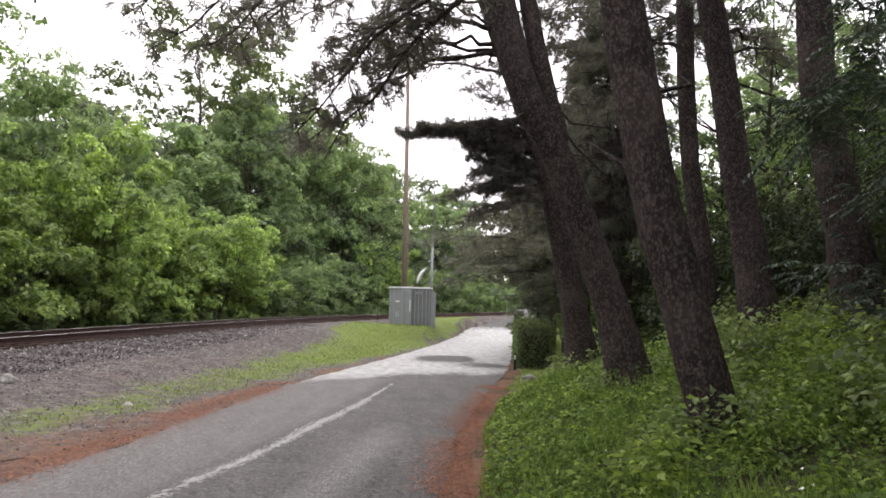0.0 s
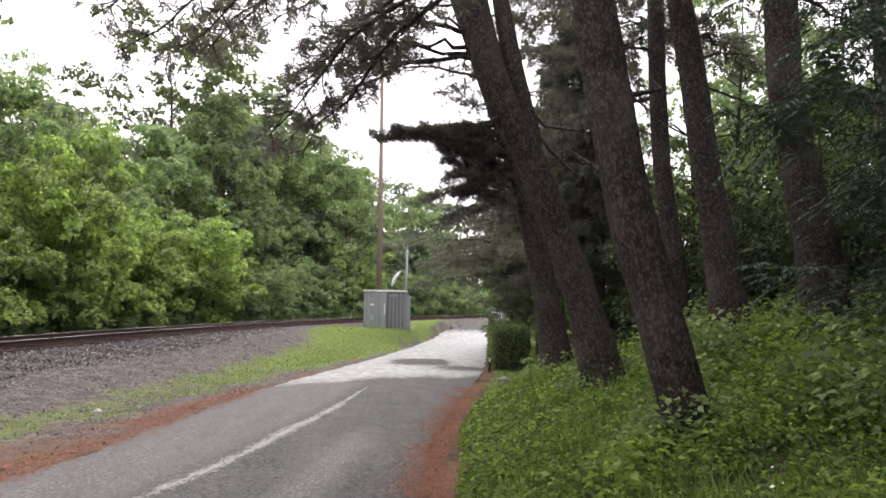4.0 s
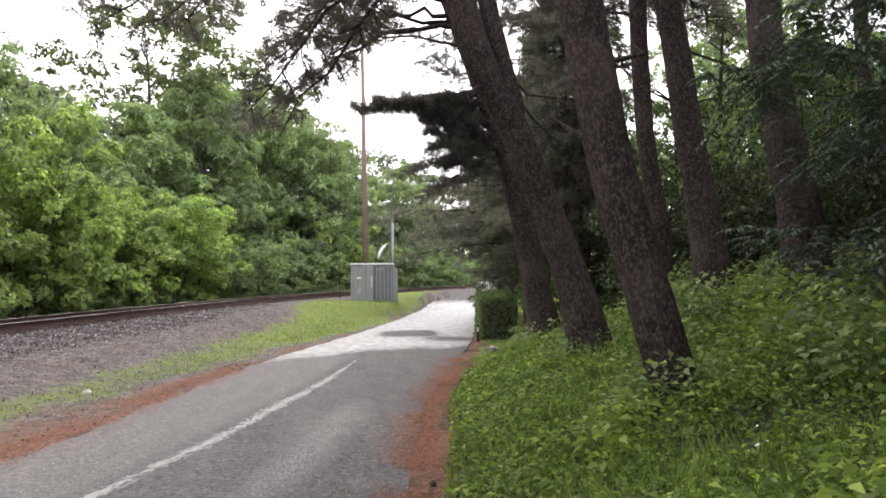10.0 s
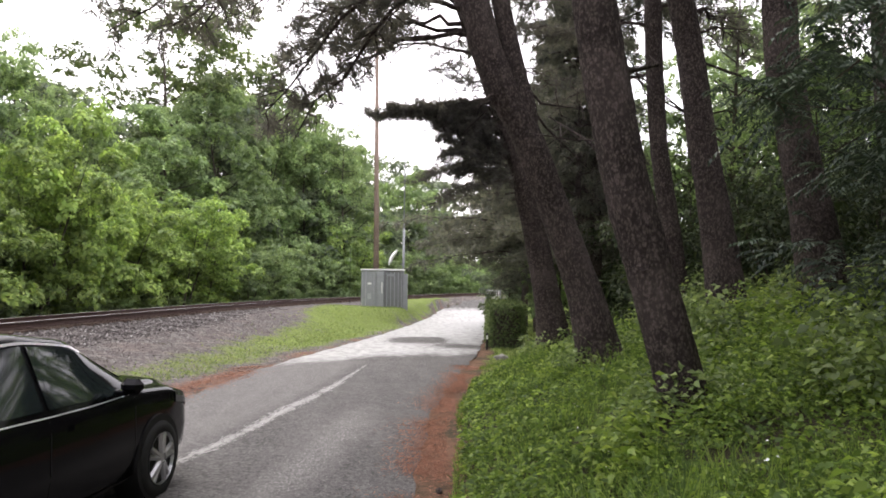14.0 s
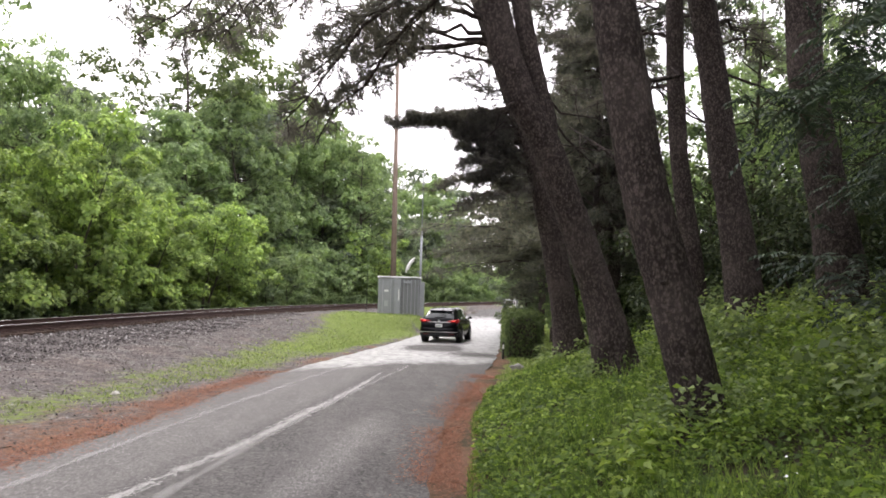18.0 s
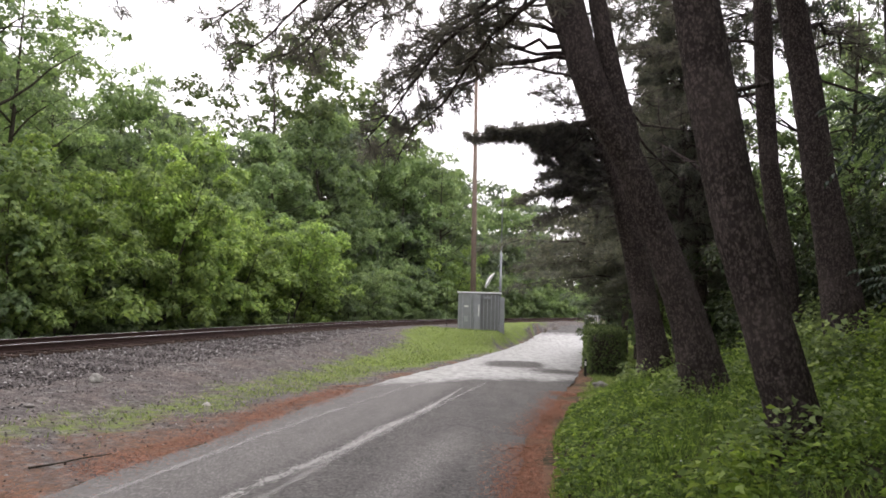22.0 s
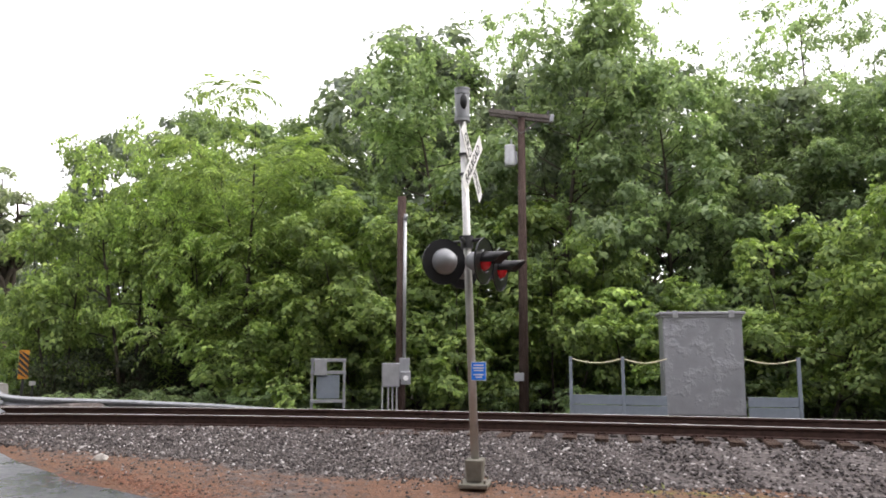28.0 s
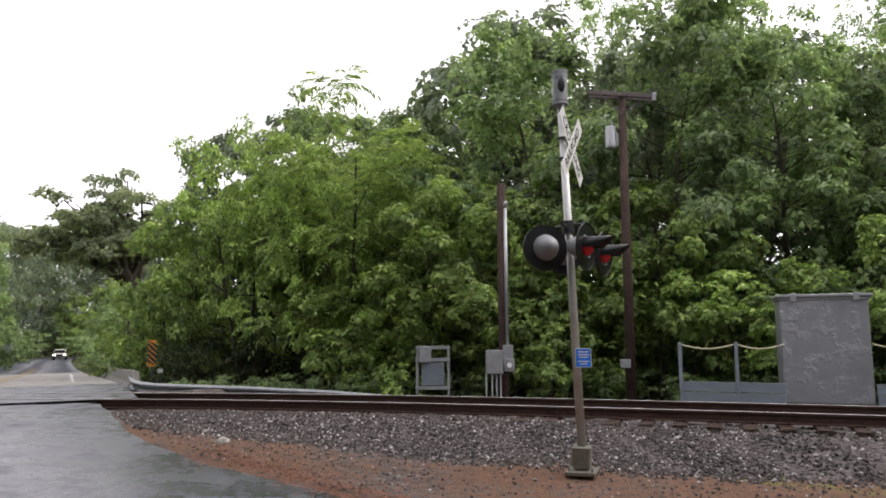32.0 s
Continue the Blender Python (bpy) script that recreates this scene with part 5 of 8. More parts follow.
def build_pines():
    long_boughs = [((1.5, 7.04, 0.25 + 0.88 * z), sky(az, el, d), 0.45, n, w, 0.05, 0.42, 0.25) for z, az, el, d, n, w in (
        (7.0, 20, 17.5, 9.5, 14, 0.6), (7.2, 16.5, 18, 9.8, 14, 0.6), (6.6, 12, 12.2, 10, 16, 0.55), (6.4, 9.5, 11.2, 10.2, 13, 0.5), (7.4, 25, 19, 9, 14, 0.7),
        (7.0, 23, 16.8, 9.6, 12, 0.5), (6.5, 11, 14.5, 10.2, 14, 0.5))]
    pine("leaning dark pine with a knotted trunk on the bank", [(1.71, 7.04, 5.17, 0.222), (1.85, 7.04, 4.28, 0.228), (2.0, 7.04, 3.42, 0.228), (2.15, 7.04, 2.75, 0.233), (2.34, 7.04, 2.11, 0.233), (2.49, 7.04, 1.55, 0.244), (2.61, 7.04, 1.11, 0.244), (2.69, 7.04, 0.68, 0.256)],
         [((1.5, 7.04, 6.6), (-3.4, 10.6, 5.6), 0.4, 16, 0.8), ((1.5, 7.04, 6.9), (-5.6, 9.2, 6.0), 0.4, 20, 1.0), ((1.6, 7.1, 6.2), (-0.9, 10.4, 5.3), 0.3, 14, 0.7)] + long_boughs, 5,
         dead=(((2.0, 7.1, 3.2), (1.5, 8.0, 3.9)), ((1.9, 7.04, 4.1), (2.5, 7.6, 4.5))), girth=1.0,
         knots=((1.42, 225, 0.055), (1.55, 265, 0.05), (2.2, 240, 0.06), (2.6, 285, 0.045), (3.3, 260, 0.05), (4.0, 240, 0.045)))
    pine("tall leaning pine that forks above head height", [(0.74, 11.5, 7.11, 0.29), (1.09, 11.5, 5.88, 0.28), (1.43, 11.5, 5.04, 0.28), (1.79, 11.5, 4.39, 0.28), (2.19, 11.5, 3.37, 0.27), (2.49, 11.5, 2.56, 0.28), (2.75, 11.5, 1.83, 0.31), (2.98, 11.5, 0.95, 0.36)],
         [((0.95, 11.5, 6.0), sky(10, 17.3, 11.2), 0.1, 20, 0.5, 0.05, 0.35), ((0.9, 11.5, 6.1), sky(9, 18.6, 11.4), 0.15, 17, 0.5, 0.04, 0.4), ((0.95, 11.5, 6.2), sky(4, 19.3, 11.6), 0.1, 12, 0.5, 0.05, 0.45), ((0.2, 11.4, 5.95), sky(11.5, 11.5, 11.5), 0.2, 22, 0.5, 0.04, 0.25), ((0.95, 11.5, 6.4), (-1.9, 10.8, 5.9), 0.25, 14, 0.7, 0.05, 0.2), ((0.8, 11.5, 7.0), (-2.8, 10.4, 6.5), 0.3, 26, 0.9), ((0.6, 11.5, 7.4), (-3.4, 12.6, 6.6), 0.3, 26, 1.0)], 6,
         extra=[[(1.2, 11.6, 8.6, 0.13), (1.26, 11.6, 7.16, 0.15), (1.41, 11.6, 6.39, 0.16), (1.59, 11.6, 5.54, 0.18), (1.75, 11.55, 4.9, 0.2)]],
         dead=(((1.7, 11.5, 5.1), (2.9, 11.8, 3.9)), ((1.6, 11.5, 5.4), (3.1, 12.2, 5.0)), ((1.4, 11.5, 5.2), (0.9, 11.0, 4.4))), girth=0.97, knots=((2.2, 250, 0.07), (3.6, 270, 0.06), (4.8, 260, 0.06)))
    pine("slender pine with one heavy dark bough", [(1.98, 17, 6.05, 0.21), (2.44, 17, 4.82, 0.27), (2.82, 17, 3.34, 0.32), (3.07, 17, 2.13, 0.36), (3.3, 17, 0.85, 0.42)],
         [((1.9, 17, 6.4), sky(3.5, 13.1, 17), -0.02, 60, 0.4, 0.12, 0.1, 0.05), ((2.0, 17, 6.2), sky(2.2, 13.3, 16.9), 0.0, 60, 0.4, 0.14, 0.05, 0.05), ((2.05, 17, 5.9), sky(0.6, 13.2, 16.8), 0.05, 60, 0.45, 0.16, 0.05, 0.05), ((2.1, 17, 5.6), sky(-0.8, 12.8, 16.8), 0.05, 60, 0.45, 0.16, 0.05, 0.05),
          ((2.2, 17, 5.3), sky(-1.8, 12.2, 16.8), 0.05, 50, 0.45, 0.14, 0.05, 0.05), ((2.3, 17, 5.0), sky(-2.6, 11.3, 16.8), 0.05, 46, 0.45, 0.12, 0.05, 0.05), ((2.4, 17, 4.6), sky(-2.6, 9.8, 16.5), 0.2, 40, 0.6, 0.06, 0.15, 0.1), ((2.5, 17, 4.3), sky(-3.4, 8.5, 16.5), 0.2, 40, 0.6, 0.06, 0.15, 0.1), ((2.4, 17, 5.0), (0.2, 16.6, 4.4), 0.2, 26, 0.8), ((2.5, 17, 4.4), (0.6, 16, 3.9), 0.2, 22, 0.8), ((2.2, 17, 6.2), (0.8, 16.4, 6.9), 0.1, 20, 0.8)], 7, 12, girth=0.86)
    pine("straight dark pine trunk among the leaning ones", [(5.0, 15, 8.7, 0.21), (5.04, 15, 6.83, 0.22), (5.13, 15, 4.99, 0.22), (5.33, 15, 3.54, 0.24), (5.51, 15, 2.17, 0.28), (5.6, 15, 1.2, 0.3)],
         [((5.0, 15, 7.5), (2.8, 15.8, 7.4), 0.2, 20, 0.9), ((5.0, 15, 6.5), (3.2, 16, 6.0), 0.2, 18, 0.9), ((5.1, 15, 8), (7.2, 16, 7.8), 0.2, 18, 0.9)], 8, girth=0.84)
    pine("thick smooth-barked pine on the bank", [(4.79, 13, 7.82, 0.27), (5.06, 13, 6.19, 0.29), (5.27, 13, 4.6, 0.3), (5.49, 13, 3.34, 0.34), (5.66, 13, 2.15, 0.4), (5.75, 13, 1.3, 0.43)],
         [((4.9, 13, 7.2), (6.6, 14, 6.6), 0.2, 16, 0.8), ((4.8, 13, 7.9), (3.0, 14.2, 7.8), 0.2, 16, 0.9)], 9,
         dead=(((5.05, 13, 6.2), (6.6, 12.6, 5.2)), ((5.0, 13, 6.6), (6.4, 13.4, 6.9)), ((5.2, 13, 5.1), (4.5, 13.4, 5.6))), girth=0.86, knots=((2.4, 250, 0.07), (3.2, 262, 0.06), (4.1, 255, 0.07), (5.0, 265, 0.06)))
    pine("grey-barked pine beside the shady shrub", [(5.68, 11, 6.95, 0.26), (5.73, 11, 5.57, 0.27), (5.93, 11, 4.39, 0.29), (6.15, 11, 3.32, 0.33), (6.33, 11, 2.26, 0.38), (6.4, 11, 1.4, 0.4)],
         [((5.7, 11, 7.0), (7.6, 11.6, 6.6), 0.2, 18, 0.9), ((5.7, 11, 7.4), (4.0, 12, 7.6), 0.2, 18, 0.9)], 10, girth=0.97)


build_pines()


def conifer(seed, h, spread, low):
    """A dark pine with level, drooping boughs, seen from some way off."""
    r = np.random.default_rng(seed)
    t = thing("background_pine", "dark shaggy pine behind the leaning trunks", "tree", group="pines beyond the hedge")
    paths, tufts = [limb_path(r, (0, 0, -0.3), (0.03, 0.02, 1), h, 0.24, 0, 9, 0.02)], []
    for q in range(46):
        f = low + (0.98 - low) * (q + r.uniform(0, 0.9)) / 46
        a = q * 2.4 + r.uniform(-0.4, 0.4)
        ln = spread * (1.08 - 0.75 * (f - low) / (1 - low)) * r.uniform(0.7, 1.15)
        z = f * h
        bough(r, paths, tufts, (0, 0, z), (ln * math.cos(a), ln * math.sin(a), z - r.uniform(-0.1, 0.16) * ln), 0.3, 16, 1.0, 0.05, 0.2, 0.2)
    v, f = tubes([paths[0]], 8)
    piece("trunk", mesh_from("trunk", v, f, BARK_PINE, True), t)
    v, f = tubes(paths[1:], 3)
    piece("bough", mesh_from("bough", v, f, BARK_PINE, True), t)
    piece("needles", quads_mesh("needles", needle_quads(r, tufts, 9, 0.25, 0.034), NEEDLE_FAR), t)
    return t


def far_conifers():
    PROTO["pine"] = [conifer(201, 13.0, 3.4, 0.2), conifer(202, 12.0, 3.0, 0.25)]
    PROTO["spreading"] = [conifer(203, 9.0, 5.6, 0.42)]
    put("spreading", 4.9, 27.5, 0, 1.0, 1.0)
    put("spreading", 6.2, 36.0, 120, 1.0, 1.0)
    put("spreading", 5.6, 31.5, 210, 1.05, 0.9)
    put("spreading", 6.4, 42.0, 30, 1.1, 0.9)
    # high crowns, mostly out of view, added to block sky light over the thicket
    PROTO["high"] = [conifer(204, 16.0, 4.2, 0.6)]
    for x, y, a in ((9.5, 9.5, 10), (10, 14.5, 90), (12.5, 11.5, 200), (13, 17.5, 40), (5.6, 22.0, 60)):
        put("high", x, y, a, 1.0, 1.0)
    for x, y, s, k in ((6.6, 27.5, 1.0, 1.0), (5.4, 24.0, 0.85, 1.15), (6.0, 34, 0.9, 1.0), (4.9, 21.5, 0.7, 1.3)):
        put("pine", x, y, None, s, k)


def heavy_limbed_tree():
    """An old tree beyond the creek, its heavy limbs reaching out over the far road."""
    r = np.random.default_rng(161)
    d0 = 72.0
    t = thing("heavy_limbed_tree", "dark old tree with heavy limbs reaching over the far road", "tree", group="trees in the woods")
    foot, fork = Vector(sky(131.2, -2.6, d0)), Vector(sky(131.35, 3.2, d0))
    trunk = [(*foot, 0.62), (*foot.lerp(fork, 0.5), 0.5), (*fork, 0.46)]
    limbs, cen, out = [], [], []
    for az, el, sag in ((132.1, 11.2, 0.0), (130.6, 10.6, 0.0), (133.4, 10.1, 0.3), (135.4, 9.3, 0.4), (136.2, 9.5, 0.3), (134.3, 8.0, 0.6), (137.0, 7.4, 1.0), (138.7, 6.5, 1.4), (136.4, 6.0, 1.0), (134.6, 6.3, 0.6), (132.6, 8.4, 0.2), (131.4, 8.2, 0.0), (130.2, 7.4, 0.0), (133.0, 6.2, 0.3)):
        tip = Vector(sky(az, el, d0 + r.uniform(-5, 5)))
        mid = fork.lerp(tip, 0.5) + Vector((0, 0, 1.1 * sag + 0.4))
        path = []
        for k in range(9):
            u = k / 8
            p = fork * (1 - u) ** 2 + mid * 2 * u * (1 - u) + tip * u * u + Vector(r.normal(size=3) * 0.16 * (0 < k < 8))
            path.append((*p, 0.26 * (1 - u) + 0.05))
        limbs.append(path)
        for k in range(13):
            u = r.uniform(0.5, 1.06)
            i = min(7, int(u * 8))
            c = np.array(path[i][:3]) + r.normal(size=3) * np.array([1.5, 1.5, 0.65]) + np.array([0, 0, 0.35])
            cen.append(c)
            out.append(unit(np.array([*(c[:2] - np.array(fork.xy)), 0.6])))
            if k % 2 == 0:
                limbs.append([path[i], (*(0.5 * (c + np.array(path[i][:3]))), 0.05), (*c, 0.025)])
    v, f = tubes([trunk], 10)
    piece("trunk", mesh_from("trunk", v, f, BARK_WOODS, True), t)
    v, f = tubes(limbs, 5)
    tagged(piece("limb", mesh_from("limb", v, f, BARK_WOODS, True), t), kind="stuff")
    q, leaf_tone = rosettes(r, np.array(cen), np.array(out), 1.15, 34, 0.36, 6, flat=0.55)
    piece("crown", quads_mesh("crown", q, LEAF_HAZY, leaf_tone), t)


def build_shade_side():
    """Shrubs and trees that close the view behind the pines."""
    r = np.random.default_rng(77)
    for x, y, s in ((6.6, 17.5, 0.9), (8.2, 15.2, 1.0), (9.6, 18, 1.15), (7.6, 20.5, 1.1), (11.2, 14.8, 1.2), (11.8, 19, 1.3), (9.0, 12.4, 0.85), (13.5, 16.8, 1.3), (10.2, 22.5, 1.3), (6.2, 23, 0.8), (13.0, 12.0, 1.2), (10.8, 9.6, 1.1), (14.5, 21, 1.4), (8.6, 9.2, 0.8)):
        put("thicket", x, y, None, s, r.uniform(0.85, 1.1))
    for x, y, s in ((5.8, 44, 0.5), (22, 38, 0.8), (15, 48, 0.8)):
        put("dark", x, y, None, s, 1.0)
    for x, y, s in ((17, 15, 0.75), (24, 24, 0.8), (11.8, 20.5, 0.72), (14.5, 19.5, 0.75)):
        put("dark" if x > 15 else "tree", x, y, None, s, 1.0)
    grow("tree", -22.5, 36, 15.0, 1.0)
    grow("dark", -26.5, 30, 17.0, 0.9)
    grow("tall", -24.0, 27, 26.0, 0.8)
    for x, y, s in ((16.5, 25, 0.8), (21.0, 24, 1.0)):
        put("dark", x, y, None, s, 1.0)
    for x, y, s in ((10.0, 26, 0.7), (14.5, 24, 0.75), (19, 22, 0.8)):
        put("tall", x, y, None, s, 1.0)
    far_conifers()
    # pine-like small tree that leans over the far road
    PROTO["spray"] = [deciduous("drooping_shrub", "dark shrub with drooping narrow leaves", 131, 6.6, 2.0, 0.08, 46, 5, 13, 0.34, LEAF_YEW, stems=2, radius=0.4, rise=0.12, group="thicket behind the pines", style="frond", loose=0.13)]
    put("spray", 6.5, 6.5, 20, 1.0, 1.0)
    put("spray", 7.6, 8.0, 140, 1.0, 1.05)
    # far end of the lane
    for x, y, s in ((6.8, 34, 0.5), (8.5, 44, 0.62), (9.5, 52, 0.66), (13, 60, 0.8), (16, 70, 0.85), (22, 84, 0.9), (24, 66, 0.9), (12, 46, 0.7), (29, 100, 1.0), (36, 96, 1.0), (16, 52, 0.9)):
        put("tree" if s < 0.7 else "dark", x, y, None, s, 1.0)
    # thin high crowns beyond the bend of the track
    PROTO["lacy"] = [deciduous("thin_crowned_tree", "high tree with a thin, lacy crown against the sky", 171 + k, 18.0, 5.0, 0.55, 26, 4, 12, 0.26, LEAF_OVER, radius=0.7, rise=0.5, leaves=6) for k in range(2)]
    for az, d, s, turn in ((19.5, 60, 1.45, 0), (14.5, 70, 1.5, 90), (10.5, 76, 1.32, 40)):
        put("lacy", -d * math.sin(radians(az)), d * math.cos(radians(az)), turn, s, 1.0)
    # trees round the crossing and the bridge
    PROTO["sumac"] = [deciduous("feather_leaved_tree", "tall shrub with long drooping feathered leaves", 151, 10.5, 2.9, 0.12, 42, 3, 9, 0.75, LEAF_LIFTED, stems=3, radius=0.5, rise=0.55, style="frond")]
    PROTO["maple"] = [deciduous("spreading_box_elder", "broad bright green box elder on several dark stems", 181 + k, 9.6, 3.1, 0.3, 66, 2, 30, 0.165, LEAF_LIFTED, stems=6, radius=0.66, rise=0.5, r0=0.16) for k in range(2)]
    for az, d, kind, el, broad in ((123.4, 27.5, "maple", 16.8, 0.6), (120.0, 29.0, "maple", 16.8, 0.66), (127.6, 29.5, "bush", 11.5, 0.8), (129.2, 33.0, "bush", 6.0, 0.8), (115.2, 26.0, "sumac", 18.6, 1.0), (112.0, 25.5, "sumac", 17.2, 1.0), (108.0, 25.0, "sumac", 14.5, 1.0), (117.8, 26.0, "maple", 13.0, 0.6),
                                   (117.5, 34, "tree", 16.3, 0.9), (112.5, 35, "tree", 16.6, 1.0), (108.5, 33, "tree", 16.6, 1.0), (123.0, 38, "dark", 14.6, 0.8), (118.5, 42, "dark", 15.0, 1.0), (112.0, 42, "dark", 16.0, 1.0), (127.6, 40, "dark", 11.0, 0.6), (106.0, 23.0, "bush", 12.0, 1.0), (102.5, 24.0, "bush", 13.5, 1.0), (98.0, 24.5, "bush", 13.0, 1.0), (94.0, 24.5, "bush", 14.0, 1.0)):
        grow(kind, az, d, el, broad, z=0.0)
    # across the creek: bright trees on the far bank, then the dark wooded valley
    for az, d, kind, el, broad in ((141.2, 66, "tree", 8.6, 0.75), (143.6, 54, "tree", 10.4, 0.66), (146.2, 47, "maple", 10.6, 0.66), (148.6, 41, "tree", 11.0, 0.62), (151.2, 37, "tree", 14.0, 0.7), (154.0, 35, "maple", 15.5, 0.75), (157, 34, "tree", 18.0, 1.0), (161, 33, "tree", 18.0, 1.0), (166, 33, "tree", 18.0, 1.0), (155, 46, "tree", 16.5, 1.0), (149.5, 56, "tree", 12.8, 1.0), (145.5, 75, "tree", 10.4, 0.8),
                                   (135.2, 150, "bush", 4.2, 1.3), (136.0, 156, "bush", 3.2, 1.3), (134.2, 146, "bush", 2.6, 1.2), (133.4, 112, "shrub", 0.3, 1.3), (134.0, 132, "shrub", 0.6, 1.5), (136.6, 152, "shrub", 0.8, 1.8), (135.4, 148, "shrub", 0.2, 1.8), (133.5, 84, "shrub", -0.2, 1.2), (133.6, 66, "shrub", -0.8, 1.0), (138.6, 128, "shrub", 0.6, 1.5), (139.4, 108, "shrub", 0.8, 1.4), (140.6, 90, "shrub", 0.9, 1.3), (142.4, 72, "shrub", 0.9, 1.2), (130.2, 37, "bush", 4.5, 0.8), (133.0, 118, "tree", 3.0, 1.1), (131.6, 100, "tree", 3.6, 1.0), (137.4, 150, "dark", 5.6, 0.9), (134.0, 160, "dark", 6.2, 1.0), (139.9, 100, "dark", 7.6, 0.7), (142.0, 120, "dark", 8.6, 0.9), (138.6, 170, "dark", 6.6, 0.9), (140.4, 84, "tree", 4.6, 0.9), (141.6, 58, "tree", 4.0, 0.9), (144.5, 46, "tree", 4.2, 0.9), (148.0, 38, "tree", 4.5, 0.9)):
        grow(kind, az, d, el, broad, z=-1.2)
    # undergrowth below the box elders, thicket shrubs painted dark for the shade there
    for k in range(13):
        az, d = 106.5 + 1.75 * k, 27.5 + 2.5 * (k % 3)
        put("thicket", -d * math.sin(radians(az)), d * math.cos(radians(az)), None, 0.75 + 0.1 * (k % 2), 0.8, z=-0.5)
    for k in range(9):
        az, d = 108.0 + 2.3 * k, 22.5 + 1.2 * (k % 2)
        put("shrub", -d * math.sin(radians(az)), d * math.cos(radians(az)), None, 0.4, 0.8, z=-0.4)
    heavy_limbed_tree()
    for x, y, s, t in ((130.3, 31, 0.55, 0.8), (129.4, 36, 0.8, 0.8), (131.4, 44, 0.8, 0.9), (130.4, 27, 0.4, 0.7), (140.6, 72, 1.6, 0.9), (151.5, 33, 1.5, 1.0), (147.8, 36, 0.8, 0.9)):
        put("shrub", -y * math.sin(radians(x)), y * math.cos(radians(x)), None, s, t, z=-0.3 if x < 130 else -1.2)
    for k in range(11):
        az, d = 126 + 2.1 * k, 178 + 14 * (k % 3)
        grow("dark", az, d, 6.4 + 0.5 * (k % 2), 1.5, z=-1.6)
    PROTO["over"] = [deciduous("overhanging_tree", "dark small-leaved tree hanging over the crossing", 141, 10.5, 6.2, 0.42, 46, 24, 66, 0.118, LEAF_OVER, radius=0.44, rise=0.22, narrow=0.42, droop=0.6, style="spray", loose=0.12)]
    for x, y, turn, s in ((-2.0, -11.4, 30, 1.05), (-1.5, -12.8, 150, 1.05), (-1.6, -13.8, 265, 0.95), (-0.9, -10.4, 80, 0.95)):
        put("over", x, y, turn, s, 1.05)
    # unseen trees added behind the camera to block sky light and reflections
    for x, y, s in ((10, -6, 1.0), (7, -13, 1.0), (12, 3, 1.0), (3, -24, 0.9), (12, -20, 1.0), (18, -8, 1.1), (6.5, -2.5, 0.9), (9.5, 1.0, 1.0), (5.5, -8.5, 0.85)):
        put("dark", x, y, None, s, 1.0)


build_shade_side()


def leafy_plants(r, x, y, tall, per, lo, hi, narrow=0.6, tilt=0.3, spread=0.10):
    """Leaves on short upright plants at x, y, each with a tone: random, with light painted into the top leaves."""
    z = ground_z(x, y)
    i = np.repeat(np.arange(len(x)), per)
    a = r.uniform(0, 6.28, len(i))
    k = r.uniform(0.25, 1.05, len(i))
    h = tall[i] * k
    rad = (0.02 + spread * r.random(len(i))) * (1.25 - 0.5 * k)
    p = np.stack([x[i] + rad * np.cos(a), y[i] + rad * np.sin(a), z[i] + h], 1)
    along = np.stack([np.cos(a), np.sin(a), r.uniform(-0.7, 0.35, len(i))], 1)
    nrm = np.array([0, 0, 1.0]) + r.normal(size=p.shape) * tilt
    far = np.hypot(p[:, 0], p[:, 1])
    size = np.repeat(r.uniform(0.75, 1.3, len(x)), per) * r.uniform(lo, hi, len(i)) * (1 + far / 30)
    # last term puts light into the upper leaves, shade into the lower
    leaf_tone = np.repeat(r.uniform(-0.35, 0.3, len(x)), per) + r.uniform(-0.1, 0.25, len(i)) + 0.35 * (k - 0.65)
    return leaf_quads(p, along, nrm, size, size * narrow), leaf_tone


def leafy_mesh(name, *sets, mat):
    return quads_mesh(name, np.concatenate([q[0] for q in sets]), mat, np.concatenate([q[1] for q in sets]))


def lumps(x, y, k=1.0):
    return 0.5 + 0.25 * np.sin(1.9 * k * x + 1.3 * np.sin(1.1 * k * y)) + 0.25 * np.sin(2.3 * k * y - 0.8 * k * x + 1.7 * np.sin(0.9 * k * x))


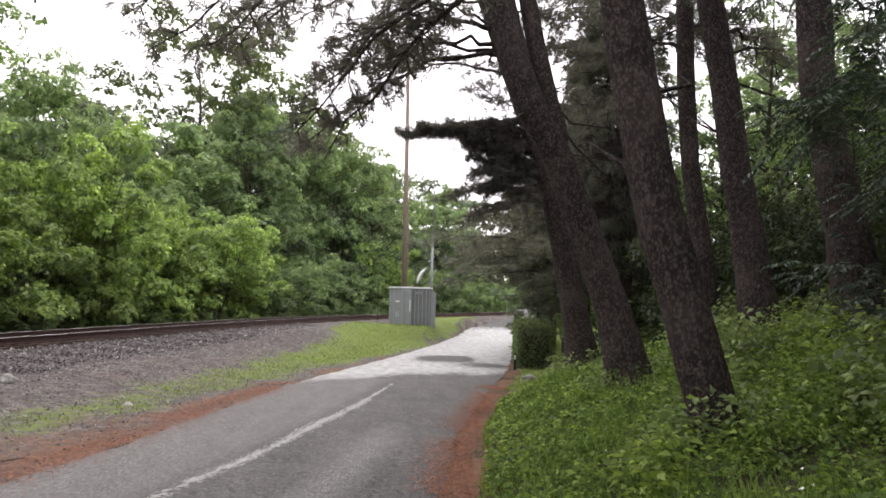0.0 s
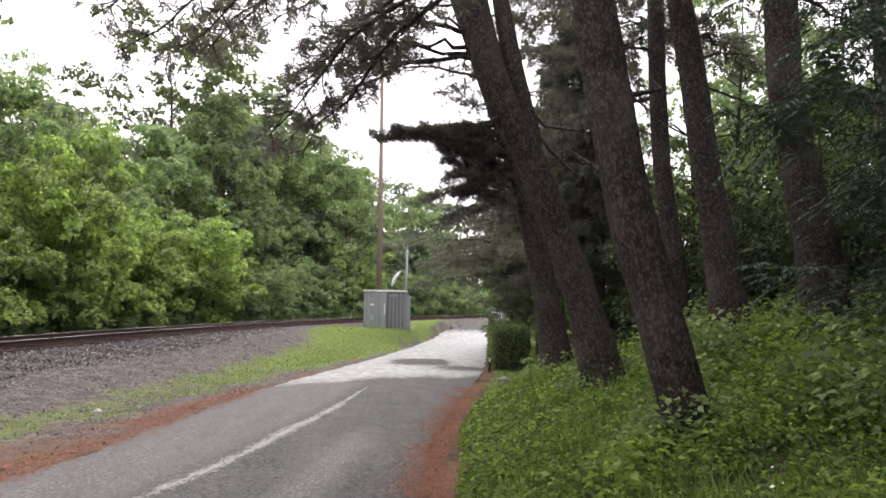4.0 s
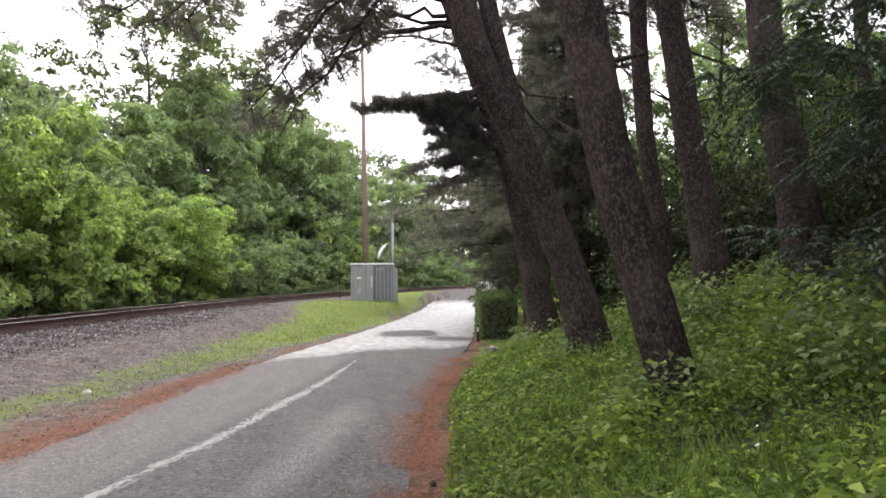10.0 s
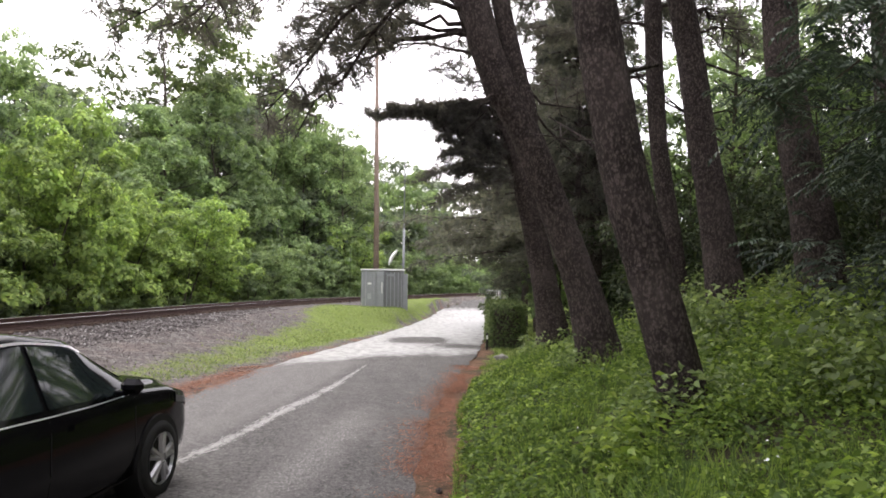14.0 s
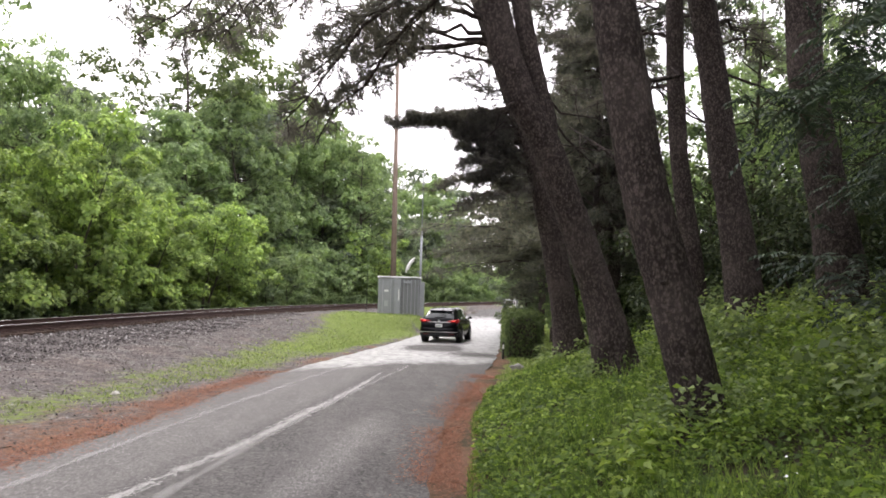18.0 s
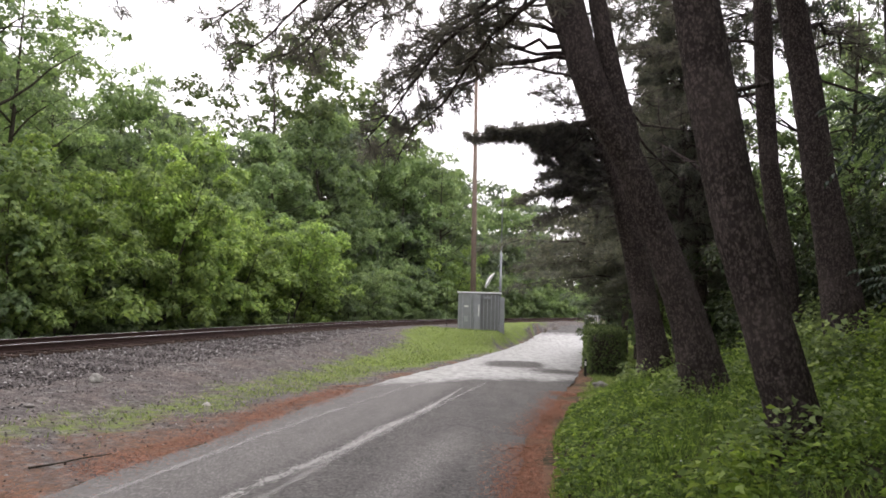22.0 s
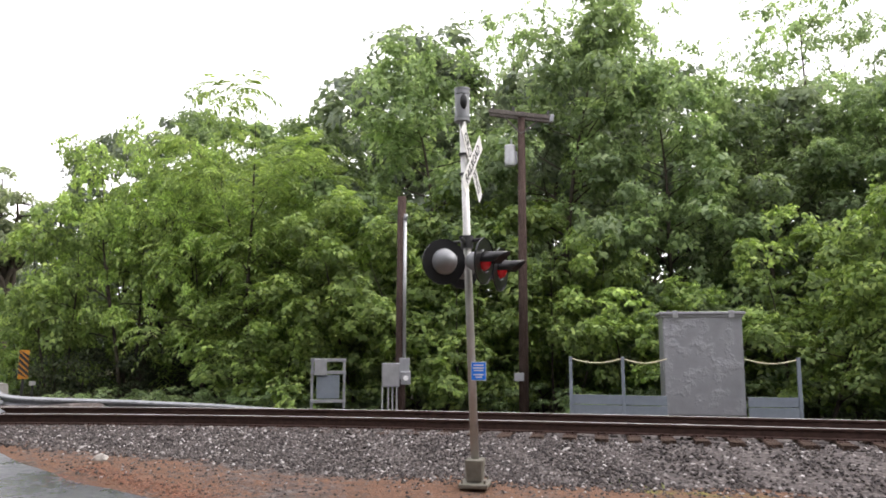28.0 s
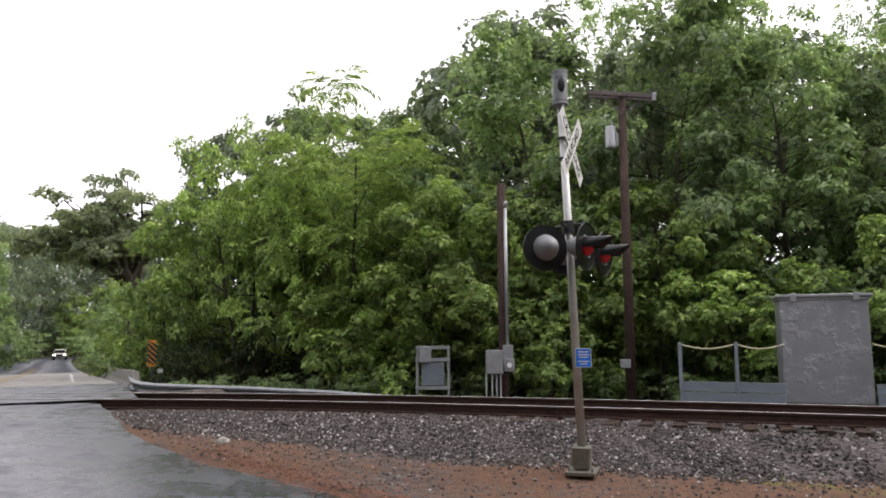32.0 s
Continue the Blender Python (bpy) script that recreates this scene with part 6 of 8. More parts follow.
def build_ground_cover():
    r = np.random.default_rng(99)
    n = 14500
    y = 2.2 + 18.5 * r.random(n) ** 1.25
    d = 0.55 + 9.5 * r.random(n) ** 1.2
    x = edge_x(ROAD_RIGHT, y) + d
    keep = ~((y > 14.5) & (d < 2.6)) & (y < 18.5) & (np.hypot(x, y) > 2.6) & ((x * x + y * y) < 420)
    x, y, d = x[keep], y[keep], d[keep]
    tall = 0.08 + 0.12 * smooth01(d, 0.6, 1.5) + 0.5 * smooth01(d, 1.6, 5.0) * r.random(len(x))
    hill = lumps(x, y) * 0.6 + 0.4 * lumps(x + 9, y - 4, 2.6)
    tall *= r.uniform(0.5, 1.15, len(x)) * (0.25 + 1.5 * hill)
    thick = hill + 0.35 * r.random(len(x)) > 0.42
    x, y, tall = x[thick], y[thick], tall[thick]
    low = leafy_plants(r, x, y, tall, 16, 0.024, 0.064, 0.6, 0.6)
    # the same weeds thin out round and behind the camera
    xb, yb = r.uniform(0.2, 9, 3600), r.uniform(-9, 2.4, 3600)
    ok = (xb > edge_x(ROAD_RIGHT, yb) + 0.5) & (np.hypot(xb, yb) > 0.6)
    back = leafy_plants(r, xb[ok], yb[ok], r.uniform(0.08, 0.3, ok.sum()), 9, 0.03, 0.07)
    tagged(piece("ground_cover", leafy_mesh("ground_cover", low, back, mat=LEAF_COVER)), "dense low leafy weeds and creepers covering the bank", "ground cover", kind="stuff")
    # taller light-leaved plants in drifts
    n = 5200
    y, d = 2.0 + 13 * r.random(n) ** 1.3, 1.6 + 7.0 * r.random(n)
    x = edge_x(ROAD_RIGHT, y) + d
    keep = (lumps(x + 5, y + 2, 0.7) + 0.5 * smooth01(x - 0.32 * y, 1.0, 2.6) > 0.8) & (np.hypot(x, y) > 3.4)
    x, y = x[keep], y[keep]
    tall = r.uniform(0.25, 0.7, len(x)) * (0.7 + 0.7 * lumps(x, y, 1.6))
    tagged(piece("tall_weeds", leafy_mesh("tall_weeds", leafy_plants(r, x, y, tall, 22, 0.032, 0.085, 0.56, 0.55, 0.15), mat=LEAF_TENDER)), "taller weeds with broad pale green leaves", "weeds", kind="stuff")
    # brambles heaped along the top of the bank
    n = 1500
    y, d = 5.0 + 11 * r.random(n), 3.6 + 6.5 * r.random(n)
    x = edge_x(ROAD_RIGHT, y) + d
    keep = lumps(x - 2, y + 6, 0.9) + 0.25 * r.random(n) > 0.6
    x, y = x[keep], y[keep]
    tall = r.uniform(0.5, 1.0, len(x)) * (0.55 + 0.75 * lumps(x - 2, y + 6, 0.9))
    tagged(piece("brambles", leafy_mesh("brambles", leafy_plants(r, x, y, tall, 34, 0.05, 0.10, 0.66, 0.5, 0.26), mat=LEAF_HEDGE)), "dark heaped brambles at the top of the bank", "brambles", kind="stuff")
    # creepers that climb the foot of each trunk
    q = []
    for cx, cy, rad in ((2.6, 7.04, 0.36), (2.9, 11.5, 0.42), (3.25, 17, 0.42), (5.6, 15, 0.4), (5.72, 13, 0.45), (6.36, 11, 0.45)):
        m = 60
        a, o = r.uniform(0, 6.28, m), rad * r.uniform(0.75, 1.6, m)
        q.append(leafy_plants(r, cx + o * np.cos(a), cy + o * np.sin(a), r.uniform(0.2, 0.62, m), 14, 0.045, 0.085, 0.6, 0.5, 0.1))
    tagged(piece("trunk_creepers", leafy_mesh("trunk_creepers", *q, mat=LEAF_HEDGE)), "dark leafy creepers round the pine trunks", "creeper", kind="stuff")
    # small pale flowers
    x, y = r.uniform(0.9, 4.5, 12), r.uniform(3.2, 8.5, 12)
    keep = x > edge_x(ROAD_RIGHT, y) + 1.2
    q = leafy_plants(r, x[keep], y[keep], np.full(keep.sum(), 0.42), 4, 0.018, 0.03, 0.8, 0.5, 0.012)[0]
    tagged(piece("white_flowers", quads_mesh("white_flowers", q, WHITE_PAINT)), "a few small white flowers among the weeds", "flowers", kind="stuff")
    # thin stems and grass on the bank
    m = 30000
    y = 2.2 + 16 * r.random(m) ** 1.5
    d = 0.4 + 5.0 * r.random(m) ** 1.6
    x = edge_x(ROAD_RIGHT, y) + d
    keep = (np.hypot(x, y) > 2.4) & (lumps(x - 3, y, 0.8) + 0.3 * r.random(m) > 0.45)
    x, y = x[keep], y[keep]
    p = np.stack([x, y, ground_z(x, y)], 1)
    v = np.stack([r.normal(size=len(x)) * 0.4, r.normal(size=len(x)) * 0.4, np.ones(len(x))], 1)
    ln = r.uniform(0.15, 0.5, len(x)) * (0.6 + 0.6 * lumps(x - 3, y, 0.8)) * (0.3 + 0.7 * smooth01(x - edge_x(ROAD_RIGHT, y), 0.5, 1.8))
    q = leaf_quads(p, v, r.normal(size=p.shape), ln, np.full(len(x), 0.008), 0.0)
    tagged(piece("bank_grass", quads_mesh("bank_grass", q, LEAF_COVER)), "long thin grass blades among the weeds", "grass", kind="stuff")
    # fallen pine needles along the edges of the asphalt
    m = 64000
    side = r.random(m) < 0.5
    y = np.where(side, 2.5 + 16 * r.random(m) ** 1.2, -6 + 24 * r.random(m))
    off = r.normal(size=m) * 0.2 + r.normal(size=m) * 0.12
    x = np.where(side, edge_x(ROAD_RIGHT, y) + 0.1 + off, edge_x(ROAD_LEFT, y) - 0.3 + off * 1.1)
    keep = (track_offset(x, y) > 3.2) & (np.hypot(x, y) > 2.2) & (lumps(x, y, 1.4) + 0.45 * r.random(m) > 0.5)
    x, y = x[keep], y[keep]
    u = (x - edge_x(ROAD_LEFT, y)) / (edge_x(ROAD_RIGHT, y) - edge_x(ROAD_LEFT, y))
    up = np.where((u > 0) & (u < 1), 0.022 + 0.035 * (1 - (2 * u - 1) ** 2), 0.012)
    p = np.stack([x, y, ground_z(x, y) + up + 0.008 * r.random(len(x))], 1)
    a = r.uniform(0, 6.28, len(x))
    v = np.stack([np.cos(a), np.sin(a), r.normal(size=len(x)) * 0.08], 1)
    q = leaf_quads(p, v, np.array([0, 0, 1.0]) + r.normal(size=p.shape) * 0.2, r.uniform(0.04, 0.11, len(x)), r.uniform(0.004, 0.009, len(x)), 0.05)
    tagged(piece("needle_litter", quads_mesh("needle_litter", q, DRY_NEEDLES)), "fallen orange pine needles along the asphalt edges", "pine needles", kind="stuff")
    # short grass of the verge and lawn
    m = 84000
    y = -4 + 52 * r.random(m)
    x = np.where(r.random(m) < 0.72, edge_x(ROAD_LEFT, y) - 7 * r.random(m), edge_x(ROAD_RIGHT, y) + 0.5 + 2.6 * r.random(m))
    dl = edge_x(ROAD_LEFT, y) - x
    nw = grass_from(y)
    tw = grass_width(y)
    c = (dl - nw) / np.maximum(tw, 0.1)
    dens = np.where(dl > 0, np.exp(-(((c - 0.45) / 0.42) ** 2)) * (0.55 + 0.45 * np.sin(x * 1.9 + 2 * np.sin(y * 0.9)) * np.sin(y * 1.1)), (y > 14.5) * 1.0)
    dens = dens * np.where((y < 5) & (dl > 0), 0.5, 1.0)
    keep = (r.random(m) < dens) & (track_offset(x, y) > 3.0)
    x, y = x[keep], y[keep]
    p = np.stack([x, y, ground_z(x, y) - 0.004], 1)
    v = np.stack([r.normal(size=len(x)) * 0.7, r.normal(size=len(x)) * 0.7, np.ones(len(x))], 1)
    ln = r.uniform(0.03, 0.12, len(x))
    q = leaf_quads(p, v, r.normal(size=p.shape), ln, 0.009 + 0.0007 * np.abs(y), 0.0)
    tagged(piece("verge_grass", quads_mesh("verge_grass", q, GRASS)), "short yellow-green grass on the verge", "grass", kind="stuff")


build_ground_cover()


def leafy_block(r, size, n, leaf):
    """Leaves over the faces of a clipped block with rounded, uneven edges."""
    sx, sy, sz = size
    areas = np.array([sy * sz, sy * sz, sx * sz, sx * sz, sx * sy])
    f = r.choice(5, n, p=areas / areas.sum())
    u, v = r.uniform(-0.5, 0.5, n), r.uniform(0, 1, n)
    p, nr = np.zeros((n, 3)), np.zeros((n, 3))
    for k, (ax, sg) in enumerate(((0, -1), (0, 1), (1, -1), (1, 1), (2, 1))):
        m = f == k
        if ax == 0:
            p[m] = np.stack([np.full(m.sum(), sg * sx / 2), u[m] * sy, v[m] * sz], 1)
        elif ax == 1:
            p[m] = np.stack([u[m] * sx, np.full(m.sum(), sg * sy / 2), v[m] * sz], 1)
        else:
            p[m] = np.stack([u[m] * sx, (v[m] - 0.5) * sy, np.full(m.sum(), sz)], 1)
        nr[m, ax] = sg
    p += r.normal(size=p.shape) * 0.05
    along = nr * 0.5 + r.normal(size=p.shape) * 0.7
    size_ = leaf * r.uniform(0.6, 1.3, n)
    return leaf_quads(p, along, nr + r.normal(size=p.shape) * 0.5 + np.array([0, 0, 0.5]), size_, size_ * 0.6)


def build_hedge():
    r = np.random.default_rng(55)
    t = thing("hedge", "clipped dark green hedge beside the lane", "hedge", (3.5, 28.0, -0.42), -4.5)
    bm = box_bm((0, 0, 0.75), (0.92, 5.7, 1.4), 0.15)
    part("twig_mass", bm, BARK_WOODS, t)
    piece("leaves", quads_mesh("leaves", leafy_block(r, (1.14, 6.0, 1.62), 20000, 0.085), LEAF_HEDGE), t)


build_hedge()

# ---- things beside the track and at the crossing ----
def at(az, d, z=0.0):
    return Vector((-d * math.sin(radians(az)), d * math.cos(radians(az)), z))


def disc_bm(r, depth, seg=28, ring=0.0):
    """A round plate facing +y, with a thin rim."""
    bm = bmesh.new()
    add_rod(bm, (0, -depth, 0), (0, 0, 0), r, r, seg)
    if ring:
        add_rod(bm, (0, -depth - 0.004, 0), (0, 0.012, 0), r, r, seg, False)
    return bm


def signal_head(parent, m, lens, label=""):
    """A flashing-light head facing +y: round backing plate, hooded lens, domed housing."""
    head = piece("signal_head", disc_to_mesh("backing_plate", 0.29), parent, m, label)
    bm = bmesh.new()
    v = bmesh.ops.create_uvsphere(bm, u_segments=18, v_segments=9, radius=0.155)["verts"]
    bmesh.ops.delete(bm, geom=[q for q in v if q.co.y > 0.02], context="VERTS")
    bmesh.ops.scale(bm, vec=(0.95, 1.7, 0.95), verts=bm.verts)
    add_rod(bm, (0, -0.03, 0), (0, -0.012, 0), 0.165, 0.165, 20)
    part("housing", bm, GALV_DULL, head, "grey domed housing", smooth=True)
    bm = bmesh.new()
    seg, ln, r = 22, 0.34, 0.125
    rows = []
    for k in range(seg + 1):
        a = radians(-8 + 196 * k / seg)
        cut = ln * (0.55 + 0.45 * max(0, math.sin(a)))
        rows.append([bm.verts.new((r * math.cos(a), y, r * math.sin(a))) for y in (0.0, cut)] + [bm.verts.new(((r - 0.006) * math.cos(a), y, (r - 0.006) * math.sin(a))) for y in (cut, 0.0)])
    for a, b in zip(rows, rows[1:]):
        for i in range(3):
            bm.faces.new((a[i], a[i + 1], b[i + 1], b[i]))
    part("hood", bm, BLACK, head, "black hood", smooth=True)
    bm = bmesh.new()
    v = bmesh.ops.create_uvsphere(bm, u_segments=18, v_segments=9, radius=0.118)["verts"]
    bmesh.ops.scale(bm, vec=(1, 0.75, 1), verts=v)
    part("lens", bm, lens, head, "round red lens", smooth=True)
    return head


def disc_to_mesh(name, r):
    bm = disc_bm(r, 0.006, 32, 0.012)
    me = bpy.data.meshes.new(name)
    bm.to_mesh(me)
    bm.free()
    me.materials.append(BLACK)
    return me


def letters(name, text, size, material, parent, m, depth=0.002):
    cu = bpy.data.curves.new(name, "FONT")
    cu.body, cu.size, cu.align_x, cu.align_y, cu.extrude = text, size, "CENTER", "CENTER", depth
    tmp = bpy.data.objects.new(name, cu)
    scene.collection.objects.link(tmp)
    me = bpy.data.meshes.new_from_object(tmp.evaluated_get(bpy.context.evaluated_depsgraph_get()))
    bpy.data.objects.remove(tmp)
    me.materials.clear()
    me.materials.append(material)
    return piece(name, me, parent, m)


def crossbuck(parent, m, words=True, length=1.22, width=0.23):
    """Two crossed white blades, lettered on the side that faces +y."""
    for ang, word in ((45, "RAILROAD"), (-45, "CROSSING")):
        bm = box_bm((0, 0, 0), (length, 0.006, width), 0.0)
        y = 0.004 if ang > 0 else -0.004
        # seen from +y the picture is mirrored in x, so the tilt is turned round
        b = part("crossbuck_blade", bm, WHITE_SIGN, parent, "white sign blade", m @ pose(0, y, 0, 0, -ang * -1, 0))
        if words:
            half = "  ".join((word[:4], word[4:])) if ang < 0 else word
            letters("lettering", half, 0.17, INK, b, pose(0, 0.0045, 0, 90, 0, 180))


def build_crossing_signal():
    g = 0.34
    base = at(97.7, 9.3, g)
    t = thing("crossing_signal", "silver crossing mast with crossbuck, bell and hooded red lights", "crossing signal", base)
    lean = pose(0, 0, 0, 1.8, 0.0, 0)
    bm = bmesh.new()
    add_box(bm, (0, 0, 0.02), (0.44, 0.36, 0.05), None, 0.008)
    for sx in (-0.17, 0.17):
        for sy in (-0.14, 0.14):
            add_rod(bm, (sx, sy, 0.04), (sx, sy, 0.09), 0.014, None, 6)
    part("base_plate", bm, CAST, t, "worn grey foundation plate")
    bm = bmesh.new()
    v = add_box(bm, (0, 0, 0.19), (0.22, 0.2, 0.27), None, 0.015)
    for q in bm.verts:
        if q.co.z > 0.2:
            q.co.x *= 1.16
            q.co.y *= 1.16
    part("junction_base", bm, CAST, t, "tapered cast junction base")
    part("pole", rod_bm((0, 0, 0.3), lean @ Vector((0, 0, 4.75)), 0.054, 0.048, 20), ALU, t, smooth=True)
    bell_at = lean @ Vector((0, 0, 4.92))
    bm = bmesh.new()
    add_rod(bm, bell_at + Vector((0, 0, -0.25)), bell_at + Vector((0, 0, 0.19)), 0.098, 0.098, 22)
    for z in (-0.24, -0.19, 0.13, 0.19):
        add_rod(bm, bell_at + Vector((0, 0, z - 0.012)), bell_at + Vector((0, 0, z + 0.012)), 0.106, 0.106, 22)
    bell = part("bell_housing", bm, GALV_DULL, t, "grey cylindrical bell housing")
    bm = bmesh.new()
    v = bmesh.ops.create_uvsphere(bm, u_segments=16, v_segments=10, radius=1)["verts"]
    bmesh.ops.scale(bm, vec=(0.03, 0.05, 0.11), verts=v)
    bmesh.ops.translate(bm, vec=bell_at + Vector((0.085, 0.03, 0.0)), verts=v)
    part("bell_opening", bm, BLACK, bell, "dark oval opening")
    cross_at = lean @ Vector((0, 0, 4.09))
    face = pose(cross_at.x + 0.02, cross_at.y + 0.11, cross_at.z, 0, 0, -9)
    crossbuck(t, face, True, 1.12, 0.21)
    for z in (3.95, 4.22):
        p = lean @ Vector((0, 0, z))
        bm = bmesh.new()
        add_rod(bm, p + Vector((0, 0, -0.012)), p + Vector((0, 0, 0.012)), 0.072, 0.072, 16)
        add_box(bm, p + Vector((0, 0.06, 0)), (0.03, 0.1, 0.02))
        part("clamp", bm, DARK_STEEL, t)
    arm_at = lean @ Vector((0, 0, 3.05))
    bm = bmesh.new()
    add_rod(bm, arm_at + Vector((-0.42, -0.02, 0)), arm_at + Vector((0.42, -0.02, 0)), 0.024, None, 10)
    add_rod(bm, arm_at + Vector((-0.16, -0.22, 0.02)), arm_at + Vector((0.12, 0.25, 0.02)), 0.022, None, 10)
    add_rod(bm, arm_at + Vector((0, 0, -0.08)), arm_at + Vector((0, 0, 0.08)), 0.085, 0.085, 14)
    part("crossarm", bm, DARK_STEEL, t)
    low = Vector((0, 0, -0.29))
    signal_head(t, Matrix.Translation(arm_at + low + Vector((0.30, 0.26, 0))) @ pose(0, 0, 0, -3, 0, -17), RED_LENS)
    signal_head(t, Matrix.Translation(arm_at + low + Vector((-0.34, 0.40, -0.04))) @ pose(0, 0, 0, -3, 0, -14), RED_LENS)
    signal_head(t, Matrix.Translation(arm_at + low + Vector((0.34, -0.24, 0))) @ pose(0, 0, 0, 0, 0, 122), RED_LENS)
    signal_head(t, Matrix.Translation(arm_at + low + Vector((-0.36, -0.12, 0))) @ pose(0, 0, 0, 0, 0, 138), RED_LENS)
    # small blue notice
    s = part("notice_plate", box_bm((0, 0, 0), (0.225, 0.006, 0.27), 0.0), WHITE_SIGN, t, "small blue notice with a white border", pose(0.085, 0.06, 1.4, 0, 0, -80) @ Matrix.Diagonal((0.87, 1, 0.87, 1)))
    part("blue_field", box_bm((0, 0.005, 0), (0.205, 0.004, 0.25), 0.0), BLUE_SIGN, s)
    for z, w in ((0.085, 0.15), (0.045, 0.16), (0.01, 0.13), (-0.05, 0.16), (-0.085, 0.10)):
        part("text_bar", box_bm((0, 0.0085, z), (w, 0.002, 0.016), 0.0), WHITE_SIGN, s)


CAST = painted("cast_aluminium", (0.19, 0.18, 0.15), 0.6, 0.3, 0.2, 9)


def build_equipment_cabinet():
    a, b = at(83.1, 17.0), at(77.5, 17.25)
    mid, d = (a + b) / 2, b - a
    ang = math.degrees(math.atan2(d.y, d.x))
    t = thing("equipment_cabinet", "large grey dented sheet-metal equipment cabinet beside the track", "cabinet", (mid.x - 0.55, mid.y, 0.45), ang)
    w, h = d.length + 0.04, 2.33
    m = Mat("dented_grey_sheet", 0.42, 0.45, 0.4)
    n1, n2 = m.noise(2.2, 5), m.noise(11, 3)
    m.color(m.mix(m.ramp(n1, (0.3, 0.0), (0.7, 1.0)), (0.27, 0.28, 0.29), (0.36, 0.37, 0.385))).bump(m.math("MULTIPLY", m.ramp(n1, (0.5, 0.0), (0.62, 1.0)), n2), 0.55, 0.04)
    part("body", box_bm((0, 0.55, h / 2), (w, 1.1, h), 0.02), m.m, t)
    bm = bmesh.new()
    add_box(bm, (0, 0.55, h + 0.03), (w + 0.14, 1.24, 0.07), None, 0.015)
    add_box(bm, (0, 0.55, h - 0.03), (w + 0.06, 1.16, 0.07), None, 0.01)
    part("roof", bm, GALV_DULL, t, "overhanging flat roof")
    for x in (-w / 2 + 0.28, w / 2 - 0.24):
        bm = box_bm((x, -0.085, h + 0.0), (0.12, 0.03, 0.17), 0.008)
        add_rod(bm, (x, -0.105, h + 0.05), (x, -0.09, h + 0.05), 0.024, None, 10)
        part("lifting_lug", bm, GALV, t, "bright lifting lug")
    part("base_channel", box_bm((0, 0.55, 0.03), (w + 0.05, 1.14, 0.1), 0.01), DARK_STEEL, t)
    bm = bmesh.new()
    add_box(bm, (-w / 2 - 0.02, 0.35, h * 0.5), (0.03, 0.04, 0.22), None, 0.008)
    part("door_handle", bm, GALV, t)
    # walkway with posts and a slack rope either side of the cabinet
    p = thing("walkway_railing", "grey steel walkway edge with posts and a slack rope", "railing", (0, 0, 0))
    posts = [at(90.3, 17.1, 0.4), at(86.4, 17.0, 0.4), at(74.3, 17.6, 0.4)]
    for q in posts:
        bm = box_bm((q.x, q.y, 1.1), (0.075, 0.075, 1.44), 0.006)
        part("post", bm, STEEL_BLUE, p)
    ends = [(posts[0], posts[1]), (posts[1], at(83.2, 17.0, 0.4)), (at(77.75, 17.28, 0.4), posts[2])]
    for u, v in ends:
        e = v - u
        a = math.degrees(math.atan2(e.y, e.x))
        c = (u + v) / 2
        for z, hh, y in ((0.86, 0.21, 0.02), (0.62, 0.24, 0.0)):
            part("edge_plate", box_bm((0, y, 0), (e.length - 0.04, 0.03, hh), 0.004), STEEL_BLUE, p, "", pose(c.x, c.y, z, 0, 0, a))
        path = [(*(u + e * k / 8).xy, 1.78 - 0.10 * math.sin(math.pi * k / 8), 0.016) for k in range(9)]
        vv, ff = tubes([path], 6)
        piece("rope", mesh_from("rope", vv, ff, ROPE, True), p, None, "pale yellow rope")


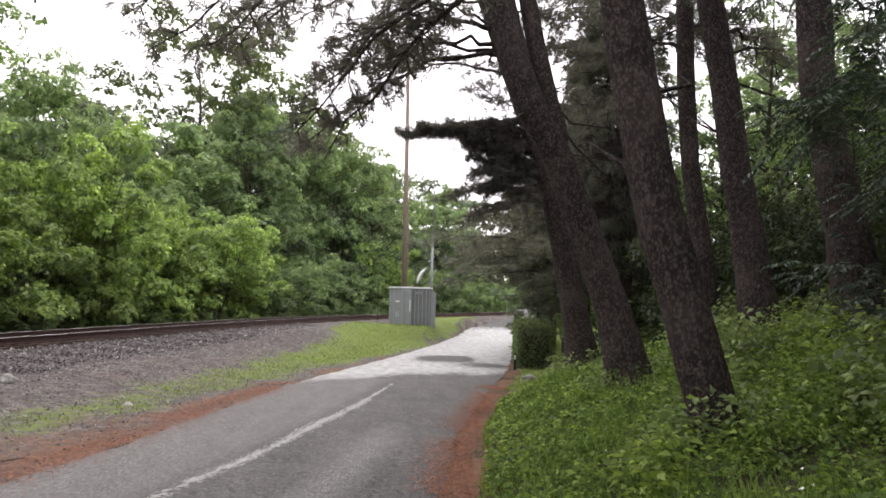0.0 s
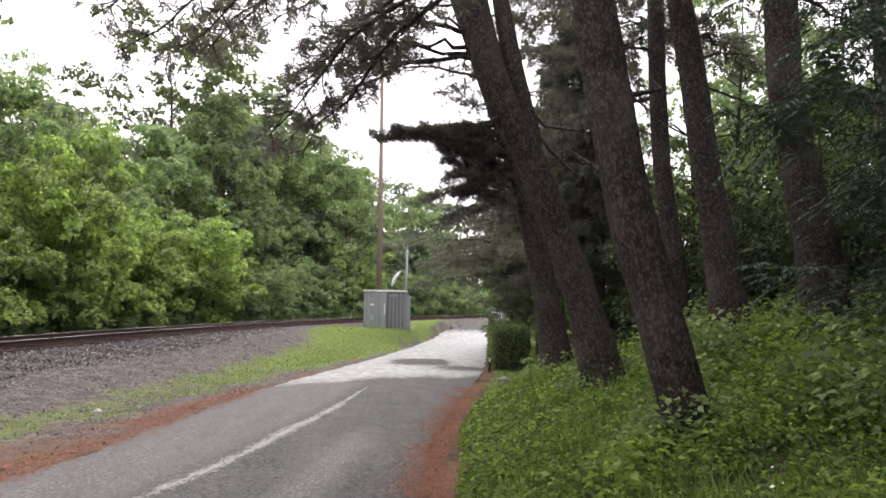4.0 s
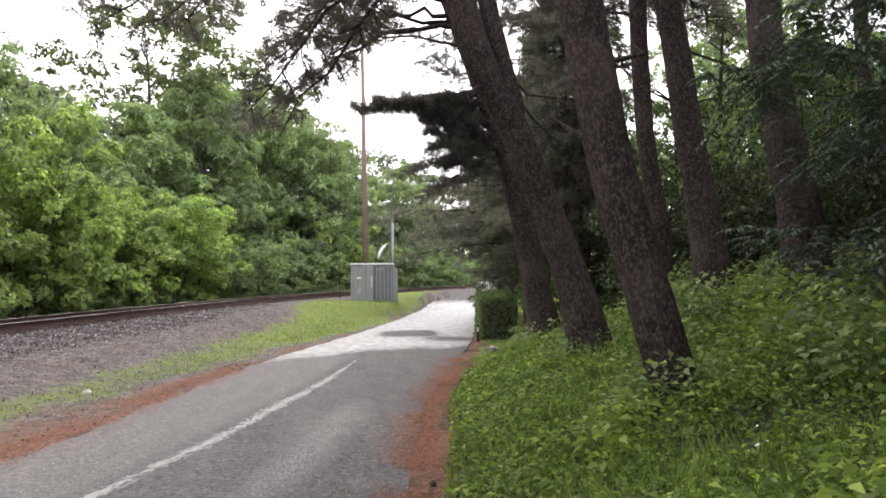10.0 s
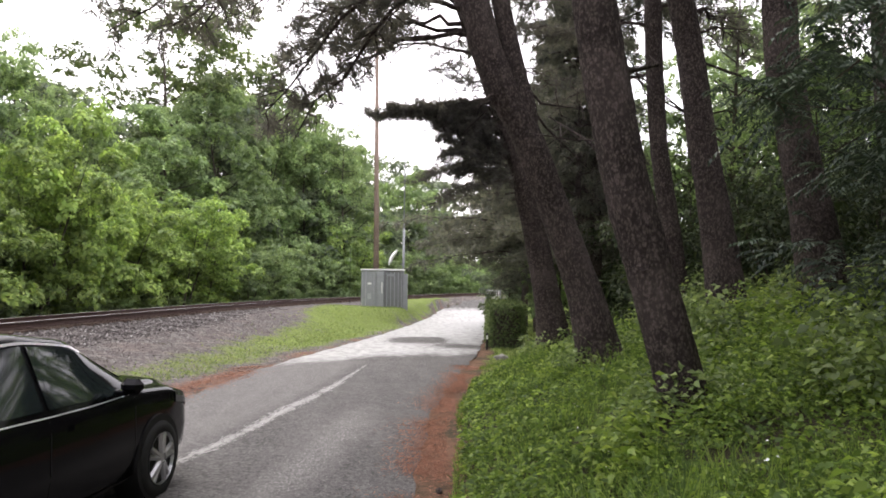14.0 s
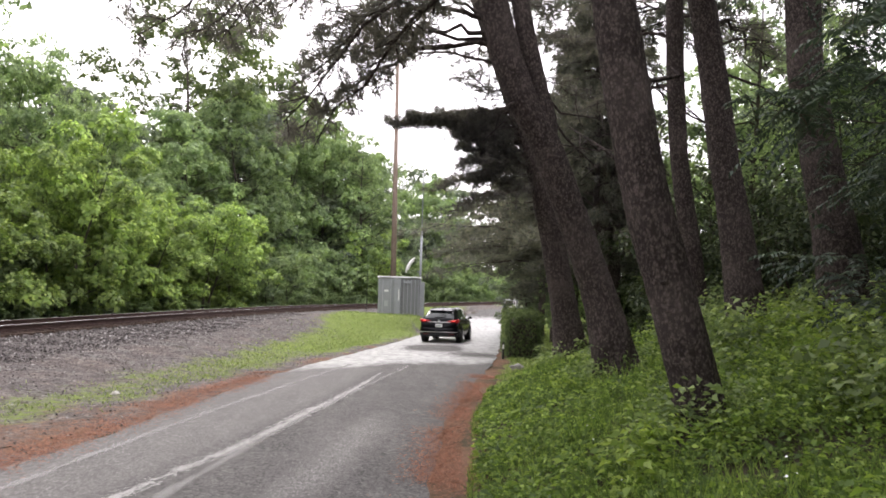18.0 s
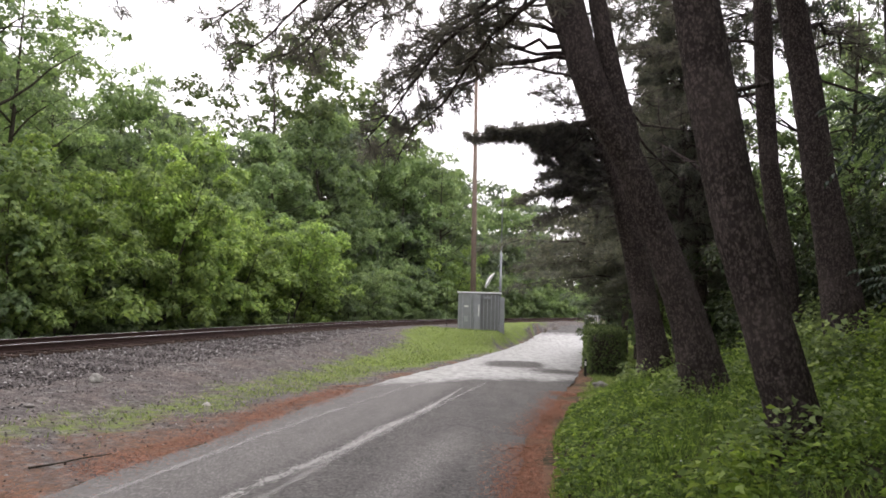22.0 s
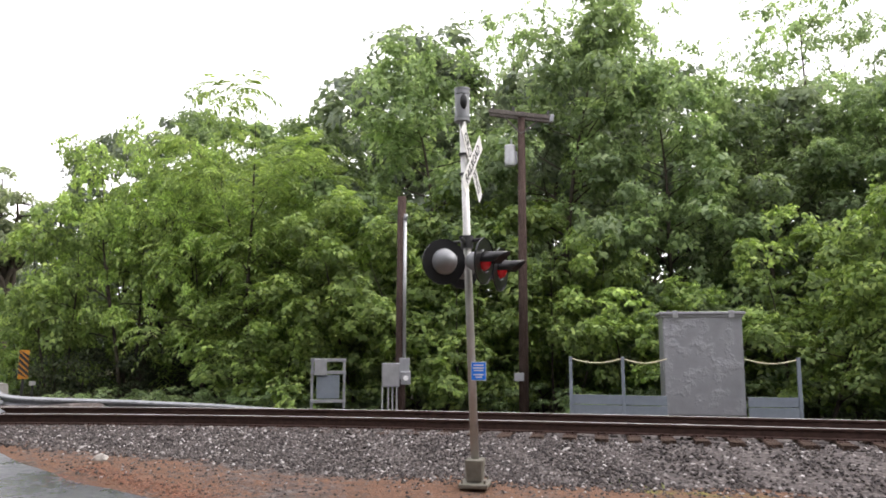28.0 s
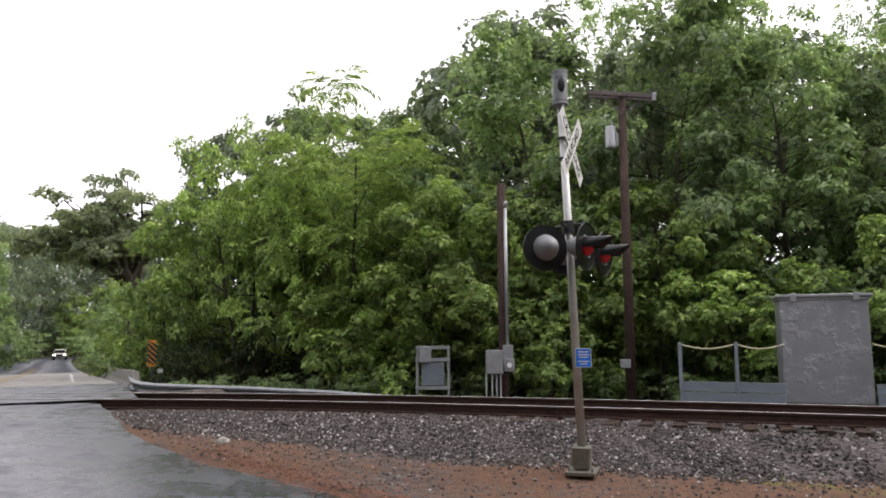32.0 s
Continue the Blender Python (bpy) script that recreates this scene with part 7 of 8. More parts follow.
def build_poles():
    b = at(103.5, 17.6, 0.1)
    t = thing("meter_pole", "short grey wooden pole with conduit, service boxes and meter", "utility pole", b, 13)
    part("pole", rod_bm((0, 0, -0.3), (0.02, 0, 5.6), 0.125, 0.105, 16), POLE_DARK, t, smooth=True)
    bm = bmesh.new()
    add_rod(bm, (0.13, 0.09, 1.65), (0.14, 0.085, 5.0), 0.042, None, 10)
    add_rod(bm, (0.14, 0.085, 5.0), (0.18, 0.11, 5.14), 0.055, 0.042, 10)
    part("conduit", bm, GALV, t, "bright steel conduit", smooth=True)
    bm = box_bm((0.17, -0.22, 1.27), (0.16, 0.42, 0.56), 0.012)
    box = part("service_box", bm, GALV_DULL, t, "flat grey service box")
    part("box_lid_seam", box_bm((0.253, -0.22, 1.27), (0.006, 0.38, 0.5), 0.0), GALV, box)
    part("meter_back", box_bm((0.16, 0.10, 1.42), (0.12, 0.24, 0.5), 0.01), GALV_DULL, t)
    part("meter_box", box_bm((0.2, 0.13, 1.2), (0.16, 0.24, 0.3), 0.012), GALV_DULL, t)
    part("meter_dial", rod_bm((0.28, 0.13, 1.2), (0.33, 0.13, 1.2), 0.06, 0.055, 16), WHITE_PAINT, t, "round glass-fronted meter")
    for y in (-0.08, -0.18, -0.28, -0.42):
        part("conduit_drop", rod_bm((0.17, y, -0.2), (0.17, y, 1.0), 0.024, None, 8), GALV, t)
    b = at(93.9, 19.6, -0.1)
    t = thing("transformer_pole", "brown wooden utility pole with crossarm and grey transformer", "utility pole", b, 4)
    part("pole", rod_bm((0, 0, -0.4), (0.0, 0.02, 8.6), 0.135, 0.1, 18), POLE_DARK, t, smooth=True)
    arm = part("crossarm", box_bm((0, 0, 0), (0.1, 1.8, 0.12), 0.008), POLE_GREY, t, "weathered grey crossarm", pose(0.16, 0, 8.5, -11, 0, -8))
    part("crossarm", box_bm((0, 0, 0), (0.1, 1.8, 0.12), 0.008), POLE_GREY, t, "weathered grey crossarm", pose(-0.14, 0, 8.5, -11, 0, -8))
    for y in (-0.8, -0.22, 0.75):
        part("insulator", rod_bm((0, y, 0.06), (0, y, 0.19), 0.035, 0.028, 8), DARK_STEEL, arm)
    part("cutout_fuse", box_bm((0.02, 0.88, -0.02), (0.1, 0.1, 0.22), 0.02), GALV_DULL, arm)
    for s in (-1, 1):
        part("brace", rod_bm((0.15, 0.0, 7.95), (0.17, 0.52 * s, 8.42 - 0.10 * s), 0.02, None, 6), POLE_GREY, t)
    bm = rod_bm((0.05, -0.30, 7.1), (0.05, -0.30, 7.6), 0.15, 0.15, 20)
    add_rod(bm, (0.05, -0.30, 7.6), (0.05, -0.30, 7.65), 0.165, 0.14, 20)
    add_rod(bm, (0.05, -0.30, 7.07), (0.05, -0.30, 7.13), 0.14, 0.155, 20)
    can = part("transformer", bm, GALV, t, "grey transformer can", smooth=False)
    part("bushing", rod_bm((0.1, -0.26, 7.62), (0.1, -0.26, 7.82), 0.032, 0.026, 8), GALV_DULL, can)
    part("bracket", box_bm((0.03, -0.17, 7.3), (0.08, 0.14, 0.36), 0.01), GALV_DULL, t)
    part("meter_box", box_bm((0.18, -0.12, 1.35), (0.12, 0.26, 0.22), 0.01), GALV_DULL, t)
    b = at(109.05, 20.0, 0.0)
    t = thing("equipment_rack", "open grey steel rack holding electrical boxes", "equipment rack", b, 19)
    for x in (-0.05, 0.45):
        for y in (-0.42, 0.42):
            part("leg", box_bm((x, y, 0.8), (0.06, 0.06, 1.8), 0.004), GALV_DULL, t)
    for z in (1.68, 1.36, 0.62):
        part("cross_bar", box_bm((0.48, 0, z), (0.05, 0.92, 0.09), 0.004), GALV_DULL, t)
    part("switch_box", box_bm((0.5, -0.2, 1.5), (0.2, 0.32, 0.42), 0.01), GALV, t)
    part("panel_box", box_bm((0.4, 0.0, 0.98), (0.2, 0.6, 0.6), 0.01), STEEL_BLUE, t)


def w_beam(name, pts, tops, parent, material, h=0.31):
    prof = [(-h / 2, 0.0), (-h * 0.36, 0.085), (-h * 0.24, 0.085), (-h * 0.04, 0.0), (h * 0.04, 0.0), (h * 0.24, 0.085), (h * 0.36, 0.085), (h / 2, 0.0)]
    p = curve_points(pts, 0.35)
    d = unit(np.gradient(p, axis=0))
    s = np.stack([d[:, 1], -d[:, 0]], 1)
    knots = np.array(pts)
    run = np.concatenate([[0], np.cumsum(np.linalg.norm(np.diff(knots, axis=0), axis=1))])
    along = np.concatenate([[0], np.cumsum(np.linalg.norm(np.diff(p, axis=0), axis=1))])
    v, f = [], []
    for q, e, z in zip(p, s, np.interp(along / along[-1], run / run[-1], tops) - h / 2):
        for a, b in prof:
            v.append((q[0] + e[0] * b, q[1] + e[1] * b, z + a))
        for a, b in prof[::-1]:
            v.append((q[0] + e[0] * (b - 0.006), q[1] + e[1] * (b - 0.006), z + a))
    n = 16
    for i in range(len(p) - 1):
        for j in range(n):
            k = (j + 1) % n
            f.append((i * n + j, i * n + k, i * n + n + k, i * n + n + j))
    return piece(name, mesh_from(name, v, f, material), parent)


def build_guardrail():
    t = thing("guardrail", "galvanised guardrail curving along the track from the bridge", "guardrail")
    pts = [at(131.25, 22.6).xy, at(131.0, 21.2).xy, at(129.8, 20.1).xy, at(127.6, 19.5).xy, at(123.1, 18.6).xy, at(116.9, 17.6).xy, at(112.0, 17.1).xy, at(108.0, 16.9).xy]
    tops = [0.95, 0.87, 0.85, 0.83, 0.80, 0.735, 0.64, 0.55]
    w_beam("beam", pts, tops, t, GALV_WORN)
    for q, z in zip(pts[1:], tops[1:]):
        part("post", box_bm((q[0] - 0.14, q[1] - 0.06, z - 0.5), (0.12, 0.15, 0.95), 0.01), POLE_GREY, t)
    t = thing("guardrail", "low galvanised guardrail beyond the crossing mast", "guardrail")
    pts = [at(146.9, 28.8).xy, at(149.5, 29.0).xy, at(151.5, 29.4).xy, at(153, 30.5).xy]
    w_beam("beam", pts, [0.72] * 4, t, GALV)
    for q in pts[1:]:
        part("post", box_bm((q[0], q[1] - 0.15, 0.3), (0.12, 0.15, 0.9), 0.01), POLE_GREY, t)


def barrier(label, a, b, za, zb, h, material, turn):
    """A concrete parapet of cast panels with a sloped foot."""
    t = thing("bridge_parapet", label, "parapet")
    d = b - a
    n = max(3, int(d.length / 2.0))
    ang = math.degrees(math.atan2(d.y, d.x))
    for k in range(n):
        bm = bmesh.new()
        ln = d.length / n - 0.02
        prof = [(-0.24, 0), (0.24, 0), (0.24, 0.08), (0.12, 0.3), (0.09, h), (-0.09, h), (-0.12, 0.3), (-0.24, 0.08)]
        ends = [[bm.verts.new((x, y, z + 0.01 * math.sin(k * 3 + i))) for i, (y, z) in enumerate(prof)] for x in (-ln / 2, ln / 2)]
        for j in range(8):
            i = (j + 1) % 8
            bm.faces.new((ends[0][j], ends[0][i], ends[1][i], ends[1][j]))
        bm.faces.new(ends[0][::-1])
        bm.faces.new(ends[1])
        c = a + d * ((k + 0.5) / n)
        z = za + (zb - za) * (k + 0.5) / n
        slope = math.degrees(math.atan2(zb - za, d.length))
        part("panel", bm, material, t, "", pose(c.x, c.y, z, 0, -slope, ang))
    return t


def striped_marker(az, d, z0, z1, w, flip):
    p = at(az, d, 0)
    t = thing("hazard_marker", "amber and black striped hazard marker on a post", "road sign", (p.x, p.y, 0), az + 180)
    h = z1 - z0
    part("post", box_bm((0, -0.03, (z1 + 0.0) / 2 - 0.2), (0.06, 0.04, z1 + 0.4), 0.004), DARK_STEEL, t)
    board = part("board", box_bm((0, 0, (z0 + z1) / 2), (w, 0.01, h), 0.0), ORANGE, t)
    n = 5
    for k in range(n):
        bm = bmesh.new()
        c = z0 + h * (k + 0.5) / n
        s = (w * 0.5) * (1 if flip else -1)
        q = [(-w / 2, c - s - h * 0.062), (w / 2, c + s - h * 0.062), (w / 2, c + s + h * 0.062), (-w / 2, c - s + h * 0.062)]
        q = [(x, min(max(z, z0 + 0.002), z1 - 0.002)) for x, z in q]
        bm.faces.new([bm.verts.new((x, 0.0085, z)) for x, z in q])
        r = bmesh.ops.extrude_face_region(bm, geom=bm.faces[:])
        bmesh.ops.translate(bm, vec=(0, 0.003, 0), verts=[v for v in r["geom"] if isinstance(v, bmesh.types.BMVert)])
        part("stripe", bm, INK, board)


def build_bridge():
    barrier("grey stained concrete bridge parapet", at(131.0, 22.0), at(133.28, 50.0), 0.48, -0.44, 0.6, CONCRETE, 0)
    barrier("whitewashed, stained concrete bridge parapet", at(147.0, 29.5), at(141.5, 46.0), 0.22, -0.25, 0.64, CONCRETE_OLD, 0)
    for az, d, z0, z1, label in ((133.05, 50.5, -0.5, 0.92, "narrow white painted concrete end post"), (141.55, 46.4, -0.4, 0.8, "white end post with a rusty edge")):
        p = at(az, d)
        t = thing("end_post", label, "post", (p.x, p.y, z0), az)
        part("shaft", box_bm((0, 0, (z1 - z0) / 2), (0.3, 0.3, z1 - z0), 0.03), CONCRETE_OLD, t)
        part("cap", box_bm((0, 0, z1 - z0 + 0.02), (0.25, 0.25, 0.06), 0.02), CONCRETE_OLD, t)
    striped_marker(129.95, 23.6, 1.12, 1.92, 0.25, True)
    striped_marker(147.55, 28.0, 0.92, 1.66, 0.26, False)
    p = at(129.35, 24.4)
    t = thing("small_sign", "small white sign board low on a dark stake", "road sign", (p.x, p.y, 0.3), 129.35 + 180)
    part("stake", box_bm((0, -0.02, 0.35), (0.05, 0.03, 0.8), 0.004), DARK_STEEL, t)
    part("board", box_bm((0, 0, 0.66), (0.17, 0.012, 0.12), 0.0), ALU, t)
    # leaning flexible post on the far side of the crossing
    p = at(134.85, 24.5)
    t = thing("delineator_post", "leaning white flexible road post", "road post", (p.x, p.y, 0.42), 136)
    part("post", box_bm((0, 0, 0.26), (0.09, 0.04, 0.5), 0.012), WHITE_PAINT, t, "", pose(0, 0, 0, 0, -16, 0))
    part("foot", box_bm((0, 0, 0.02), (0.3, 0.3, 0.05), 0.012), DARK_STEEL, t)
    # yield-type sign seen from behind, far down the road
    p = at(139.1, 75)
    t = thing("road_sign", "grey back of a small road sign on a post", "road sign", (p.x, p.y, -1.2), 139)
    part("post", rod_bm((0, 0, 0), (0, 0, 2.3), 0.035, None, 8), GALV_DULL, t)
    part("plate", box_bm((0, 0.04, 2.2), (0.72, 0.01, 0.72), 0.0), GALV, t, "", pose(0, 0, 0))
    # worn centre lines on the deck
    for off in (3.35, 3.62):
        v, f = [], []
        ss = np.arange(2.5, 60, 1.5)
        for s in ss:
            for e in (-0.06, 0.06):
                q = BR_START + BR_DIR * float(s) + BR_LEFT * (off + e - bend_at(s))
                v.append((q.x, q.y, bridge_z(s) + 0.062))
        f = [(2 * i, 2 * i + 1, 2 * i + 3, 2 * i + 2) for i in range(len(ss) - 1)]
        tagged(piece("road_line", mesh_from("road_line", v, f, YELLOW_LINE)), "worn yellow centre line on the bridge road", "road marking", kind="structure")


def build_cantilever():
    b = at(149.0, 26.0, 0.5)
    d = -BR_LEFT
    ang = math.degrees(math.atan2(d.y, d.x))
    t = thing("cantilever_signal", "tall galvanised cantilever signal reaching over the crossing", "crossing signal", b, ang)
    part("mast", rod_bm((0, 0, 0), (0, 0, 5.45), 0.12, 0.105, 18), GALV, t, smooth=True)
    part("base", box_bm((0, 0, 0.1), (0.6, 0.6, 0.3), 0.03), CONCRETE, t)
    part("side_mast", rod_bm((-0.30, 0, 0), (-0.27, 0, 5.35), 0.075, 0.065, 12), GALV_DULL, t, smooth=True)
    for z in np.arange(0.5, 5.3, 0.62):
        part("ladder_rung", rod_bm((-0.29, 0, z), (0, 0, z), 0.02, None, 6), GALV_DULL, t)
    part("control_box", box_bm((0, -0.2, 1.35), (0.32, 0.2, 0.6), 0.015), GALV_DULL, t)
    part("mast_top", rod_bm((0.02, 0, 5.4), (0.02, 0, 5.75), 0.05, 0.05, 10), GALV_DULL, t)
    for y in (-0.2, 0.2):
        for z in (4.95, 4.27):
            part("chord", rod_bm((-0.4, y, z), (3.5, y, z - 0.02), 0.038, None, 10), GALV, t)
        for k, x in enumerate((0.2, 0.62, 1.5, 2.4)):
            part("strut", rod_bm((x, y, 4.27), (x, y, 4.95), 0.022, None, 8), GALV, t)
            if k in (1, 2):
                part("diagonal", rod_bm((x + 0.1, y, 4.9), (x + 0.85, y, 4.3), 0.02, None, 8), GALV, t)
    part("walkway", box_bm((1.7, 0, 4.2), (3.6, 0.46, 0.04), 0.0), GALV_DULL, t)
    smaller = Matrix.Diagonal((0.82, 0.82, 0.82, 1))
    for x in (2.66, 3.22):
        signal_head(t, pose(x, -0.3, 4.6, 0, 0, 186) @ smaller, DARK_LENS)
    for x in (-0.27, 0.42):
        signal_head(t, pose(x, -0.26, 1.98, 0, 0, 186) @ smaller, DARK_LENS)
    part("signal_arm", rod_bm((-0.5, 0.14, 2.05), (0.5, 0.14, 2.05), 0.025, None, 8), GALV_DULL, t)
    for x, z in ((0.16, 3.4), (1.45, 4.62)):
        for ang2 in (45, -45):
            part("crossbuck_blade", box_bm((0, 0, 0), (0.95, 0.006, 0.17), 0.0), ALU, t, "bare metal back of a crossbuck", pose(x, 0.24 + 0.01 * (ang2 > 0), z, 0, ang2, 0))


def build_lane_things():
    # equipment housing, dish and poles far up the lane
    b = at(2.55, 47, 0.40)
    t = thing("signal_housing", "grey ribbed metal signal housing on the grass", "cabinet", b, 2)
    part("bay", box_bm((-0.72, 0, 0.84), (1.12, 1.5, 2.88), 0.03), GALV_DULL, t)
    part("bay", box_bm((0.62, 0, 0.84), (1.5, 1.5, 2.88), 0.03), STEEL_DULL, t, "darker ribbed bay")
    bm = bmesh.new()
    add_box(bm, (-0.72, 0, 2.33), (1.24, 1.7, 0.09), None, 0.02)
    add_box(bm, (0.66, 0, 2.33), (1.66, 1.7, 0.09), None, 0.02)
    part("roof", bm, WHITE_PAINT, t, "pale roof")
    for x in (-1.22, -0.98, -0.46, 0.36, 0.60, 0.84, 1.08, 1.30):
        part("rib", box_bm((x, -0.765, 0.95), (0.035, 0.03, 2.5), 0.006), GALV, t)
    part("side_box", box_bm((1.52, -0.2, 0.72), (0.34, 0.9, 2.7), 0.02), GALV_DULL, t)
    part("vent_hood", box_bm((0.6, -0.8, 2.0), (0.5, 0.08, 0.16), 0.02), GALV_DULL, t)
    part("seam_strip", box_bm((-0.05, -0.86, 0.84), (0.42, 0.22, 2.8), 0.015), GALV_DULL, t)
    part("label_plate", box_bm((-0.75, -0.765, 1.45), (0.26, 0.012, 0.12), 0.0), WHITE_SIGN, t)
    part("label_plate", box_bm((-0.75, -0.765, 0.65), (0.22, 0.012, 0.34), 0.0), GALV, t)
    part("label_plate", box_bm((0.05, -0.977, 1.2), (0.06, 0.012, 0.7), 0.0), WHITE_SIGN, t)
    b = at(0.85, 48.5, 0.3)
    t = thing("antenna_mast", "thin grey mast with a white dish near its foot", "antenna", b)
    part("mast", rod_bm((0, 0, 0), (0.02, 0, 5.6), 0.085, 0.07, 12), GALV_DULL, t, smooth=True)
    part("upper_mast", rod_bm((0.02, 0, 5.6), (0.05, 0, 12.3), 0.045, 0.022, 10), GALV_DULL, t, smooth=True)
    bm = bmesh.new()
    v = bmesh.ops.create_uvsphere(bm, u_segments=24, v_segments=12, radius=0.62)["verts"]
    bmesh.ops.delete(bm, geom=[q for q in v if q.co.x < 0.36], context="VERTS")
    bmesh.ops.scale(bm, vec=(0.8, 1, 1.15), verts=bm.verts)
    bmesh.ops.solidify(bm, geom=bm.faces[:], thickness=0.02)
    part("dish", bm, WHITE_PAINT, t, "white dish tipped upward", pose(-0.35, -0.3, 3.1, 0, -30, 176) @ Matrix.Scale(1.15, 4), True)
    part("dish_arm", rod_bm((-0.2, -0.2, 2.9), (0, 0, 2.7), 0.03, None, 8), GALV_DULL, t)
    b = at(5.0, 47.5, 0.5)
    t = thing("whip_antenna", "thin dark whip aerial beside the signal housing", "antenna", b)
    part("rod", rod_bm((0, 0, 0), (0, 0, 4.1), 0.02, 0.008, 6), DARK_STEEL, t)
    b = at(2.95, 50, 0.3)
    t = thing("utility_pole", "tall reddish-brown wooden utility pole behind the housing", "utility pole", b)
    part("pole", rod_bm((0, 0, -0.2), (-0.18, 0, 18.6), 0.21, 0.11, 16), POLE_WOOD, t, smooth=True)
    part("step_bracket", rod_bm((0, -0.15, 13.0), (0.5, -0.15, 13.2), 0.03, None, 6), DARK_STEEL, t)
    # small white gate at the drive beyond the hedge
    b = at(-6.3, 62, 0.0)
    t = thing("garden_gate", "small white slatted gate beyond the hedge", "gate", (b.x, b.y, float(ground_z(b.x, b.y))), -6)
    for x in (-0.6, 0.6):
        part("post", box_bm((x, 0, 0.5), (0.1, 0.1, 1.3), 0.01), GALV_DULL, t)
    for z in (0.25, 0.95):
        part("rail", box_bm((0, 0, z), (1.1, 0.04, 0.07), 0.006), WHITE_PAINT, t)
    for k in range(6):
        part("slat", box_bm((-0.45 + 0.18 * k, 0.03, 0.6), (0.07, 0.02, 0.9), 0.004), WHITE_PAINT, t)
    # reflector post and stone by the hedge
    t = thing("marker_post", "short black marker post with a white reflector", "post", (2.5, 24.5, float(ground_z(2.5, 24.5)) - 0.02))
    part("stake", box_bm((0, 0, 0.27), (0.08, 0.05, 0.6), 0.008), BLACK, t)
    part("reflector", box_bm((0, -0.03, 0.42), (0.06, 0.012, 0.14), 0.0), WHITE_SIGN, t)


def rock(label, x, y, size, seed, mat=None, sink=0.25):
    r = np.random.default_rng(seed)
    bm = bmesh.new()
    v = bmesh.ops.create_icosphere(bm, subdivisions=3, radius=1.0)["verts"]
    for q in bm.verts:
        n = noise.noise(q.co * 1.3 + Vector((seed, 0, 0))) * 0.35 + noise.noise(q.co * 4 + Vector((0, seed, 0))) * 0.08
        q.co *= 1 + n
        q.co = Vector((q.co.x * size[0], q.co.y * size[1], q.co.z * size[2]))
    me = bpy.data.meshes.new("stone")
    bm.to_mesh(me)
    bm.free()
    me.materials.append(mat or ROCK)
    z = float(ground_z(x, y))
    tagged(piece("stone", me, None, pose(x, y, z + size[2] * (1 - sink) * 0.6, 0, 0, r.uniform(0, 360))), label, "stone")


def build_stones():
    rock("rounded grey field stone at the lawn's edge", 2.45, 20.0, (0.22, 0.16, 0.11), 3)
    rock("pale angular rock lying on the ballast", -8.15, 13.8, (0.17, 0.12, 0.11), 8, CONCRETE)
    rock("small pale stone in the verge", -5.6, 13.2, (0.1, 0.07, 0.05), 12, CONCRETE_OLD)
    rock("small pale stone on the gravel", -8.9, -6.2, (0.09, 0.07, 0.06), 13, CONCRETE_OLD)
    rock("flat stone on the gravel shoulder", -6.9, 8.2, (0.1, 0.08, 0.04), 14)
    rock("flat stone on the gravel shoulder", -7.6, 11.0, (0.09, 0.07, 0.04), 15)
    r = np.random.default_rng(8)
    for x, y, ln, a in ((-7.4, 2.6, 0.9, 20), (-7.9, 1.6, 0.6, 5), (-5.2, 8.4, 1.0, 60)):
        pts = [(-ln / 2 + ln * k / 5, r.normal() * 0.03, 0.012 + abs(r.normal()) * 0.01, 0.012 * (1.2 - k / 6)) for k in range(6)]
        v, f = tubes([pts], 6)
        tagged(piece("fallen_twig", mesh_from("fallen_twig", v, f, BARK_WOODS, True), None, pose(x, y, float(ground_z(x, y)) + 0.004, 0, 0, a)), "dark fallen twig on the pine needles", "twig")
    bm = bmesh.new()
    v = bmesh.ops.create_uvsphere(bm, u_segments=10, v_segments=8, radius=0.035)["verts"]
    bmesh.ops.scale(bm, vec=(1, 1.3, 0.9), verts=v)
    me = bpy.data.meshes.new("pine_cone")
    bm.to_mesh(me)
    bm.free()
    me.materials.append(BARK_PINE)
    tagged(piece("pine_cone", me, None, pose(0.27, 7.1, float(ground_z(0.27, 7.1)) + 0.03)), "small dark pine cone on the verge", "pine cone")


build_crossing_signal()
build_equipment_cabinet()
build_poles()
build_guardrail()
build_bridge()
build_cantilever()
build_lane_things()
build_stones()

# ---- vehicles ----
def car_paint():
    m = Mat("black_car_paint", 0.1, 0.0, 0.07)
    n = m.noise(40, 3)
    m.color(m.mix(n, (0.004, 0.004, 0.005), (0.007, 0.007, 0.008)))
    m.b.inputs["Coat Weight"].default_value = 0.1
    m.b.inputs["Coat Roughness"].default_value = 0.02
    return m.m


PAINT = car_paint()
GLASS_DARK = painted("tinted_glass", (0.014, 0.02, 0.021), 0.04, 0.0, 0.1, 3, 0.6, 0.0)
TYRE = painted("tyre_rubber", (0.018, 0.018, 0.018), 0.85, 0, 0.2, 12)
ALLOY = painted("alloy_wheel", (0.5, 0.5, 0.51), 0.35, 0.8, 0.06, 5)
CHROME = painted("chrome_trim", (0.85, 0.85, 0.85), 0.3, 0.7, 0.04, 5)
PLASTIC = painted("black_plastic", (0.009, 0.009, 0.0095), 0.75, 0, 0.15, 12)


def glow(name, color, strength):
    m = Mat(name, 0.3)
    m.color(color)
    m.b.inputs["Emission Color"].default_value = (*color, 1)
    m.b.inputs["Emission Strength"].default_value = strength
    return m.m


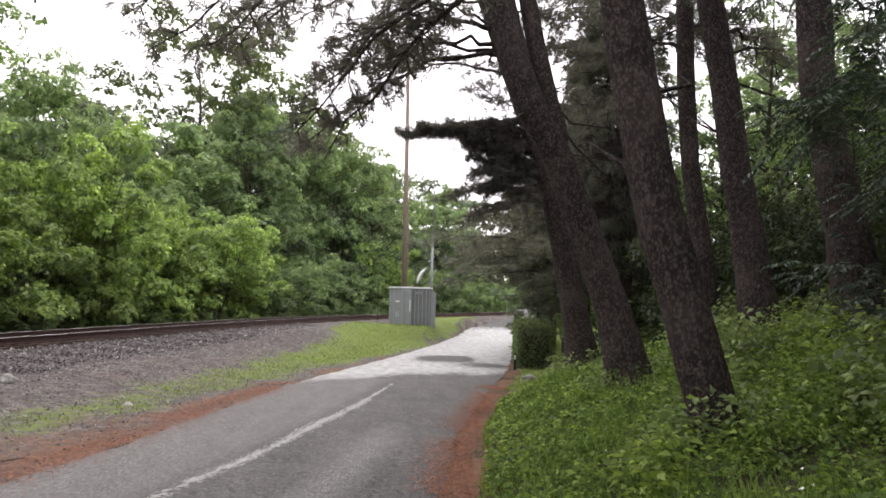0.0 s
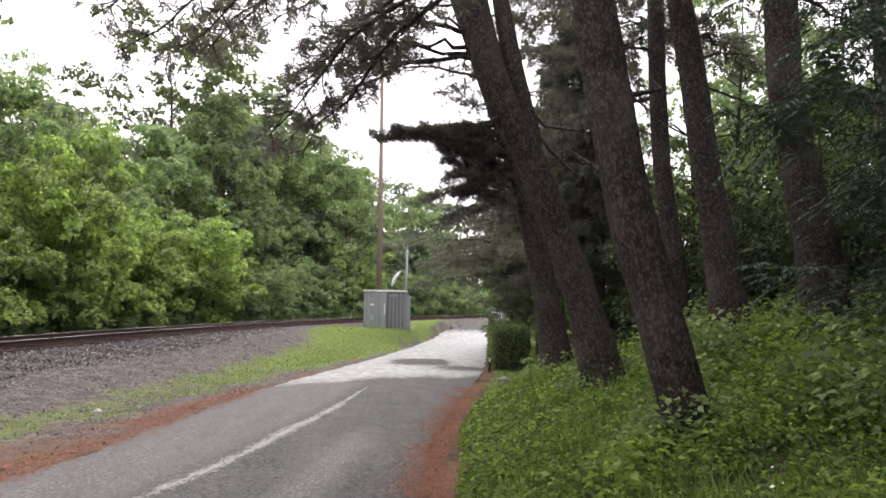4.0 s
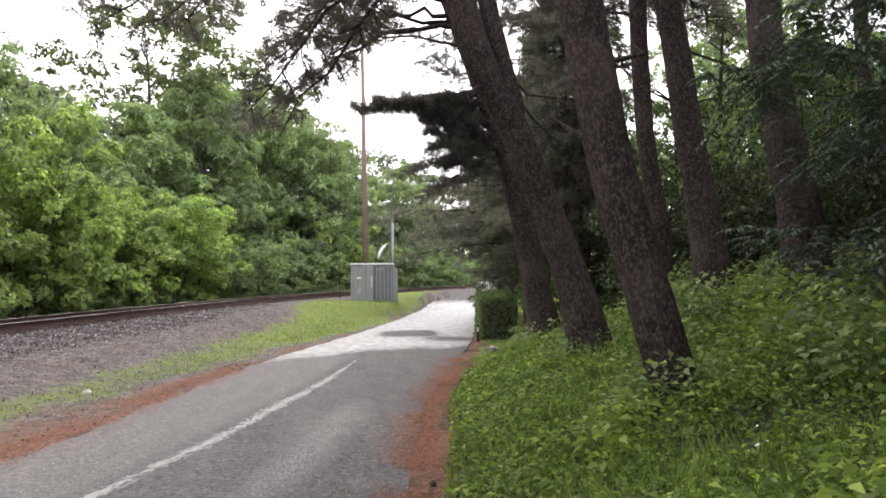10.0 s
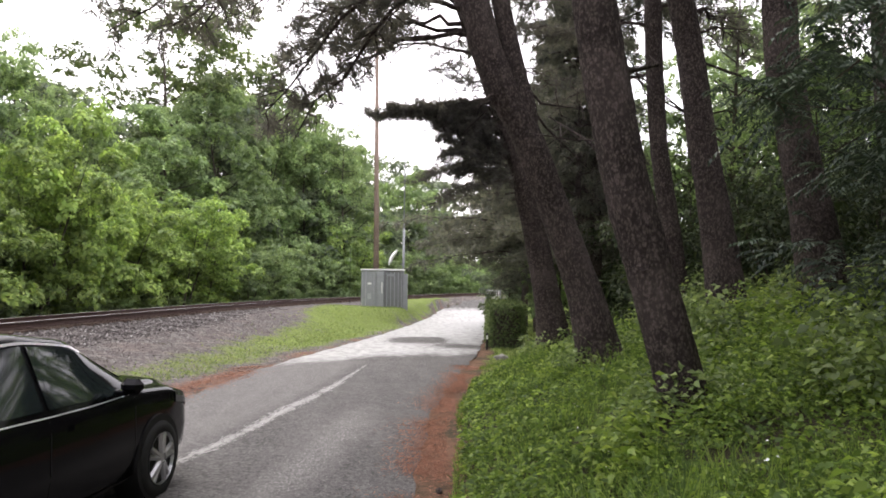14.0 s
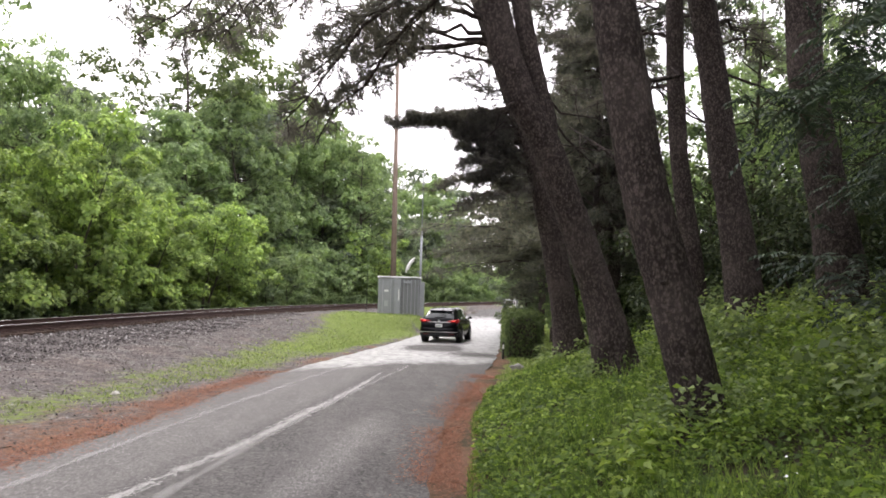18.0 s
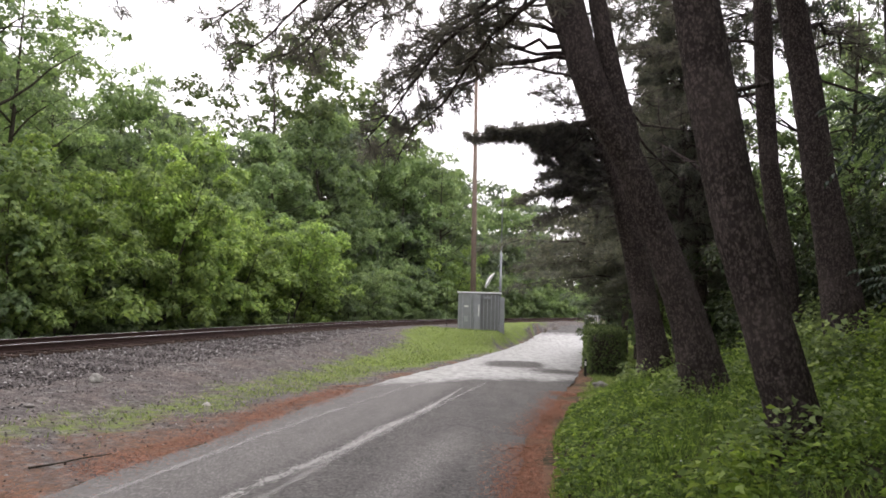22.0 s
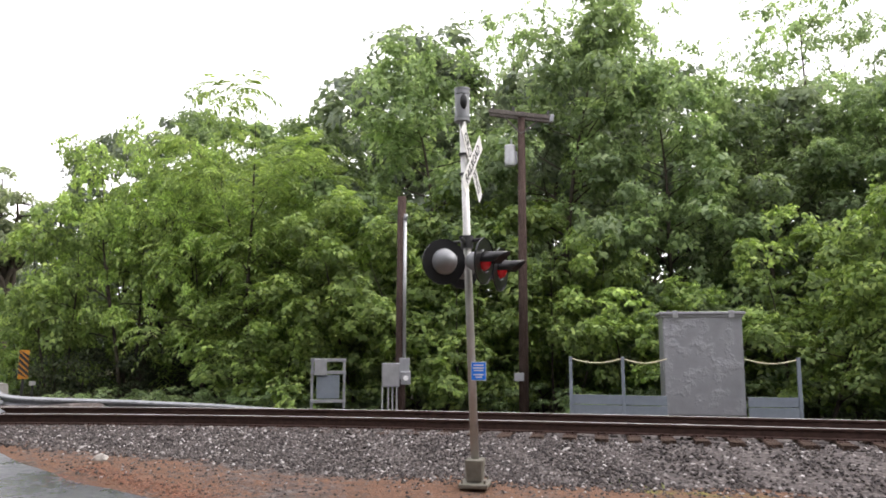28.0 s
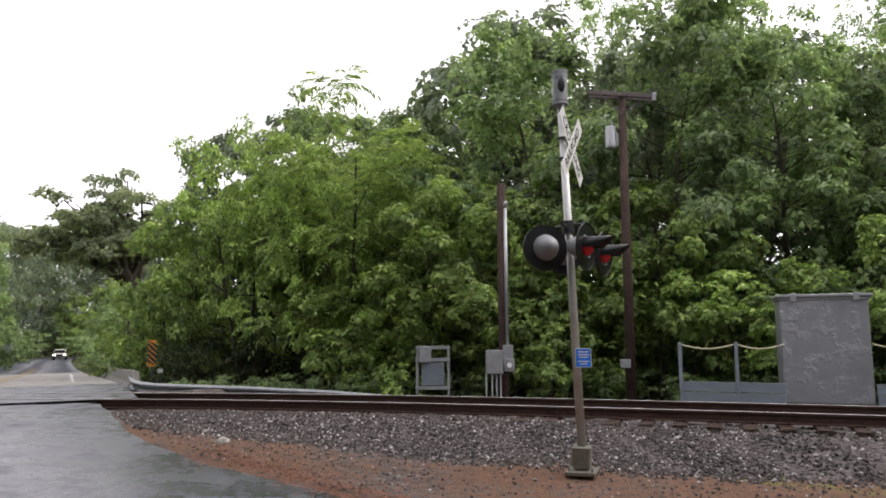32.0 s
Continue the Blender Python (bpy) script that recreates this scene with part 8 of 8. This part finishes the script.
TAIL_BRIGHT = glow("tail_lamp_core", (0.9, 0.08, 0.06), 1.0)
TAIL_RED = glow("tail_lamp_red", (0.3, 0.004, 0.008), 0.16)
HEADLIGHT = glow("lit_headlight", (1.0, 0.97, 0.9), 9.0)

# stations along the car: x, sill, belt, top, half widths at sill, belt and top
STATIONS = np.array([
    (-2.33, 0.40, 0.99, 1.06, 0.76, 0.79, 0.72), (-2.26, 0.30, 1.04, 1.15, 0.85, 0.88, 0.74), (-2.04, 0.27, 1.07, 1.34, 0.88, 0.91, 0.64), (-1.72, 0.25, 1.07, 1.54, 0.90, 0.925, 0.58),
    (-1.2, 0.24, 1.05, 1.62, 0.905, 0.93, 0.60), (-0.3, 0.24, 1.02, 1.655, 0.905, 0.93, 0.63), (0.3, 0.24, 1.01, 1.58, 0.905, 0.93, 0.63), (0.75, 0.24, 1.02, 1.33, 0.905, 0.925, 0.68),
    (1.1, 0.24, 1.02, 1.14, 0.905, 0.92, 0.74), (1.7, 0.25, 0.97, 1.09, 0.89, 0.90, 0.70), (2.1, 0.28, 0.88, 0.99, 0.83, 0.84, 0.60), (2.26, 0.32, 0.77, 0.86, 0.74, 0.75, 0.52), (2.33, 0.40, 0.64, 0.70, 0.6, 0.6, 0.42)])


def fair(st, n=150, passes=7):
    """The stations drawn out into a smooth body line."""
    x = np.linspace(st[0, 0], st[-1, 0], n)
    q = np.stack([np.interp(x, st[:, 0], st[:, k]) for k in range(st.shape[1])], 1)
    for _ in range(passes):
        q[1:-1, 1:] = (q[:-2, 1:] + 2 * q[1:-1, 1:] + q[2:, 1:]) / 4
    return q


STATIONS = fair(STATIONS)


def car_at(x, v):
    """A point on the right half of the body: x along it, v from the sill (0) over belt (0.5) to the roof's middle (1)."""
    sill, belt, top, ws, wb, wt = [float(np.interp(x, STATIONS[:, 0], STATIONS[:, k])) for k in range(1, 7)]
    mid = sill + (belt - sill) * 0.45
    ring = [(0.0, ws * 0.90, sill), (0.1, ws, sill + 0.07), (0.28, wb + 0.012, mid), (0.47, wb, belt - 0.05), (0.52, wb - 0.025, belt), (0.80, wt + 0.03, top - 0.075), (0.86, wt - 0.03, top - 0.028), (0.93, wt * 0.55, top - 0.006), (1.0, 0.0, top)]
    vs = [q[0] for q in ring]
    return Vector((x, -float(np.interp(v, vs, [q[1] for q in ring])), float(np.interp(v, vs, [q[2] for q in ring]))))


def patch(x0, x1, v0, v1, out=0.006, nx=8, nv=6, slant0=0.0, slant1=0.0, mirror=False):
    """A thin panel lying on the body between two stations and two heights."""
    bm = bmesh.new()
    grid = []
    for i in range(nx + 1):
        row = []
        for j in range(nv + 1):
            b = j / nv
            xa, xb = x0 + slant0 * b, x1 + slant1 * b
            x, v = xa + (xb - xa) * i / nx, v0 + (v1 - v0) * b
            p = car_at(x, v)
            du, dv = car_at(min(x + 0.02, 2.32), v) - car_at(max(x - 0.02, -2.32), v), car_at(x, min(v + 0.01, 1)) - car_at(x, v - 0.01)
            n = dv.cross(du)
            n = n.normalized() if n.length > 1e-9 else Vector((0, 0, 1))
            if n.y > 0.3 or (abs(n.y) <= 0.3 and n.z < 0):
                n = -n
            q = p + n * out
            row.append(bm.verts.new((q.x, -q.y if mirror else q.y, q.z)))
        grid.append(row)
    for i in range(nx):
        for j in range(nv):
            bm.faces.new((grid[i][j], grid[i + 1][j], grid[i + 1][j + 1], grid[i][j + 1]))
    bmesh.ops.recalc_face_normals(bm, faces=bm.faces[:])
    return bm


def top_patch(x0, x1, half0, half1, out=0.006, n=8, inset=0.0):
    """A window across the car, over its top surface between two stations."""
    bm = bmesh.new()
    grid = []
    for i in range(n + 1):
        x = x0 + (x1 - x0) * i / n
        row = []
        for j in range(-n, n + 1):
            top, wt = float(np.interp(x, STATIONS[:, 0], STATIONS[:, 3])), float(np.interp(x, STATIONS[:, 0], STATIONS[:, 6]))
            half = half0 + (half1 - half0) * i / n
            y = half * j / n
            ys, zs = [0, wt * 0.55, wt - 0.03, wt + 0.03], [top, top - 0.006, top - 0.028, top - 0.075]
            z = float(np.interp(abs(y), ys, zs))
            slope = (float(np.interp(x + 0.05, STATIONS[:, 0], STATIONS[:, 3])) - float(np.interp(x - 0.05, STATIONS[:, 0], STATIONS[:, 3]))) / 0.1
            nn = Vector((-slope, 0, 1)).normalized()
            row.append(bm.verts.new(Vector((x, y, z)) + nn * out))
        grid.append(row)
    for i in range(n):
        for j in range(2 * n):
            bm.faces.new((grid[i][j], grid[i + 1][j], grid[i + 1][j + 1], grid[i][j + 1]))
    bmesh.ops.recalc_face_normals(bm, faces=bm.faces[:])
    return bm


def body_bm():
    bm = bmesh.new()
    xs = sorted(set(list(np.linspace(-2.33, 2.33, 64)) + [-2.31, -2.28, 2.28, 2.31]))
    vs = [0, 0.05, 0.1, 0.19, 0.28, 0.38, 0.47, 0.52, 0.61, 0.7, 0.80, 0.83, 0.86, 0.93, 1.0]
    rows = []
    for x in xs:
        right = [car_at(x, v) for v in vs]
        ring = [(p.x, p.y, p.z) for p in right] + [(p.x, -p.y, p.z) for p in right[-2::-1]]
        rows.append([bm.verts.new(q) for q in ring])
    n = len(rows[0])
    for a, b in zip(rows, rows[1:]):
        for j in range(n - 1):
            bm.faces.new((a[j], b[j], b[j + 1], a[j + 1]))
        bm.faces.new((a[n - 1], b[n - 1], b[0], a[0]))
    bm.faces.new(rows[0][::-1])
    bm.faces.new(rows[-1])
    bmesh.ops.recalc_face_normals(bm, faces=bm.faces[:])
    return bm


def wrap_round(z0, z1, out, upto):
    """A band round the tail of the car, from side to side."""
    half = [(-2.355, 0.0), (-2.35, 0.45), (-2.325, 0.70), (-2.25, 0.84), (-2.1, 0.925), (-1.82, 0.94)][:upto]
    line = [(x, -y) for x, y in half[:0:-1]] + half
    bm = bmesh.new()
    rows = []
    for x, y in line:
        d = Vector((x + 1.2, y * 1.1, 0)).normalized() * out
        h = (z1 - z0) * 0.12
        rows.append([bm.verts.new((x * k + dx * d.x, y * k + dx * d.y, z)) for k, dx, z in ((0.99, 0, z0), (1, 1, z0 + h), (1, 1, z1 - h), (0.99, 0, z1), (0.93, 0, (z0 + z1) / 2))])
    for a, b in zip(rows, rows[1:]):
        for i in range(5):
            bm.faces.new((a[i], a[(i + 1) % 5], b[(i + 1) % 5], b[i]))
    bm.faces.new(rows[0][::-1])
    bm.faces.new(rows[-1])
    bmesh.ops.recalc_face_normals(bm, faces=bm.faces[:])
    return bm


def wheel(parent, x, side, r=0.355, w=0.23):
    hub = new("wheel")
    hub.parent = parent
    hub.matrix_basis = pose(x, side * 0.855, r)
    bm = bmesh.new()
    prof = [(r * 0.68, -w / 2), (r * 0.93, -w / 2), (r, -w / 2 + 0.035), (r, w / 2 - 0.035), (r * 0.93, w / 2), (r * 0.68, w / 2)]
    seg = 36
    rings = [[bm.verts.new((a * math.cos(6.28318 * k / seg), b, a * math.sin(6.28318 * k / seg))) for a, b in prof] for k in range(seg)]
    for k in range(seg):
        A, B = rings[k], rings[(k + 1) % seg]
        for j in range(6):
            i = (j + 1) % 6
            bm.faces.new((A[j], A[i], B[i], B[j]))
    bmesh.ops.recalc_face_normals(bm, faces=bm.faces[:])
    part("tyre", bm, TYRE, hub, smooth=True)
    bm = bmesh.new()
    o = side * (w / 2 - 0.006)
    for k in range(5):
        for e in (-0.13, 0.13):
            a = 6.28318 * k / 5 + e
            add_rod(bm, (0.05 * math.cos(a), o, 0.05 * math.sin(a)), (r * 0.66 * math.cos(a + e * 0.4), o - side * 0.01, r * 0.66 * math.sin(a + e * 0.4)), 0.032, 0.026, 6)
    add_rod(bm, (0, o - side * 0.02, 0), (0, o + side * 0.012, 0), 0.06, 0.05, 14)
    rim = bmesh.ops.create_cone(bm, cap_ends=False, segments=32, radius1=r * 0.69, radius2=r * 0.66, depth=0.03)["verts"]
    bmesh.ops.rotate(bm, cent=(0, 0, 0), matrix=Matrix.Rotation(radians(90 * side), 3, "X"), verts=rim)
    bmesh.ops.translate(bm, vec=(0, o, 0), verts=rim)
    part("rim", bm, ALLOY, hub, "five-spoke alloy rim")
    part("brake_disc", rod_bm((0, o - side * 0.07, 0), (0, o - side * 0.05, 0), r * 0.6, None, 20), DARK_STEEL, hub)
    return hub


def build_suv():
    car = thing("suv", "glossy black five-door SUV with lit red tail lamps", "car")
    part("body", body_bm(), PAINT, car, "glossy black body", smooth=True)
    part("underbody", box_bm((0, 0, 0.42), (4.0, 1.2, 0.3), 0.05), PLASTIC, car)
    for s in (False, True):
        part("rear_quarter_window", patch(-1.88, -1.26, 0.55, 0.75, 0.010, 8, 5, 0.5, 0.0, s), GLASS_DARK, car, smooth=True)
        part("rear_door_window", patch(-1.24, -0.32, 0.55, 0.785, 0.010, 8, 5, 0.0, 0.0, s), GLASS_DARK, car, smooth=True)
        part("front_door_window", patch(-0.26, 0.76, 0.55, 0.785, 0.010, 10, 5, 0.0, -0.42, s), GLASS_DARK, car, smooth=True)
        part("window_trim", patch(-1.95, 0.86, 0.522, 0.528, 0.012, 14, 1, 0, 0, s), CHROME, car, "thin chrome window trim")
        part("window_arch_trim", patch(-1.3, 0.42, 0.792, 0.803, 0.012, 14, 1, 0, 0, s), CHROME, car, "thin chrome window trim")
        part("sill_trim", patch(-0.9, 0.9, 0.0, 0.09, 0.012, 8, 2, 0, 0, s), PLASTIC, car)
        for x in (-0.95, 0.05):
            part("door_handle", patch(x - 0.1, x + 0.1, 0.43, 0.455, 0.03, 3, 1, 0, 0, s), PAINT, car)
        for x in (-1.25, -0.29, 0.92):
            part("door_seam", patch(x - 0.005, x + 0.005, 0.1, 0.5, 0.003, 1, 6, 0, 0, s), PLASTIC, car)
        sy = 1 if s else -1
        bm = bmesh.new()
        ring = []
        for x, y, lo, hi in ((-2.352, 0.42, 0.985, 1.01), (-2.36, 0.6, 0.965, 1.055), (-2.33, 0.80, 0.945, 1.09), (-2.24, 0.90, 0.95, 1.11), (-2.14, 0.925, 0.99, 1.10), (-2.04, 0.938, 1.035, 1.065)):
            ring.append([bm.verts.new((x, sy * y, lo)), bm.verts.new((x - 0.01, sy * (y + 0.01), (lo + hi) / 2)), bm.verts.new((x + 0.02, sy * (y - 0.015), hi)), bm.verts.new((x + 0.12, sy * (y - 0.12), (lo + hi) / 2))])
        for a, b in zip(ring, ring[1:]):
            for i in range(4):
                bm.faces.new((a[i], a[(i + 1) % 4], b[(i + 1) % 4], b[i]))
        bm.faces.new(ring[0][::-1])
        bm.faces.new(ring[-1])
        bmesh.ops.recalc_face_normals(bm, faces=bm.faces[:])
        part("tail_lamp", bm, TAIL_RED, car, "wrap-round red tail lamp", smooth=True)
        part("brake_light", box_bm((-2.352, sy * 0.68, 1.02), (0.03, 0.13, 0.05), 0.01), TAIL_BRIGHT, car, "bright core of the tail lamp")
        part("headlamp", patch(1.75, 2.2, 0.42, 0.5, 0.01, 5, 2, 0, 0, s), GLASS_DARK, car, "clear headlamp")
        part("rear_reflector", box_bm((-2.345, sy * 0.6, 0.4), (0.05, 0.26, 0.05), 0.008), TAIL_MUTE, car)
        bm = box_bm((0.66, sy * 1.03, 1.13), (0.12, 0.2, 0.14), 0.05)
        add_box(bm, (0.68, sy * 0.92, 1.07), (0.06, 0.12, 0.05), None, 0.01)
        part("door_mirror", bm, PAINT, car)
        for x in (-1.345, 1.345):
            bm = bmesh.new()
            add_rod(bm, (x, sy * 0.7, 0.37), (x, sy * 0.945, 0.37), 0.41, 0.40, 40)
            part("wheel_arch", bm, PLASTIC, car)
    part("rear_window", top_patch(-2.26, -1.80, 0.70, 0.58, 0.008), GLASS_DARK, car)
    part("windscreen", top_patch(0.38, 1.04, 0.58, 0.7, 0.006), GLASS_DARK, car)
    part("roof_spoiler", box_bm((0, 0, 0), (0.3, 1.08, 0.045), 0.02), PAINT, car, "", pose(-1.83, 0, 1.497, 0, -9, 0))
    part("tailgate_strip", box_bm((-2.345, 0, 0.955), (0.03, 1.1, 0.028), 0.006), CHROME, car, "chrome strip across the tailgate")
    part("badge", rod_bm((-2.31, 0, 1.02), (-2.345, 0, 1.01), 0.05, 0.045, 16), GALV, car)
    pl = part("number_plate", box_bm((-2.345, 0, 0.80), (0.015, 0.31, 0.155), 0.0), WHITE_SIGN, car)
    part("plate_bar", box_bm((-2.356, 0, 0.79), (0.006, 0.22, 0.05), 0.0), STEEL_BLUE, pl)
    part("rear_bumper", wrap_round(0.44, 0.71, 0.02, 6), PAINT, car, smooth=True)
    part("bumper_strip", wrap_round(0.485, 0.51, 0.035, 4), CHROME, car)
    part("lower_valance", wrap_round(0.28, 0.44, 0.0, 6), PLASTIC, car, smooth=True)
    part("wiper", rod_bm((-2.23, -0.3, 1.2), (-2.25, 0.2, 1.19), 0.014, None, 6), PLASTIC, car)
    bm = bmesh.new()
    v = [bm.verts.new(q) for q in ((-1.5, -0.03, 1.64), (-1.5, 0.03, 1.64), (-1.28, 0.012, 1.65), (-1.28, -0.012, 1.65), (-1.5, -0.01, 1.73), (-1.5, 0.01, 1.73))]
    for q in ((0, 1, 5, 4), (1, 2, 5), (0, 4, 3), (2, 3, 4, 5), (0, 3, 2, 1)):
        bm.faces.new([v[k] for k in q])
    part("fin_aerial", bm, PAINT, car)
    part("grille", box_bm((2.33, 0, 0.55), (0.05, 0.9, 0.2), 0.03), PLASTIC, car)
    car.scale = (0.97, 0.97, 0.97)
    wheels = [wheel(car, x, sy) for x in (-1.345, 1.345) for sy in (-1, 1)]
    return car, wheels


TAIL_MUTE = painted("dull_red_reflector", (0.07, 0.006, 0.006), 0.3, 0, 0.1, 9)


def build_far_car():
    car = thing("pickup_truck", "pale vehicle far down the road with headlights on", "car")
    bm = bmesh.new()
    add_box(bm, (0, 0, 0.72), (4.6, 1.85, 0.62), None, 0.16)
    add_box(bm, (-0.3, 0, 1.25), (2.4, 1.62, 0.62), None, 0.2)
    part("body", bm, painted("pale_car_paint", (0.42, 0.40, 0.36), 0.35, 0.2, 0.05, 3), car)
    part("windscreen", box_bm((0.9, 0, 1.25), (0.03, 1.4, 0.42), 0.01), GLASS_DARK, car, "", pose(0, 0, 0, 0, 0, 0))
    for sy in (-1, 1):
        part("headlight", box_bm((2.3, sy * 0.68, 0.78), (0.06, 0.22, 0.14), 0.03), HEADLIGHT, car, "headlight that is switched on")
    part("grille", box_bm((2.3, 0, 0.7), (0.05, 0.8, 0.24), 0.02), PLASTIC, car)
    for x in (-1.4, 1.4):
        for sy in (-1, 1):
            part("wheel", rod_bm((x, sy * 0.7, 0.34), (x, sy * 0.92, 0.34), 0.34, None, 20), TYRE, car)
    return car


def tyre_tracks(path):
    """Short lengths of the damp marks that the car's wheels leave along its path (x, y); they lie flush once it has passed."""
    made = []
    pts = np.array(path)
    dd = unit(np.gradient(pts, axis=0))
    for side in (-0.79, 0.79):
        for k in range(0, len(pts) - 4, 4):
            sv, sf = [], []
            for q, e in zip(pts[k : k + 5], dd[k : k + 5]):
                for g in (-1, 0, 1):
                    o = side + 0.085 * g * (1 + 0.15 * math.sin(q[1] * 3))
                    x, y = q[0] + e[1] * o, q[1] - e[0] * o
                    uu = (x - edge_x(ROAD_LEFT, y)) / (edge_x(ROAD_RIGHT, y) - edge_x(ROAD_LEFT, y))
                    sv.append((x, y, 0.021 + float(road_z(y)) + 0.035 * (1 - (2 * uu - 1) ** 2)))
            for i in range(4):
                for g in (0, 1):
                    sf.append((3 * i + g, 3 * i + g + 1, 3 * i + g + 4, 3 * i + g + 3))
            me = mesh_from("tyre_track", sv, sf, TRACK_DAMP)
            me.attributes.new("middle", "FLOAT", "POINT").data.foreach_set("value", np.tile([0.0, 1.0, 0.0], 5).astype(np.float32))
            ob = tagged(piece("tyre_track", me), "damp tyre mark on the asphalt, its shine painted pale", "tyre track", "tyre tracks on the lane")
            made.append((ob, float(pts[k + 2][1])))
    return made


SUV, SUV_WHEELS = build_suv()
FAR_CAR = build_far_car()


def motions():
    """The SUV comes over the bridge and the crossing and drives off up the lane; a far car comes towards the bridge."""
    b = lambda s: (BR_START + BR_DIR * s + BR_LEFT * 2.0)
    knots = [(0.0, *b(74).xy), (2.0, *b(61).xy), (4.0, *b(48).xy), (6.0, *b(35).xy), (8.0, *b(22).xy), (9.5, *b(12).xy), (10.5, *b(5.0).xy), (11.4, -11.0, -13.0), (12.0, -7.2, -9.0), (12.6, -5.0, -4.2), (13.2, -4.25, 0.3), (13.7, -3.72, 3.6), (14.0, -3.42, 5.71), (14.5, -2.97, 9.05),
             (16.5, -0.95, 22.8), (17.0, -0.42, 26.4), (18.0, 0.86, 35.0), (19.0, 3.12, 43.8), (19.5, 4.75, 48.5), (20.0, 6.7, 53.2), (21.0, 10.4, 61.5), (23.0, 18.0, 75.0), (26.0, 30.0, 92.0), (32.0, 31.5, 94.0)]
    kt = np.array(knots)

    def where(t):
        i = int(np.clip(np.searchsorted(kt[:, 0], t) - 1, 0, len(kt) - 2))
        t0, t1 = kt[i, 0], kt[i + 1, 0]
        h = t1 - t0
        u = (t - t0) / h

        def slope(j):
            lo, hi = max(0, j - 1), min(len(kt) - 1, j + 1)
            return (kt[hi, 1:] - kt[lo, 1:]) / (kt[hi, 0] - kt[lo, 0])

        p0, p1, m0, m1 = kt[i, 1:], kt[i + 1, 1:], slope(i) * h, slope(i + 1) * h
        return (2 * u**3 - 3 * u**2 + 1) * p0 + (u**3 - 2 * u**2 + u) * m0 + (-2 * u**3 + 3 * u**2) * p1 + (u**3 - u**2) * m1

    def height(p):
        s = (p[0] - BR_START.x) * BR_DIR.x + (p[1] - BR_START.y) * BR_DIR.y
        if s > -3:
            return bridge_z(max(s, 0)) + 0.06
        return float(road_z(p[1])) + 0.045

    rows, spins, far = [], [], 0.0
    last = where(0.0)
    n = 32 * 30
    for k in range(n + 1):
        t = k / 30
        p = where(t)
        far += float(np.linalg.norm(p - last))
        last = p
        spins.append((t, far))
        if k % 3 == 0:
            d = where(min(32.0, t + 0.12)) - where(max(0.0, t - 0.12))
            if np.linalg.norm(d) < 1e-3:
                d = np.array([0.6, 0.8])
            a = math.degrees(math.atan2(d[1], d[0]))
            q = p + d / np.linalg.norm(d) * 1.3
            e = p - d / np.linalg.norm(d) * 1.3
            tilt = -math.degrees(math.atan2(height(q) - height(e), 2.6))
            rows.append((t, pose(p[0], p[1], height(p), 0, tilt, a)))
    walk(SUV, rows)
    ts = np.arange(12.8, 16.8, 0.02)
    ride = np.array([where(t) for t in ts])
    lane = [(np.interp(y, ride[:, 1], ride[:, 0]), y) for y in np.arange(3.2, 21.0, 0.3)]
    for ob, y in tyre_tracks(lane):
        t = float(np.interp(y + 1.6, ride[:, 1], ts))
        walk(ob, [(0.0, pose(0, 0, -0.06)), (t - 0.1, pose(0, 0, -0.06)), (t + 0.1, pose(0, 0, 0)), (32.0, pose(0, 0, 0))])
    for w in SUV_WHEELS:
        at0 = w.matrix_basis.translation.copy()
        walk(w, [(t, pose(*at0, 0, math.degrees(s / 0.355) % 360, 0)) for t, s in spins])
    rows = []
    for t, s in ((0, 176), (29.6, 176), (30.4, 160), (31.0, 143), (31.5, 125), (32.0, 106)):
        q0, q1 = [BR_START + BR_DIR * v + BR_LEFT * (2.0 - bend_at(v)) for v in (s, s - 2)]
        a = math.degrees(math.atan2(q1.y - q0.y, q1.x - q0.x))
        rows.append((t, pose(q0.x, q0.y, bridge_z(s) + 0.06, 0, 0, a)))
    walk(FAR_CAR, rows)


motions()
